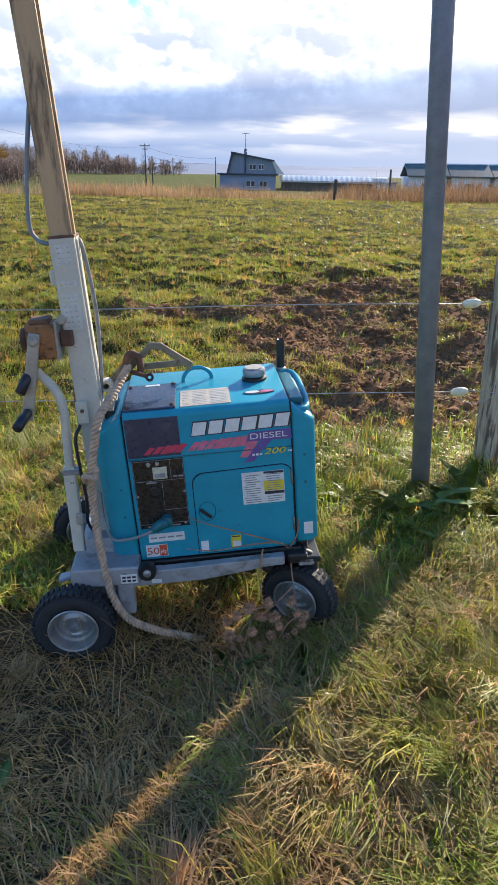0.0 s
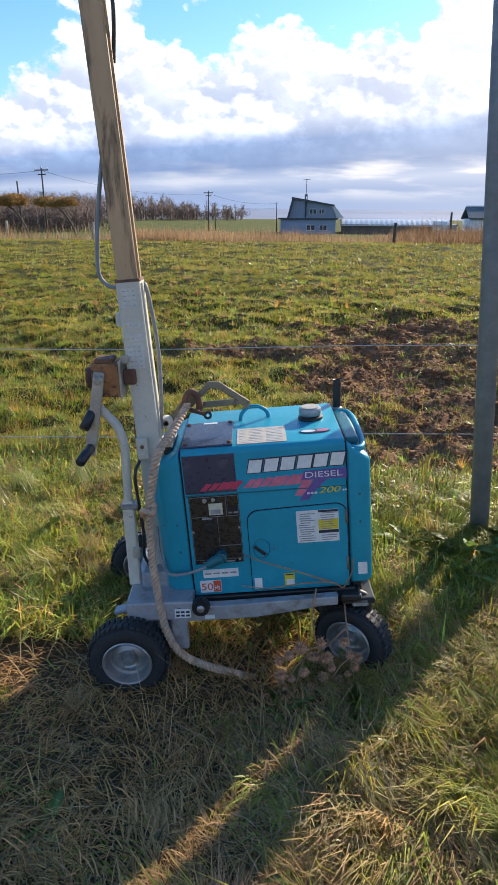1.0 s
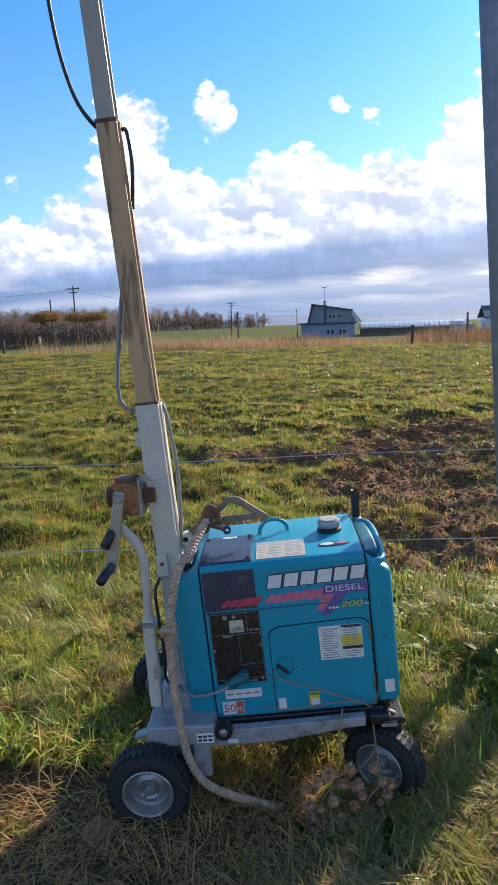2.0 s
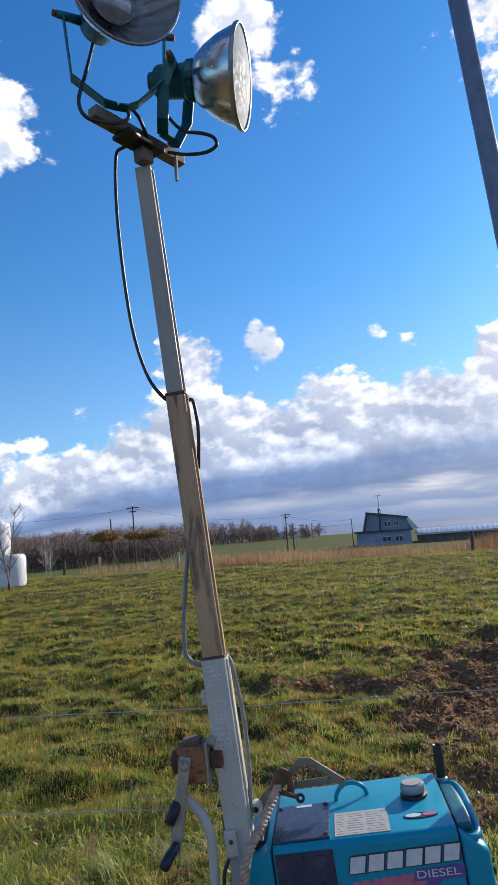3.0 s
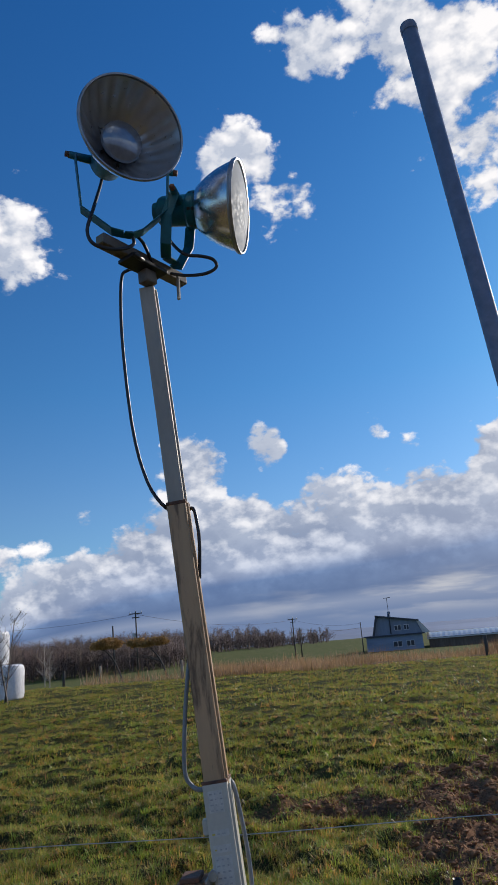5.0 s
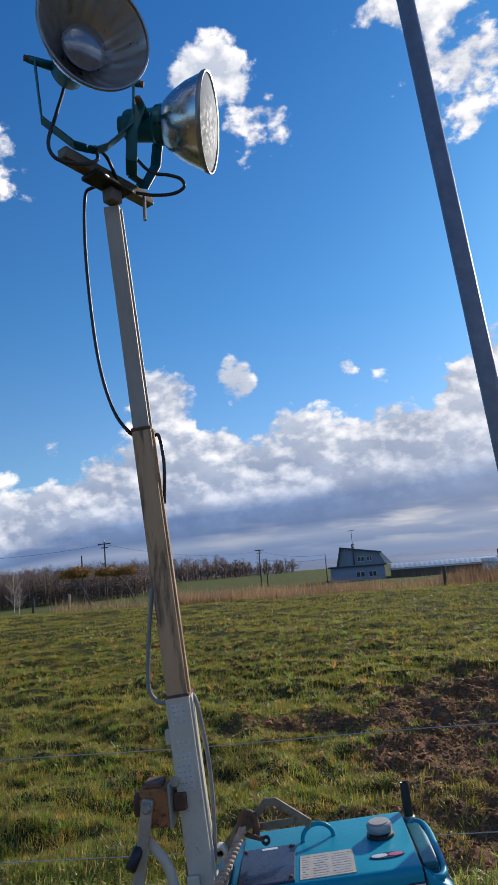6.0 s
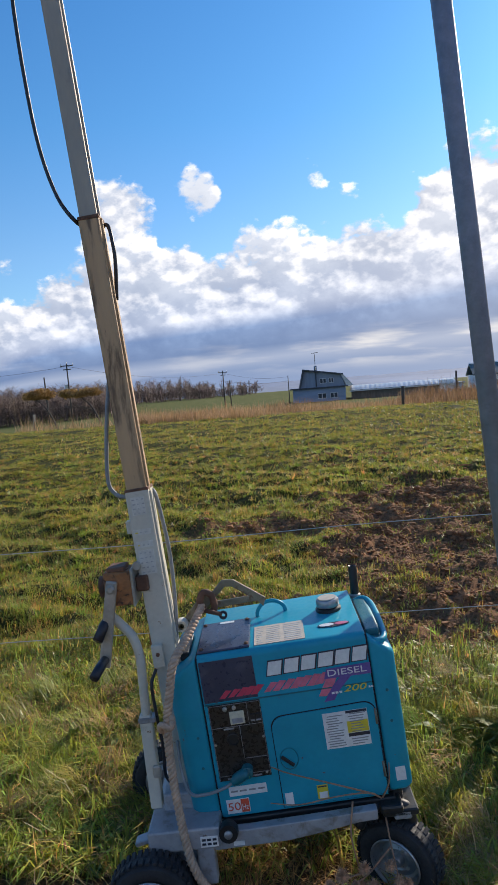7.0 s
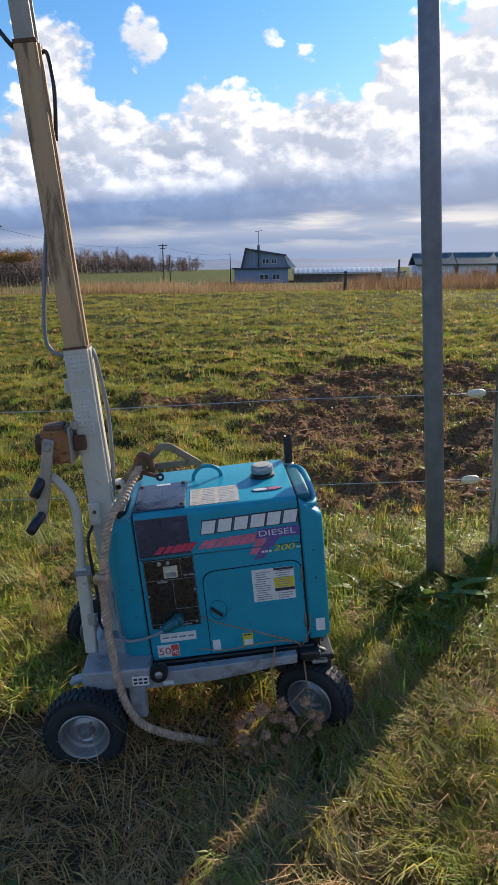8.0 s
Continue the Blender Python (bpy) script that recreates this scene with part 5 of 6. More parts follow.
def make_wheel(m):
    """A small pneumatic wheel: its axis is y, the outer face towards -y."""
    tyre_profile = [(0.070, -0.030), (0.078, -0.037), (0.096, -0.040), (0.109, -0.036), (0.116, -0.024), (0.119, 0.0), (0.116, 0.024), (0.109, 0.036), (0.096, 0.040), (0.078, 0.037), (0.070, 0.030)]
    turn = Matrix.Rotation(radians(90), 4, "X")
    wheel = part("tyre", lathe(tyre_profile, m @ turn, 44), M_RUBBER, tower, "black pneumatic tyre with a block tread")
    tread = bmesh.new()
    for k in range(40):
        a = 2 * math.pi * k / 40
        for s in (-1, 1):
            ang = a + (math.pi / 40 if s > 0 else 0)
            mm = m @ Matrix.Rotation(ang, 4, "Y") @ Matrix.Translation((0, s * 0.017, 0.1165)) @ Matrix.Rotation(s * 0.16, 4, "X")
            box((-0.0062, -0.0125, -0.002), (0.0062, 0.0125, 0.0058), 0.0012, 1, tread, mm)
    part("tread", tread, M_RUBBER, wheel)
    rim = part("rim", lathe([(0.072, -0.034), (0.0755, -0.040), (0.0725, -0.043), (0.068, -0.041), (0.065, -0.034), (0.0635, -0.018), (0.060, -0.010), (0.052, -0.007), (0.045, -0.012), (0.032, -0.017), (0.024, -0.012), (0, -0.011)], m @ Matrix.Rotation(radians(-90), 4, "X") @ Matrix.Diagonal((1, 1, 1, 1)), 36), M_RIM, wheel, "dull steel rim")
    part("rim_back", lathe([(0.072, 0.034), (0.066, 0.026), (0.05, 0.014), (0, 0.012)], m @ Matrix.Rotation(radians(-90), 4, "X"), 28), M_RIM, wheel)
    part("hub_cap", lathe([(0.018, -0.010), (0.0165, -0.026), (0.012, -0.032), (0, -0.033)], m @ Matrix.Rotation(radians(-90), 4, "X"), 20), M_RIM, wheel)
    for k in range(4):
        a = math.pi / 2 * k + 0.5
        part("wheel_bolt", lathe([(0.0055, -0.012), (0.0055, -0.021), (0, -0.022)], m @ Matrix.Rotation(radians(-90), 4, "X") @ Matrix.Translation((0.033 * math.cos(a), 0.033 * math.sin(a), 0)), 6), M_BARE, wheel)


make_wheel(pose(-0.190, -0.100, -0.160, 3, 2.5, 0))
make_wheel(pose(0.508, 0.010, -0.192, 2, 2.5, -33))
make_wheel(pose(-0.235, 0.500, -0.148, 0, 2.5, 6))
make_wheel(pose(0.465, 0.470, -0.188, 0, 2.5, -10))
part("axle", tube([(-0.190, -0.10, -0.160), (-0.215, 0.20, -0.157), (-0.235, 0.50, -0.148)], 0.012, 10), M_TROLLEY, tower)
part("axle_bracket", box((-0.06, -0.068, -0.165), (-0.01, -0.03, -0.05), 0.005, 2), M_TROLLEY, tower)
part("axle_bracket", box((-0.19, -0.03, -0.175), (-0.05, 0.0, -0.02), 0.005, 2), M_TROLLEY, tower)
for x, y in ((0.52, 0.06), (0.465, 0.42)):
    part("castor_fork", box((x - 0.03, y - 0.01, -0.20), (x + 0.03, y + 0.005, -0.03), 0.004, 1), M_BLACK, tower)
    part("castor_top", box((x - 0.05, y - 0.09, -0.05), (x + 0.05, y + 0.04, -0.030), 0.004, 1), M_BLACK, tower)

# lifting hanger over the generator, with its rusty shackle
hanger_bm = plate([(-0.090, 0.470), (-0.052, 0.470), (0.030, 0.545), (0.042, 0.562), (0.032, 0.582), (0.004, 0.574)], 0.008, Matrix.Translation((0, 0.200, 0)), 0.002)
plate([(0.026, 0.566), (0.076, 0.618), (0.112, 0.616), (0.206, 0.549), (0.197, 0.521), (0.180, 0.540), (0.106, 0.594), (0.083, 0.596), (0.046, 0.560)], 0.0078, Matrix.Translation((0, 0.2001, 0)), 0.002, hanger_bm)
plate([(0.034, 0.532), (0.184, 0.541), (0.182, 0.560), (0.036, 0.553)], 0.0076, Matrix.Translation((0, 0.2002, 0)), 0.002, hanger_bm)
hanger = part("lifting_hanger", hanger_bm, M_OLIVE, tower, "worn olive steel lifting hanger")
part("roller", lathe([(0.009, -0.02), (0.017, -0.02), (0.019, -0.016), (0.019, 0.016), (0.017, 0.02), (0.009, 0.02)], pose(-0.060, 0.180, 0.498, 90), 20), M_MAST, hanger)
part("shackle", tube(spline([(0.012, 0.185, 0.535), (0.004, 0.18, 0.565), (0.018, 0.182, 0.590), (0.040, 0.185, 0.580), (0.046, 0.19, 0.545), (0.040, 0.19, 0.520)], 6), 0.011, 10), M_RUST_DARK, hanger, "rusty shackle")
part("shackle_pin", tube([(0.015, 0.165, 0.540), (0.068, 0.170, 0.520)], 0.007, 10), M_RUST_DARK, hanger)
part("pin_eye", lathe([(0.006, -0.004), (0.013, -0.004), (0.013, 0.004), (0.006, 0.004)], pose(0.072, 0.168, 0.518, 90), 14), M_INK, hanger)

# rope: three strands laid round one another, from the shackle to the grass
rope = thing("rope", "thick three-strand hemp rope hung from the rusty shackle", "rope")
rope_path = spline([(0.012, 0.160, 0.556), (-0.030, 0.060, 0.500), (-0.066, -0.020, 0.455), (-0.086, -0.032, 0.372), (-0.102, -0.034, 0.292), (-0.106, -0.036, 0.195), (-0.100, -0.050, 0.080), (-0.074, -0.090, -0.075), (-0.030, -0.092, -0.165), (0.045, -0.078, -0.222), (0.125, -0.062, -0.262), (0.195, -0.055, -0.292)], 16)
rope_path = [CART @ p for p in rope_path]


def rope_strand(path, phase):
    pts, run = [], 0.0
    for i, p in enumerate(path):
        if i:
            run += (p - path[i - 1]).length
        t = (path[min(i + 1, len(path) - 1)] - path[max(i - 1, 0)]).normalized()
        u = (Vector((0.2, 1, 0.1)) - t * t.dot(Vector((0.2, 1, 0.1)))).normalized()
        w = t.cross(u)
        a = phase + run / 0.040 * 2 * math.pi
        pts.append(p + (u * math.cos(a) + w * math.sin(a)) * 0.0070)
    return pts


dense = []
for a, b in zip(rope_path, rope_path[1:]):
    dense += [a.lerp(b, k / 2) for k in range(2)]
for k in range(3):
    part("strand", tube(rope_strand(dense, 2.0944 * k), 0.0061, 8), M_ROPE, rope)
knot = [CART @ (Vector((-0.103, -0.038, 0.292)) + Vector((0.018 * math.cos(a), 0.013 * math.sin(a) - 0.005, 0.012 * math.sin(2 * a) + 0.009 * math.cos(a)))) for a in (2 * math.pi * k / 30 for k in range(31))]
part("knot", tube(knot, 0.0092, 8), M_ROPE, rope)

# cables along the mast
part("cable", tube(spline([(-0.200, 0.12, 2.60), (-0.262, 0.115, 2.600), (-0.292, 0.12, 2.560), (-0.303, 0.12, 2.326), (-0.290, 0.12, 2.013), (-0.257, 0.12, 1.832), (-0.205, 0.10, 1.735), (-0.165, 0.175, 1.715), (-0.122, 0.14, 1.722), (-0.108, 0.12, 1.66), (-0.108, 0.12, 1.60), (-0.120, 0.13, 1.50)], 8), 0.0058, 8), M_CABLE, tower, "black cable looped beside the mast")
part("cable", tube(spline([(-0.150, 0.15, 1.40), (-0.175, 0.12, 1.256), (-0.199, 0.12, 1.122), (-0.214, 0.12, 0.98), (-0.198, 0.12, 0.935), (-0.165, 0.115, 0.922), (-0.130, 0.185, 0.922), (-0.092, 0.16, 0.928), (-0.075, 0.15, 0.85), (-0.064, 0.15, 0.721), (-0.068, 0.15, 0.56), (-0.078, 0.14, 0.46)], 8), 0.0062, 8), M_CABLE_GREY, tower, "grey cable looped beside the mast")
part("cable", tube(spline([(-0.135, 0.07, 0.41), (-0.150, 0.05, 0.37), (-0.146, 0.05, 0.27), (-0.140, 0.05, 0.18), (-0.146, 0.06, 0.10), (-0.14, 0.09, 0.05)], 7), 0.005, 8), M_CABLE, tower)

# crossbar on the mast head
BAR_A, BAR_B = Vector((-0.297, -0.085, 2.60)), Vector((-0.094, 0.250, 2.60))
d = (BAR_B - BAR_A).normalized()
BAR = Matrix.Translation(BAR_A) @ Matrix.Rotation(math.atan2(d.y, d.x), 4, "Z")
L = (BAR_B - BAR_A).length
cross = part("crossbar", box((0, -0.020, -0.020), (L, 0.020, 0.020), 0.003, 2, None, BAR), M_CROSS, tower, "weathered square lamp crossbar")
part("end_plug", box((-0.004, -0.0165, -0.0165), (0.002, 0.0165, 0.0165), 0.002, 1, None, BAR), M_OLIVE, cross)
part("bracket_plate", box((0.10, -0.040, -0.036), (0.27, 0.030, -0.0205), 0.004, 2, None, BAR), M_BLACK, cross)
part("saddle", box((0.180, -0.022, -0.085), (0.232, 0.022, -0.036), 0.006, 2, None, BAR), M_CROSS, cross)
part("clamp", box((0.15, 0.021, -0.012), (0.25, 0.046, 0.045), 0.005, 2, None, BAR), M_BLACK, cross)
part("lever", box((-0.004, -0.006, -0.105), (0.006, 0.006, 0.0), 0.002, 1, None, BAR @ pose(L - 0.065, -0.034, -0.012, 0, 4, 0)), M_BARE, cross)
part("tommy_bar", tube([BAR @ Vector((0.10, -0.05, -0.035)), BAR @ Vector((0.15, -0.04, -0.032))], 0.008, 8), M_BLACK, cross)
for x in (0.13, 0.16, 0.30):
    part("clamp_bolt", lathe([(0.008, 0), (0.008, 0.007), (0.004, 0.012), (0, 0.012)], BAR @ Matrix.Translation((x, 0, 0.020)), 6), M_RUST_DARK, cross)


def axis_frame(origin, axis):
    z = Vector(axis).normalized()
    y = (Vector((0, 0, 1)) - z * z.z).normalized()
    x = y.cross(z)
    m = Matrix((x, y, z)).transposed().to_4x4()
    m.translation = origin
    return m


def floodlight(rim, axis, radius, label, glass, depth=1.0):
    """A floodlight whose mouth is centred on rim and looks along axis: spun reflector, rolled lip, lamp holder."""
    m = axis_frame(Vector(rim), axis) @ Matrix.Diagonal((1, 1, depth, 1))
    R = radius
    outer = [(0.055, -0.80 * R), (0.42 * R, -0.80 * R), (0.50 * R, -0.755 * R), (0.67 * R, -0.58 * R), (0.825 * R, -0.36 * R), (0.93 * R, -0.14 * R), (0.985 * R, 0.0)]
    lamp = part("floodlight", lathe(outer, m, 56), M_REFLECT, tower, label)
    bm = bmesh.new()
    prof = [(0.30 * R, -0.77 * R), (0.47 * R, -0.73 * R), (0.645 * R, -0.56 * R), (0.80 * R, -0.345 * R), (0.91 * R, -0.13 * R), (0.975 * R, -0.004)]
    n = 96
    rings = []
    for j, (r, h) in enumerate(prof):
        ring = []
        for k in range(n):
            a = 2 * math.pi * k / n
            wave = 1 + 0.028 * math.cos(20 * a) * math.sin(math.pi * j / (len(prof) - 1))
            ring.append(bm.verts.new((r * wave * math.cos(a), r * wave * math.sin(a), h)))
        rings.append(ring)
    for a, b in zip(rings, rings[1:]):
        for k in range(n):
            bm.faces.new((a[(k + 1) % n], a[k], b[k], b[(k + 1) % n]))
    bmesh.ops.transform(bm, matrix=m, verts=bm.verts)
    for f in bm.faces:
        f.smooth = True
    part("reflector", bm, M_REFLECT_IN, lamp, "fluted dull inner reflector")
    part("lip", lathe([(0.975 * R, -0.006), (1.0 * R, -0.007), (1.02 * R, 0.0), (1.005 * R, 0.007), (0.975 * R, 0.006), (0.970 * R, 0.0), (0.975 * R, -0.006)], m, 64), M_RIM, lamp)
    if glass:
        part("lens", lathe([(0.972 * R, 0.0), (0.7 * R, 0.010), (0.35 * R, 0.016), (0, 0.018)], m, 48), M_LAMP_GLASS, lamp, "milky domed lamp glass")
    part("bulb", lathe([(0, -0.40 * R), (0.28 * R, -0.43 * R), (0.39 * R, -0.49 * R), (0.41 * R, -0.55 * R), (0.30 * R, -0.66 * R), (0.14 * R, -0.80 * R)], m, 28), M_BULB, lamp, "large greyish glass bulb")
    holder = part("lamp_holder", lathe([(0.38 * R, -0.78 * R), (0.42 * R, -0.84 * R), (0.40 * R, -0.95 * R), (0.345 * R, -1.0 * R), (0.335 * R, -1.48 * R), (0.30 * R, -1.54 * R), (0.22 * R, -1.56 * R), (0.20 * R, -1.66 * R), (0, -1.67 * R)], m, 28), M_LAMP_TEAL, lamp, "dark teal cast lamp holder")
    for k in range(6):
        a = 2 * math.pi * k / 6
        part("spring_clip", box((-0.006, -0.004, -0.02), (0.006, 0.008, 0.012), 0.002, 1, None, m @ Matrix.Rotation(a, 4, "Z") @ Matrix.Translation((0, 0.365 * R, -0.80 * R))), M_BLACK, holder)
    return m


def strap(points, width_dir, width, thick, name, parent, mat, label=""):
    """A flat bent bar through the points."""
    w = Vector(width_dir).normalized()
    bm = bmesh.new()
    rings = []
    pts = [Vector(p) for p in points]
    for i, p in enumerate(pts):
        t = (pts[min(i + 1, len(pts) - 1)] - pts[max(i - 1, 0)]).normalized()
        nn = t.cross(w).normalized()
        ww = nn.cross(t).normalized()
        rings.append([bm.verts.new(p + ww * sx * width / 2 + nn * sy * thick / 2) for sx, sy in ((-1, -1), (1, -1), (1, 1), (-1, 1))])
    for a, b in zip(rings, rings[1:]):
        for k in range(4):
            bm.faces.new((a[k], a[(k + 1) % 4], b[(k + 1) % 4], b[k]))
    bm.faces.new(rings[0])
    bm.faces.new(rings[-1])
    bmesh.ops.recalc_face_normals(bm, faces=bm.faces)
    bmesh.ops.bevel(bm, geom=list(bm.edges), offset=0.0015, segments=1, affect="EDGES")
    return part(name, bm, mat, parent, label)


A_AXIS = Vector((0.580, -0.785, -0.215)).normalized()
A_RIM = Vector((-0.134, -0.200, 2.912))
B_AXIS = Vector((0.982, -0.058, -0.178)).normalized()
B_RIM = Vector((0.156, 0.100, 2.765))
floodlight(A_RIM, A_AXIS, 0.176, "open aluminium floodlight with a fluted reflector", False)
floodlight(B_RIM, B_AXIS, 0.160, "aluminium floodlight with a milky glass", True, 1.17)


def yoke(arm_a, arm_b, width_dir, centre, parent_label):
    base = strap([arm_a[-1], arm_b[-1]], width_dir, 0.036, 0.006, "yoke", tower, M_LAMP_TEAL, parent_label)
    for arm in (arm_a, arm_b):
        strap(arm, width_dir, 0.038, 0.006, "yoke_arm", base, M_LAMP_TEAL)
        p = Vector(arm[0])
        out = (p - centre).normalized()
        part("pivot_bolt", tube([p - out * ((p - centre).length - 0.045), p + out * 0.022], [0.016, 0.012], 12), M_LAMP_TEAL, base)
        part("pivot_nut", tube([p + out * 0.010, p + out * 0.034], 0.011, 6), M_RUST_DARK, base)


ca = A_RIM - A_AXIS * 0.255
yoke([(-0.372, -0.065, 2.967), (-0.360, -0.065, 2.745), (-0.262, -0.062, 2.640), (-0.225, -0.052, 2.628)],
     [(-0.070, 0.020, 2.900), (-0.085, 0.020, 2.740), (-0.168, -0.018, 2.648), (-0.200, -0.036, 2.628)], (0.35, -0.85, 0), ca, "dark teal bent lamp yoke")
cb = B_RIM - B_AXIS * 0.205
sb = Vector((-B_AXIS.y, B_AXIS.x, 0)).normalized()
yoke([cb + sb * -0.105, cb + sb * -0.107 + Vector((-0.035, 0, -0.085)), cb + sb * -0.075 + Vector((-0.055, 0, -0.175)), (-0.125, 0.125, 2.630)],
     [cb + sb * 0.105, cb + sb * 0.107 + Vector((-0.015, 0, -0.085)), cb + sb * 0.060 + Vector((-0.055, 0, -0.195)), (-0.105, 0.165, 2.630)], B_AXIS, cb, "dark teal bent lamp yoke")
back_a, back_b = A_RIM - A_AXIS * 0.285, B_RIM - B_AXIS * 0.27
part("lamp_cable", tube(spline([back_a, back_a + Vector((-0.012, 0, -0.06)), (-0.305, -0.10, 2.72), (-0.328, -0.115, 2.62), (-0.305, -0.11, 2.565), (-0.24, -0.07, 2.562), (-0.20, -0.03, 2.60), (-0.205, -0.03, 2.645), (-0.18, 0.02, 2.635), (-0.17, 0.09, 2.60)], 8), 0.006, 8), M_CABLE, tower)
part("lamp_cable", tube(spline([back_b + Vector((0, 0, -0.03)), (-0.115, 0.12, 2.73), (-0.09, 0.10, 2.66), (-0.05, 0.10, 2.612), (0.005, 0.11, 2.600), (0.042, 0.12, 2.585), (0.048, 0.13, 2.560), (0.008, 0.13, 2.542), (-0.06, 0.15, 2.56), (-0.12, 0.16, 2.585)], 8), 0.006, 8), M_CABLE, tower)


# ---- grass, weeds and clods ----
def seen_width(y):
    return 0.46 * (y + 0.4) + 0.5


def grass_tints(rng, n, dry, bright=1.0):
    """Per-blade colour: greens with a share of yellowed and brown ones."""
    k = rng.random(n)
    t = np.stack([rng.uniform(0.75, 1.15, n), rng.uniform(0.85, 1.15, n), rng.uniform(0.7, 1.2, n)], 1) * rng.uniform(0.6, 1.3, (n, 1))
    t[k < dry] *= np.array([1.75, 1.15, 1.7])
    t[k < dry * 0.45] *= np.array([1.05, 0.82, 1.1])
    return t * bright


def near_ground(rng, n, y0, y1, x_lo=-1.0, x_hi=1.0):
    y = y0 + (y1 - y0) * rng.random(n)
    x = rng.uniform(x_lo, x_hi, n) * seen_width(y)
    return x, y


def verge_grass():
    """Lush uncut grass along the fence and round the trolley."""
    rng = np.random.default_rng(20)
    n = 120000
    x, y = near_ground(rng, n, 1.95, 3.95, -1.3, 1.1)
    d = fbm(x, y, 2.6, 3, 60)
    lush = step(y, 2.25, 2.7) + 0.55 * step(x, 0.3, 0.6) * step(y, 1.9, 2.3) + 0.9 * step(-x, 0.55, 0.8)
    keep = (rng.random(n) < np.clip(lush, 0.12, 1) * (0.35 + 1.1 * d)) & (rng.random(n) > 0.92 * bare(x, y)) & (rng.random(n) > 0.7 * np.exp(-((x - 0.88) / 0.24) ** 2 - ((y - 2.62) / 0.16) ** 2))
    x, y, d = x[keep], y[keep], d[keep]
    n = len(x)
    heading = fbm(x, y, 3.5, 2, 61) * 14 + rng.normal(0, 1.3, n)
    ln = rng.uniform(0.05, 0.165, n) * (0.30 + 1.1 * d) * (1 - 0.35 * step(y, 3.4, 3.9))
    blade_mesh("verge_grass", x, y, height(x, y), ln, rng.uniform(0.0038, 0.0085, n), heading, np.abs(rng.normal(1.05, 0.42, n)), M_GRASS, grass_tints(rng, n, 0.20, 1.25) * np.where(rng.random((n, 1)) < 0.42, 0.45, 1.15), "lush green uncut grass along the fence", "grass", rng, 2, 0.95)


def trodden_grass():
    """Flattened, partly dry grass in front of the trolley."""
    rng = np.random.default_rng(22)
    n = 210000
    x, y = near_ground(rng, n, -0.35, 2.75, -1.75, 1.75)
    fade = (1 - 0.92 * step(np.abs(x) / seen_width(y), 0.95, 1.7)) * (0.1 + 0.9 * step(y, -0.35, 0.55))
    bright_side = step(x + 0.55 * (1.6 - y), -0.25, 0.25)
    keep = rng.random(n) < fade * (0.55 + 0.45 * bright_side) * (1.0 - 0.75 * step(y, 2.1, 2.7)) * (1 - 0.75 * step(-x, 0.5, 0.75) * step(y, 1.6, 1.95))
    x, y = x[keep], y[keep]
    n = len(x)
    d = fbm(x, y, 3.2, 3, 70)
    right = step(x + 0.25 * (y - 1.2), -0.15, 0.45)
    green = (rng.random(n) < 0.02 + 0.22 * right + 0.45 * (d - 0.5))
    heading = 3.7 + 5.0 * (fbm(x, y, 2.6, 3, 71) - 0.5) * 2 + rng.normal(0, 1.25, n)
    for flag, name, mat, label in ((False, "dry_grass", M_STRAW, "flattened straw-coloured dead grass"), (True, "trodden_grass", M_GRASS, "trodden green grass before the trolley")):
        s = green == flag
        m = int(s.sum())
        ln = rng.uniform(0.05, 0.15, m) * (0.7 + 0.6 * d[s])
        lean = np.clip(rng.normal(1.18 if not flag else 0.98, 0.24, m), 0.2, 1.5)
        tint = grass_tints(rng, m, 0.2, 0.95) if flag else np.clip(rng.normal(1.0, 0.42, (m, 1)), 0.25, 2.0) * np.stack([np.ones(m), rng.uniform(0.92, 1.06, m), rng.uniform(0.8, 1.15, m)], 1)
        # trodden area in the trolley's shade; straw painted warmer there against the blue skylight
        worn = (1 - step(x[s] + 0.55 * (1.6 - y[s]), -0.25, 0.25))[:, None]
        if flag:
            ln, lean = ln * (1 - 0.3 * worn[:, 0]), np.minimum(lean + 0.35 * worn[:, 0], 1.5)
        else:
            tint = tint * (1 + worn * np.array([[0.10, -0.10, -0.30]]))
            ln = ln * (1 - 0.32 * worn[:, 0])
            lean = np.minimum(lean + 0.18 * worn[:, 0], 1.5)
        lift = 0.002 + 0.022 * rng.random(m) * (0.4 + d[s])
        blade_mesh(name, x[s], y[s], height(x[s], y[s]) + lift, ln, rng.uniform(0.0018, 0.0042, m) if not flag else rng.uniform(0.0028, 0.006, m), heading[s], lean, mat, tint, label, "grass", rng, 2, 0.35)


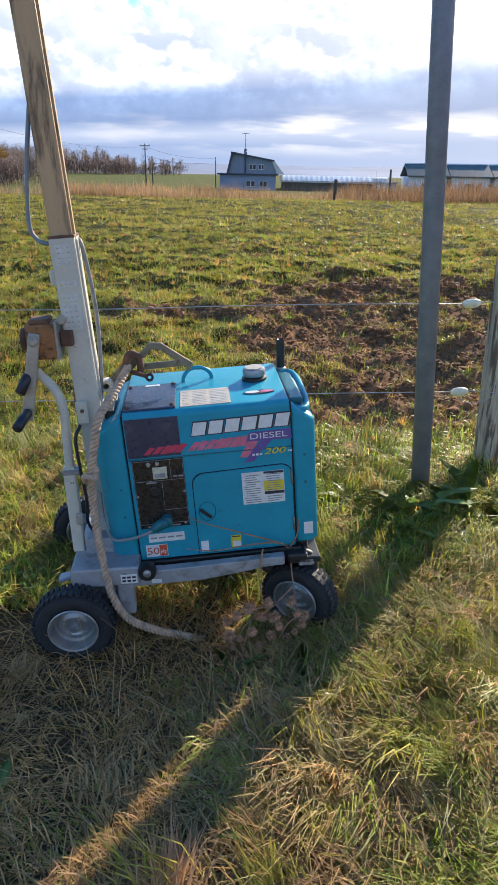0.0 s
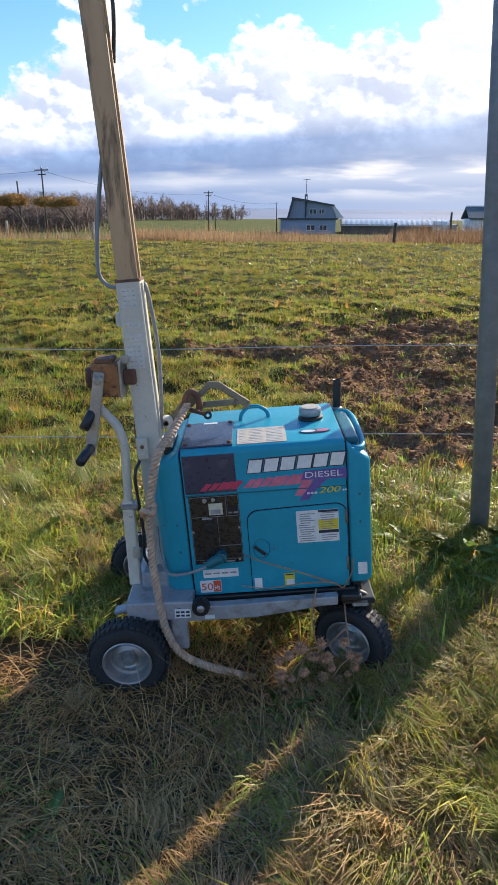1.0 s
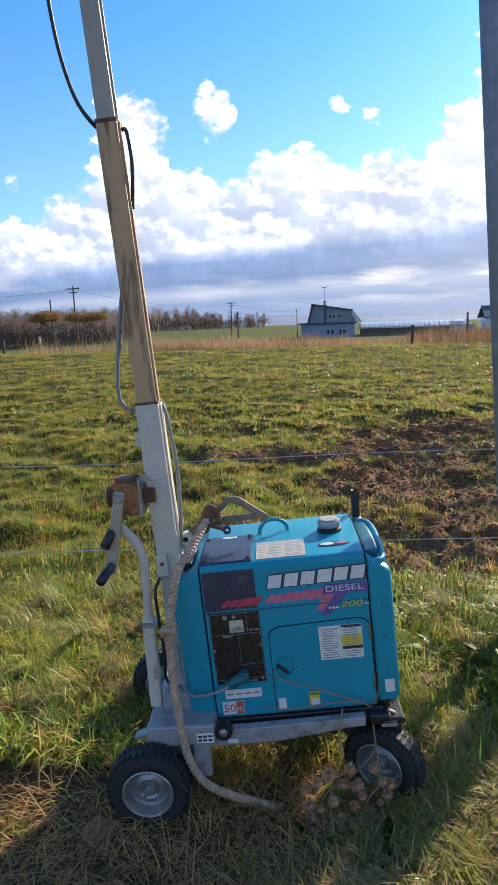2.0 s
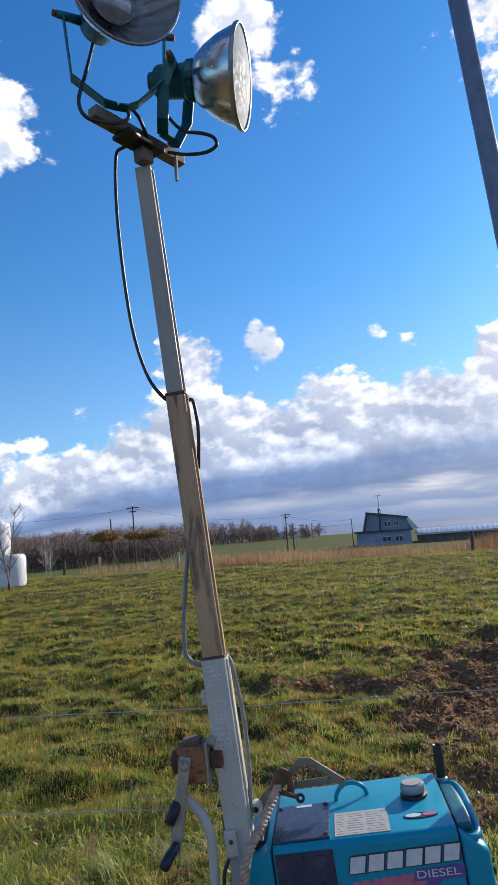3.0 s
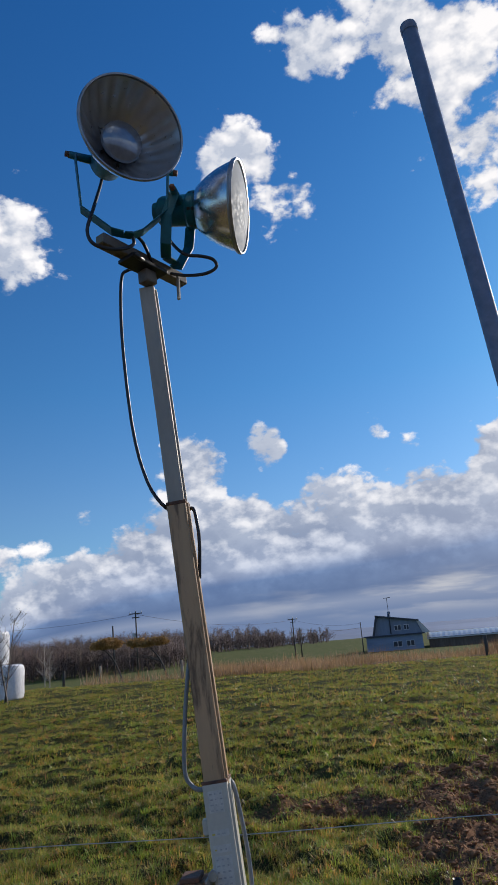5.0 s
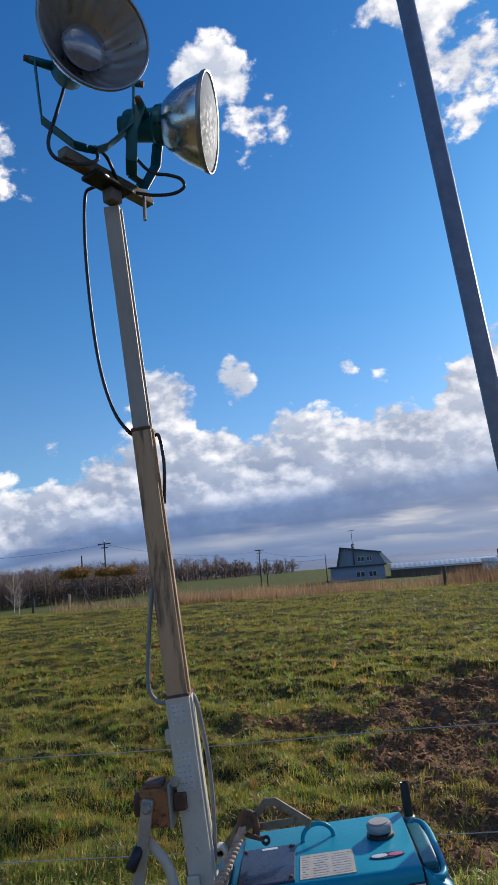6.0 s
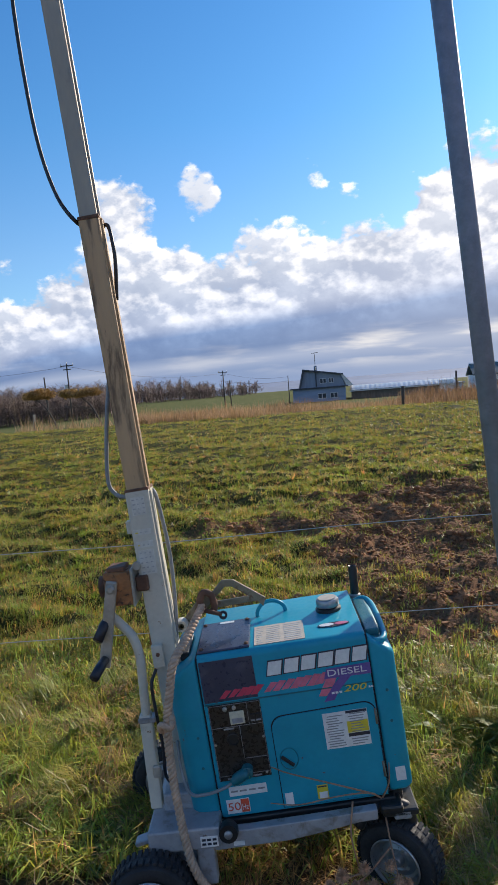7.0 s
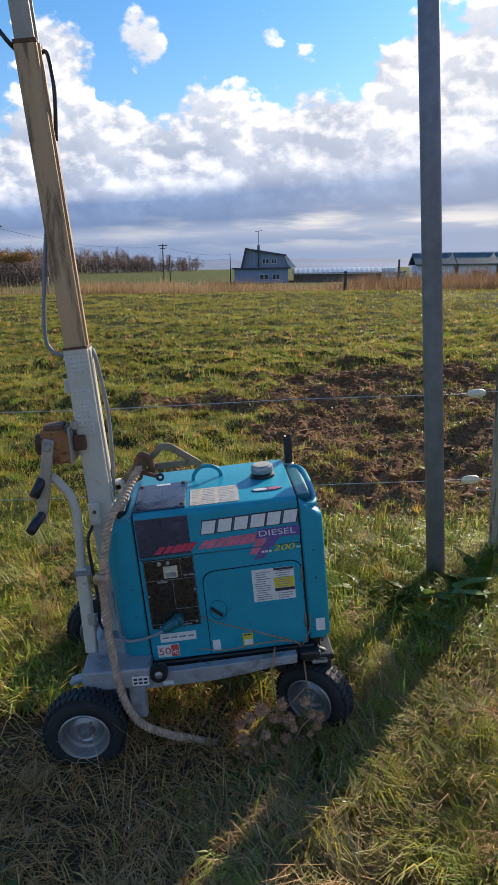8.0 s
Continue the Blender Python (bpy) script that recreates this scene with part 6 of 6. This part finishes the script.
def field_grass():
    """Grazed pasture: short tufts that thin out over bare soil, coarser with distance."""
    rng = np.random.default_rng(24)
    for name, y0, y1, n, l0, l1, w0, w1, seg in (("pasture_grass", 3.6, 8.0, 380000, 0.024, 0.062, 0.003, 0.0065, 2), ("pasture_grass", 8.0, 15.0, 330000, 0.03, 0.075, 0.006, 0.012, 1), ("pasture_grass", 15.0, 29.5, 280000, 0.035, 0.095, 0.011, 0.026, 1)):
        x, y = near_ground(rng, n, y0, y1, -1.32, 1.02)
        tuft = 0.5 * fbm(x, y, 2.1, 3, 80) + 0.5 * fbm(x, y, 5.5, 2, 83)
        wide = fbm(x, y, 0.5, 3, 81)
        keep = (rng.random(n) < np.clip(0.50 + 2.6 * (tuft - 0.47), 0.22, 1)) & (rng.random(n) > 0.95 * bare(x, y) * np.clip(1.35 - tuft, 0, 1))
        x, y, tuft, wide = x[keep], y[keep], tuft[keep], wide[keep]
        m = len(x)
        ln = rng.uniform(l0, l1, m) * (0.35 + 1.4 * tuft)
        heading = fbm(x, y, 3.0, 2, 82) * 12 + rng.normal(0, 1.2, m)
        tint = grass_tints(rng, m, 0.33, 0.88) * np.array([[1.0, 0.96, 0.92]]) * (0.8 + 0.5 * wide)[:, None]
        blade_mesh(name, x, y, height(x, y), ln, rng.uniform(w0, w1, m), heading, np.abs(rng.normal(0.9, 0.45, m)), M_GRASS, tint, "short tufted pasture grass over dark soil", "grass", rng, seg, 0.6)


def clods():
    """Crumbs and lumps of trodden earth on the bare patches."""
    rng = np.random.default_rng(30)
    n = 60000
    x, y = near_ground(rng, n, 3.5, 13.0, -0.9, 1.0)
    keep = rng.random(n) < bare(x, y) * (0.3 + fbm(x, y, 2.5, 3, 90))
    x, y = x[keep], y[keep]
    m = len(x)
    bm = bmesh.new()
    bmesh.ops.create_icosphere(bm, subdivisions=1, radius=1)
    base = np.array([v.co[:] for v in bm.verts])
    tri = np.array([[v.index for v in f.verts] for f in bm.faces])
    bm.free()
    size = rng.uniform(0.005, 0.016, m) * (1 + 1.4 * rng.random(m) ** 6) * np.clip(y / 6, 0.9, 1.8)
    v = base[None] * (1 + rng.normal(0, 0.24, (m, len(base), 1))) * size[:, None, None] * np.array([1.15, 1.0, 0.7])
    v = v + np.stack([x, y, height(x, y) + size * 0.15], 1)[:, None, :]
    t = (np.arange(m) * len(base))[:, None, None] + tri[None]
    ob = mesh_from_arrays("soil_clods", v.reshape(-1, 3), t.reshape(-1, 3), M_CLOD)
    ob.data.polygons.foreach_set("use_smooth", np.zeros(len(ob.data.polygons), dtype=bool))
    tagged(ob, "crumbled brown clods of hoof-trodden earth", "soil", kind="stuff")


def combed_tufts():
    """Clumps of longer grass, each bent over its own way."""
    rng = np.random.default_rng(26)
    k = 1500
    cx, cy = near_ground(rng, k, 0.45, 3.3, -1.2, 1.15)
    right = step(cx + 0.25 * (cy - 1.2), -0.2, 0.5)
    shade = 1 - step(cx + 0.55 * (1.6 - cy), -0.25, 0.25)
    keep = rng.random(k) < (0.34 + 0.66 * np.maximum(right, step(cy, 2.0, 2.4))) * (1 - 0.7 * shade * (1 - step(cy, 1.9, 2.2)))
    cx, cy, right = cx[keep], cy[keep], right[keep]
    k = len(cx)
    per = rng.integers(45, 110, k)
    idx = np.repeat(np.arange(k), per)
    n = len(idx)
    size = rng.uniform(0.02, 0.055, k)
    x, y = cx[idx] + rng.normal(0, 1, n) * size[idx], cy[idx] + rng.normal(0, 1, n) * size[idx]
    way = 3.5 + rng.normal(0, 1.5, k)
    heading = way[idx] + rng.normal(0, 0.35, n)
    lean = np.clip(rng.normal(0.95, 0.22, k)[idx] + rng.normal(0, 0.15, n), 0.2, 1.4)
    flat = (shade[keep] * (1 - step(cy, 1.9, 2.2)))[idx]
    lean = np.minimum(lean + 0.45 * flat, 1.5)
    ln = rng.uniform(0.07, 0.17, k)[idx] * rng.uniform(0.6, 1.2, n) * (1 - 0.4 * flat)
    dry = (rng.random(k) < 0.66 - 0.20 * right - 0.26 * step(cy, 1.9, 2.3))[idx]
    hue = rng.uniform(0.75, 1.3, (k, 1)) * np.stack([rng.uniform(0.8, 1.25, k), np.ones(k), rng.uniform(0.7, 1.1, k)], 1)
    tint = hue[idx] * rng.uniform(0.75, 1.25, (n, 1))
    z = height(x, y) + 0.004
    w = rng.uniform(0.0024, 0.0052, n)
    for flag, name, mat, label in ((False, "grass_tufts", M_GRASS, "combed-over tufts of yellow-green grass"), (True, "dry_tufts", M_STRAW, "combed-over tufts of bleached grass")):
        s = dry == flag
        blade_mesh(name, x[s], y[s], z[s], ln[s], w[s], heading[s], lean[s], mat, tint[s], label, "grass", rng, 2, 0.5)


def draped_grass():
    """Sheaves of long broad grass laid over by the wind, on the sunny side of the trolley and along the fence."""
    rng = np.random.default_rng(41)
    k = 950
    cx, cy = near_ground(rng, k, 0.7, 3.3, -1.2, 1.15)
    sunny = step(cx + 0.55 * (1.6 - cy), 0.0, 0.3)
    keep = rng.random(k) < np.maximum(0.75 * sunny, 0.8 * step(cy, 2.05, 2.35))
    cx, cy = cx[keep], cy[keep]
    k = len(cx)
    idx = np.repeat(np.arange(k), rng.integers(16, 44, k))
    n = len(idx)
    size = rng.uniform(0.015, 0.05, k)[idx]
    x, y = cx[idx] + rng.normal(0, 1, n) * size, cy[idx] + rng.normal(0, 1, n) * size
    way = (3.9 + 2.6 * (fbm(cx, cy, 1.1, 2, 77) - 0.5) * 2 + rng.normal(0, 0.7, k))[idx]
    heading = way + rng.normal(0, 0.28, n)
    lean = np.clip(rng.normal(0.95, 0.2, k)[idx] + rng.normal(0, 0.15, n), 0.3, 1.4)
    ln = rng.uniform(0.12, 0.24, k)[idx] * rng.uniform(0.6, 1.15, n)
    dry = (rng.random(k) < 0.46 - 0.24 * step(cy, 1.8, 2.3))[idx]
    hue = rng.uniform(0.5, 1.25, (k, 1)) * np.stack([rng.uniform(0.9, 1.3, k), np.ones(k), rng.uniform(0.7, 1.1, k)], 1)
    tint = hue[idx] * rng.uniform(0.6, 1.4, (n, 1))
    z = height(x, y) + 0.006
    w = rng.uniform(0.0028, 0.0056, n)
    for flag, name, mat, label in ((False, "draped_grass", M_GRASS, "long broad grass laid over in sheaves"), (True, "draped_dry_grass", M_STRAW, "long bleached grass laid over in sheaves")):
        s = dry == flag
        blade_mesh(name, x[s], y[s], z[s], ln[s], w[s] * (0.7 if flag else 1.0), heading[s], lean[s], mat, tint[s], label, "grass", rng, 2, 0.7)


def long_straws():
    """Loose long stems lying about the trolley and the fence."""
    rng = np.random.default_rng(28)
    n = 1500
    x, y = near_ground(rng, n, 0.6, 3.4, -1.25, 1.1)
    keep = (fbm(x, y, 1.1, 2, 75) > 0.46) | ((x < -0.55) & (y < 1.8))
    x, y = x[keep], y[keep]
    m = len(x)
    tint = rng.uniform(0.7, 1.5, (m, 1)) * np.array([[1.0, 0.97, 0.9]])
    blade_mesh("long_straw", x, y, height(x, y) + rng.uniform(0.01, 0.05, m), rng.uniform(0.14, 0.36, m), rng.uniform(0.0016, 0.003, m), rng.uniform(0, 6.28, m), np.clip(rng.normal(1.25, 0.2, m), 0.5, 1.5), M_STRAW, tint, "loose long bleached grass stems", "grass", rng, 2, 0.15)


def pasture_tufts():
    """Separate clumps of regrown grass over the field, each spreading from its own root."""
    rng = np.random.default_rng(33)
    k = 15000
    cy = 3.7 + 12.0 * rng.random(k) ** 1.25
    cx = rng.uniform(-1.4, 1.15, k) * seen_width(cy)
    keep = (rng.random(k) > 0.9 * bare(cx, cy)) & (rng.random(k) < 0.25 + 1.2 * fbm(cx, cy, 1.2, 2, 86))
    cx, cy = cx[keep], cy[keep]
    k = len(cx)
    per = rng.integers(14, 36, k)
    idx = np.repeat(np.arange(k), per)
    n = len(idx)
    size = rng.uniform(0.015, 0.05, k)
    a, r = rng.uniform(0, 2 * math.pi, n), np.sqrt(rng.random(n))
    x, y = cx[idx] + np.cos(a) * r * size[idx], cy[idx] + np.sin(a) * r * size[idx]
    heading = a + rng.normal(0, 0.7, n) + 0.4
    lean = np.clip(0.25 + 0.75 * r + rng.normal(0, 0.2, n), 0.05, 1.4)
    ln = rng.uniform(0.04, 0.10, k)[idx] * rng.uniform(0.6, 1.2, n)
    hue = grass_tints(rng, k, 0.28, 0.98) * np.array([[0.98, 0.97, 0.95]])
    blade_mesh("pasture_tufts", x, y, height(x, y), ln, rng.uniform(0.0035, 0.007, n) * np.clip(y / 6, 0.9, 1.8), heading, lean, M_GRASS, hue[idx] * rng.uniform(0.8, 1.2, (n, 1)), "clumps of regrown pasture grass", "grass", rng, 1, 0.6)


def outlying_grass():
    """The same verge and pasture going on to both sides and behind, coarser with distance."""
    rng = np.random.default_rng(35)
    for name, n, x0, y0, y1, l0, l1, w0, w1, mat, label in (
            ("outlying_verge_grass", 80000, 8.0, 1.9, 3.9, 0.06, 0.17, 0.005, 0.009, M_GRASS, "uncut verge grass along the fence line"),
            ("outlying_dry_grass", 130000, 8.0, -5.0, 2.6, 0.06, 0.15, 0.0045, 0.008, M_STRAW, "flattened dead grass along the verge"),
            ("outlying_turf", 80000, 8.0, -5.0, 2.6, 0.05, 0.13, 0.0045, 0.008, M_GRASS, "patchy green grass along the verge"),
            ("outlying_pasture", 150000, 22.0, 3.6, 29.0, 0.05, 0.11, 0.012, 0.024, M_GRASS, "short pasture grass to the sides")):
        v = rng.random(n)
        y = y0 + (y1 - y0) * (np.sqrt(v) if y0 < 0 else v)
        side = np.where(rng.random(n) < 0.5, -1.0, 1.0)
        inner = np.where(y > 0.2, np.where(side > 0, 1.05, 1.2) * np.maximum(seen_width(y), 0.4), 0.0)
        x = side * (inner + (x0 - inner) * rng.random(n) ** 1.7)
        d = fbm(x, y, 1.6, 3, 88)
        out = np.maximum(np.abs(x) - inner, np.where(y < 0.2, 0.2 - y, 0.0))
        keep = (rng.random(n) < 0.25 + 1.1 * d) & (rng.random(n) > 0.9 * bare(x, y)) & (np.abs(x) >= inner)
        x, y, d, out = x[keep], y[keep], d[keep], out[keep]
        m = len(x)
        coarse = 1 + np.minimum(out, 4.0) * (0.55 if y0 < 3 else 0.12)
        tint = grass_tints(rng, m, 0.32, 1.0) if mat is M_GRASS else rng.uniform(0.6, 1.4, (m, 1)) * np.ones((1, 3))
        blade_mesh(name, x, y, height(x, y) + 0.004, rng.uniform(l0, l1, m) * (0.5 + d), rng.uniform(w0, w1, m) * coarse, rng.uniform(0, 6.28, m), np.abs(rng.normal(0.95, 0.3, m)), mat, tint, label, "grass", rng, 1, 0.6)


verge_grass()
trodden_grass()
combed_tufts()
draped_grass()
long_straws()
field_grass()
pasture_tufts()
outlying_grass()
clods()


def leaf_mesh(name, length, width, arch, wave):
    """A long dock-like leaf: midrib fold, wavy margin, arching over."""
    bm = bmesh.new()
    rows = []
    n = 9
    for k in range(n + 1):
        t = k / n
        w = width * (math.sin(math.pi * min(t * 0.92 + 0.08, 1)) ** 0.7) * 0.5 + 0.0012
        y = length * math.sin(arch * t) / arch
        z = length * (1 - math.cos(arch * t)) / arch
        rip = wave * math.sin(t * 17)
        rows.append([bm.verts.new((-w, y, -z + w * 0.35 + rip)), bm.verts.new((0, y, -z)), bm.verts.new((w, y, -z + w * 0.35 - rip))])
    for a, b in zip(rows, rows[1:]):
        for c in range(2):
            bm.faces.new((a[c], a[c + 1], b[c + 1], b[c]))
    r = bmesh.ops.solidify(bm, geom=list(bm.faces), thickness=0.0012)
    me = bpy.data.meshes.new(name)
    smooth(bm, 60)
    bm.to_mesh(me)
    bm.free()
    me.materials.append(M_LEAF)
    return me


LEAVES = [leaf_mesh("leaf", 0.20, 0.052, 1.0, 0.004), leaf_mesh("leaf", 0.15, 0.045, 1.3, 0.003), leaf_mesh("leaf", 0.24, 0.046, 0.8, 0.005)]


def dock_weed(x, y, count, size, seed):
    rng = random.Random(seed)
    p = thing("dock_weed", "broad-leaved green dock weed in the grass", "weed", pose(x, y, float(height(x, y))), "broad-leaved weeds")
    for k in range(count):
        ob = new("leaf", LEAVES[rng.randrange(3)])
        ob.parent = p
        s = size * rng.uniform(0.7, 1.15)
        ob.matrix_basis = pose(rng.uniform(-0.01, 0.01), rng.uniform(-0.01, 0.01), 0.0, rng.uniform(22, 62), 0, k * 137.5 + rng.uniform(-20, 20)) @ Matrix.Diagonal((s, s, s, 1))


for i, (x, y, c, s) in enumerate(((0.70, 2.66, 9, 1.0), (0.86, 2.58, 11, 1.15), (0.98, 2.72, 10, 1.1), (0.62, 2.50, 7, 0.8), (1.04, 2.50, 9, 1.0), (0.44, 2.74, 6, 0.7), (0.14, 1.56, 5, 0.7), (0.05, 1.10, 7, 0.75), (-0.95, 2.55, 7, 0.8), (-0.88, 2.95, 8, 0.85), (-1.15, 2.75, 6, 0.8), (0.80, 2.80, 8, 0.8), (-0.06, 1.66, 4, 0.55), (-0.62, 1.22, 4, 0.6))):
    dock_weed(x, y, c + 3 if y > 2.4 else c, s * 1.12 if y > 2.4 else s, 100 + i)


def withered_weed():
    """A dead burdock stalk leaning across the wheel, with burrs."""
    rng = random.Random(6)
    w = thing("withered_weed", "dead brown weed stalk with fluffy burr heads", "weed")
    stalks = [
        [(0.105, 1.90, 0.30), (0.118, 1.84, 0.20), (0.135, 1.80, 0.11), (0.15, 1.79, 0.03)],
        [(0.105, 1.90, 0.30), (0.065, 1.87, 0.335), (-0.02, 1.855, 0.335), (-0.13, 1.85, 0.315), (-0.21, 1.85, 0.32)],
        [(0.085, 1.88, 0.325), (-0.03, 1.85, 0.375), (-0.15, 1.845, 0.41), (-0.2, 1.845, 0.43)],
        [(0.118, 1.84, 0.20), (0.05, 1.79, 0.155), (-0.02, 1.765, 0.12), (-0.055, 1.75, 0.06)],
        [(0.06, 1.795, 0.16), (0.01, 1.77, 0.165), (-0.05, 1.755, 0.15)],
        [(-0.01, 1.77, 0.125), (-0.03, 1.745, 0.06), (-0.045, 1.735, 0.0)],
        [(0.105, 1.90, 0.30), (0.125, 1.88, 0.36), (0.128, 1.875, 0.42)],
        [(0.02, 1.84, 0.33), (0.01, 1.81, 0.26), (0.02, 1.80, 0.19), (0.035, 1.80, 0.14)],
        [(0.13, 1.80, 0.12), (0.10, 1.78, 0.10), (0.075, 1.77, 0.055)],
    ]
    for s in stalks:
        pts = spline(s, 5)
        part("stalk", tube(pts, [0.0028 - 0.0014 * k / len(pts) for k in range(len(pts))], 6), M_STALK, w)
    spots = [(-0.055, 1.75, 0.15), (-0.02, 1.765, 0.165), (0.015, 1.77, 0.135), (-0.045, 1.74, 0.075), (-0.065, 1.745, 0.04), (0.04, 1.785, 0.175), (0.075, 1.77, 0.10), (0.13, 1.79, 0.135), (0.145, 1.79, 0.095), (0.03, 1.80, 0.115), (-0.085, 1.755, 0.125), (0.11, 1.80, 0.17), (-0.03, 1.735, 0.02), (0.155, 1.80, 0.12), (-0.01, 1.74, 0.10), (0.05, 1.77, 0.065), (0.10, 1.775, 0.055), (0.015, 1.745, 0.045), (-0.075, 1.74, 0.085), (0.125, 1.785, 0.07), (0.06, 1.775, 0.13)]
    for x, y, z in spots:
        r = rng.uniform(0.015, 0.025)
        gen = np.random.default_rng(int(abs(x) * 1e4 + z * 1e5))
        n = 420
        dirs = gen.normal(0, 1, (n, 3))
        dirs /= np.linalg.norm(dirs, axis=1)[:, None]
        side = np.cross(dirs, gen.normal(0, 1, (n, 3)))
        side /= np.linalg.norm(side, axis=1)[:, None]
        tipl = gen.uniform(0.35, 1.0, (n, 1)) ** 0.7 * r * gen.uniform(0.8, 1.2)
        v = np.stack([dirs * r * 0.15 - side * 0.0018, dirs * r * 0.15 + side * 0.0018, dirs * tipl], 1).reshape(-1, 3)
        head = mesh_from_arrays("seed_head", v, np.arange(3 * n).reshape(-1, 3), M_BURR)
        head.location = (x, y, z)
        head.parent = w
        core = bmesh.new()
        bmesh.ops.create_icosphere(core, subdivisions=2, radius=r * 0.38)
        for vert in core.verts:
            vert.co *= 1 + 0.35 * noise.noise(vert.co * 220 + Vector((x, y, z)) * 50)
        part("seed_core", core, M_BURR, head)


M_STALK = material("dead_stalk", (0.32, 0.18, 0.11), 0.8, vary=0.25, scale=20, fine=80, bump=0.2)
M_BURR = material("fluffy_burr", (0.64, 0.38, 0.24), 0.85, vary=0.35, scale=60, bump=0, through_light=0.15)
withered_weed()
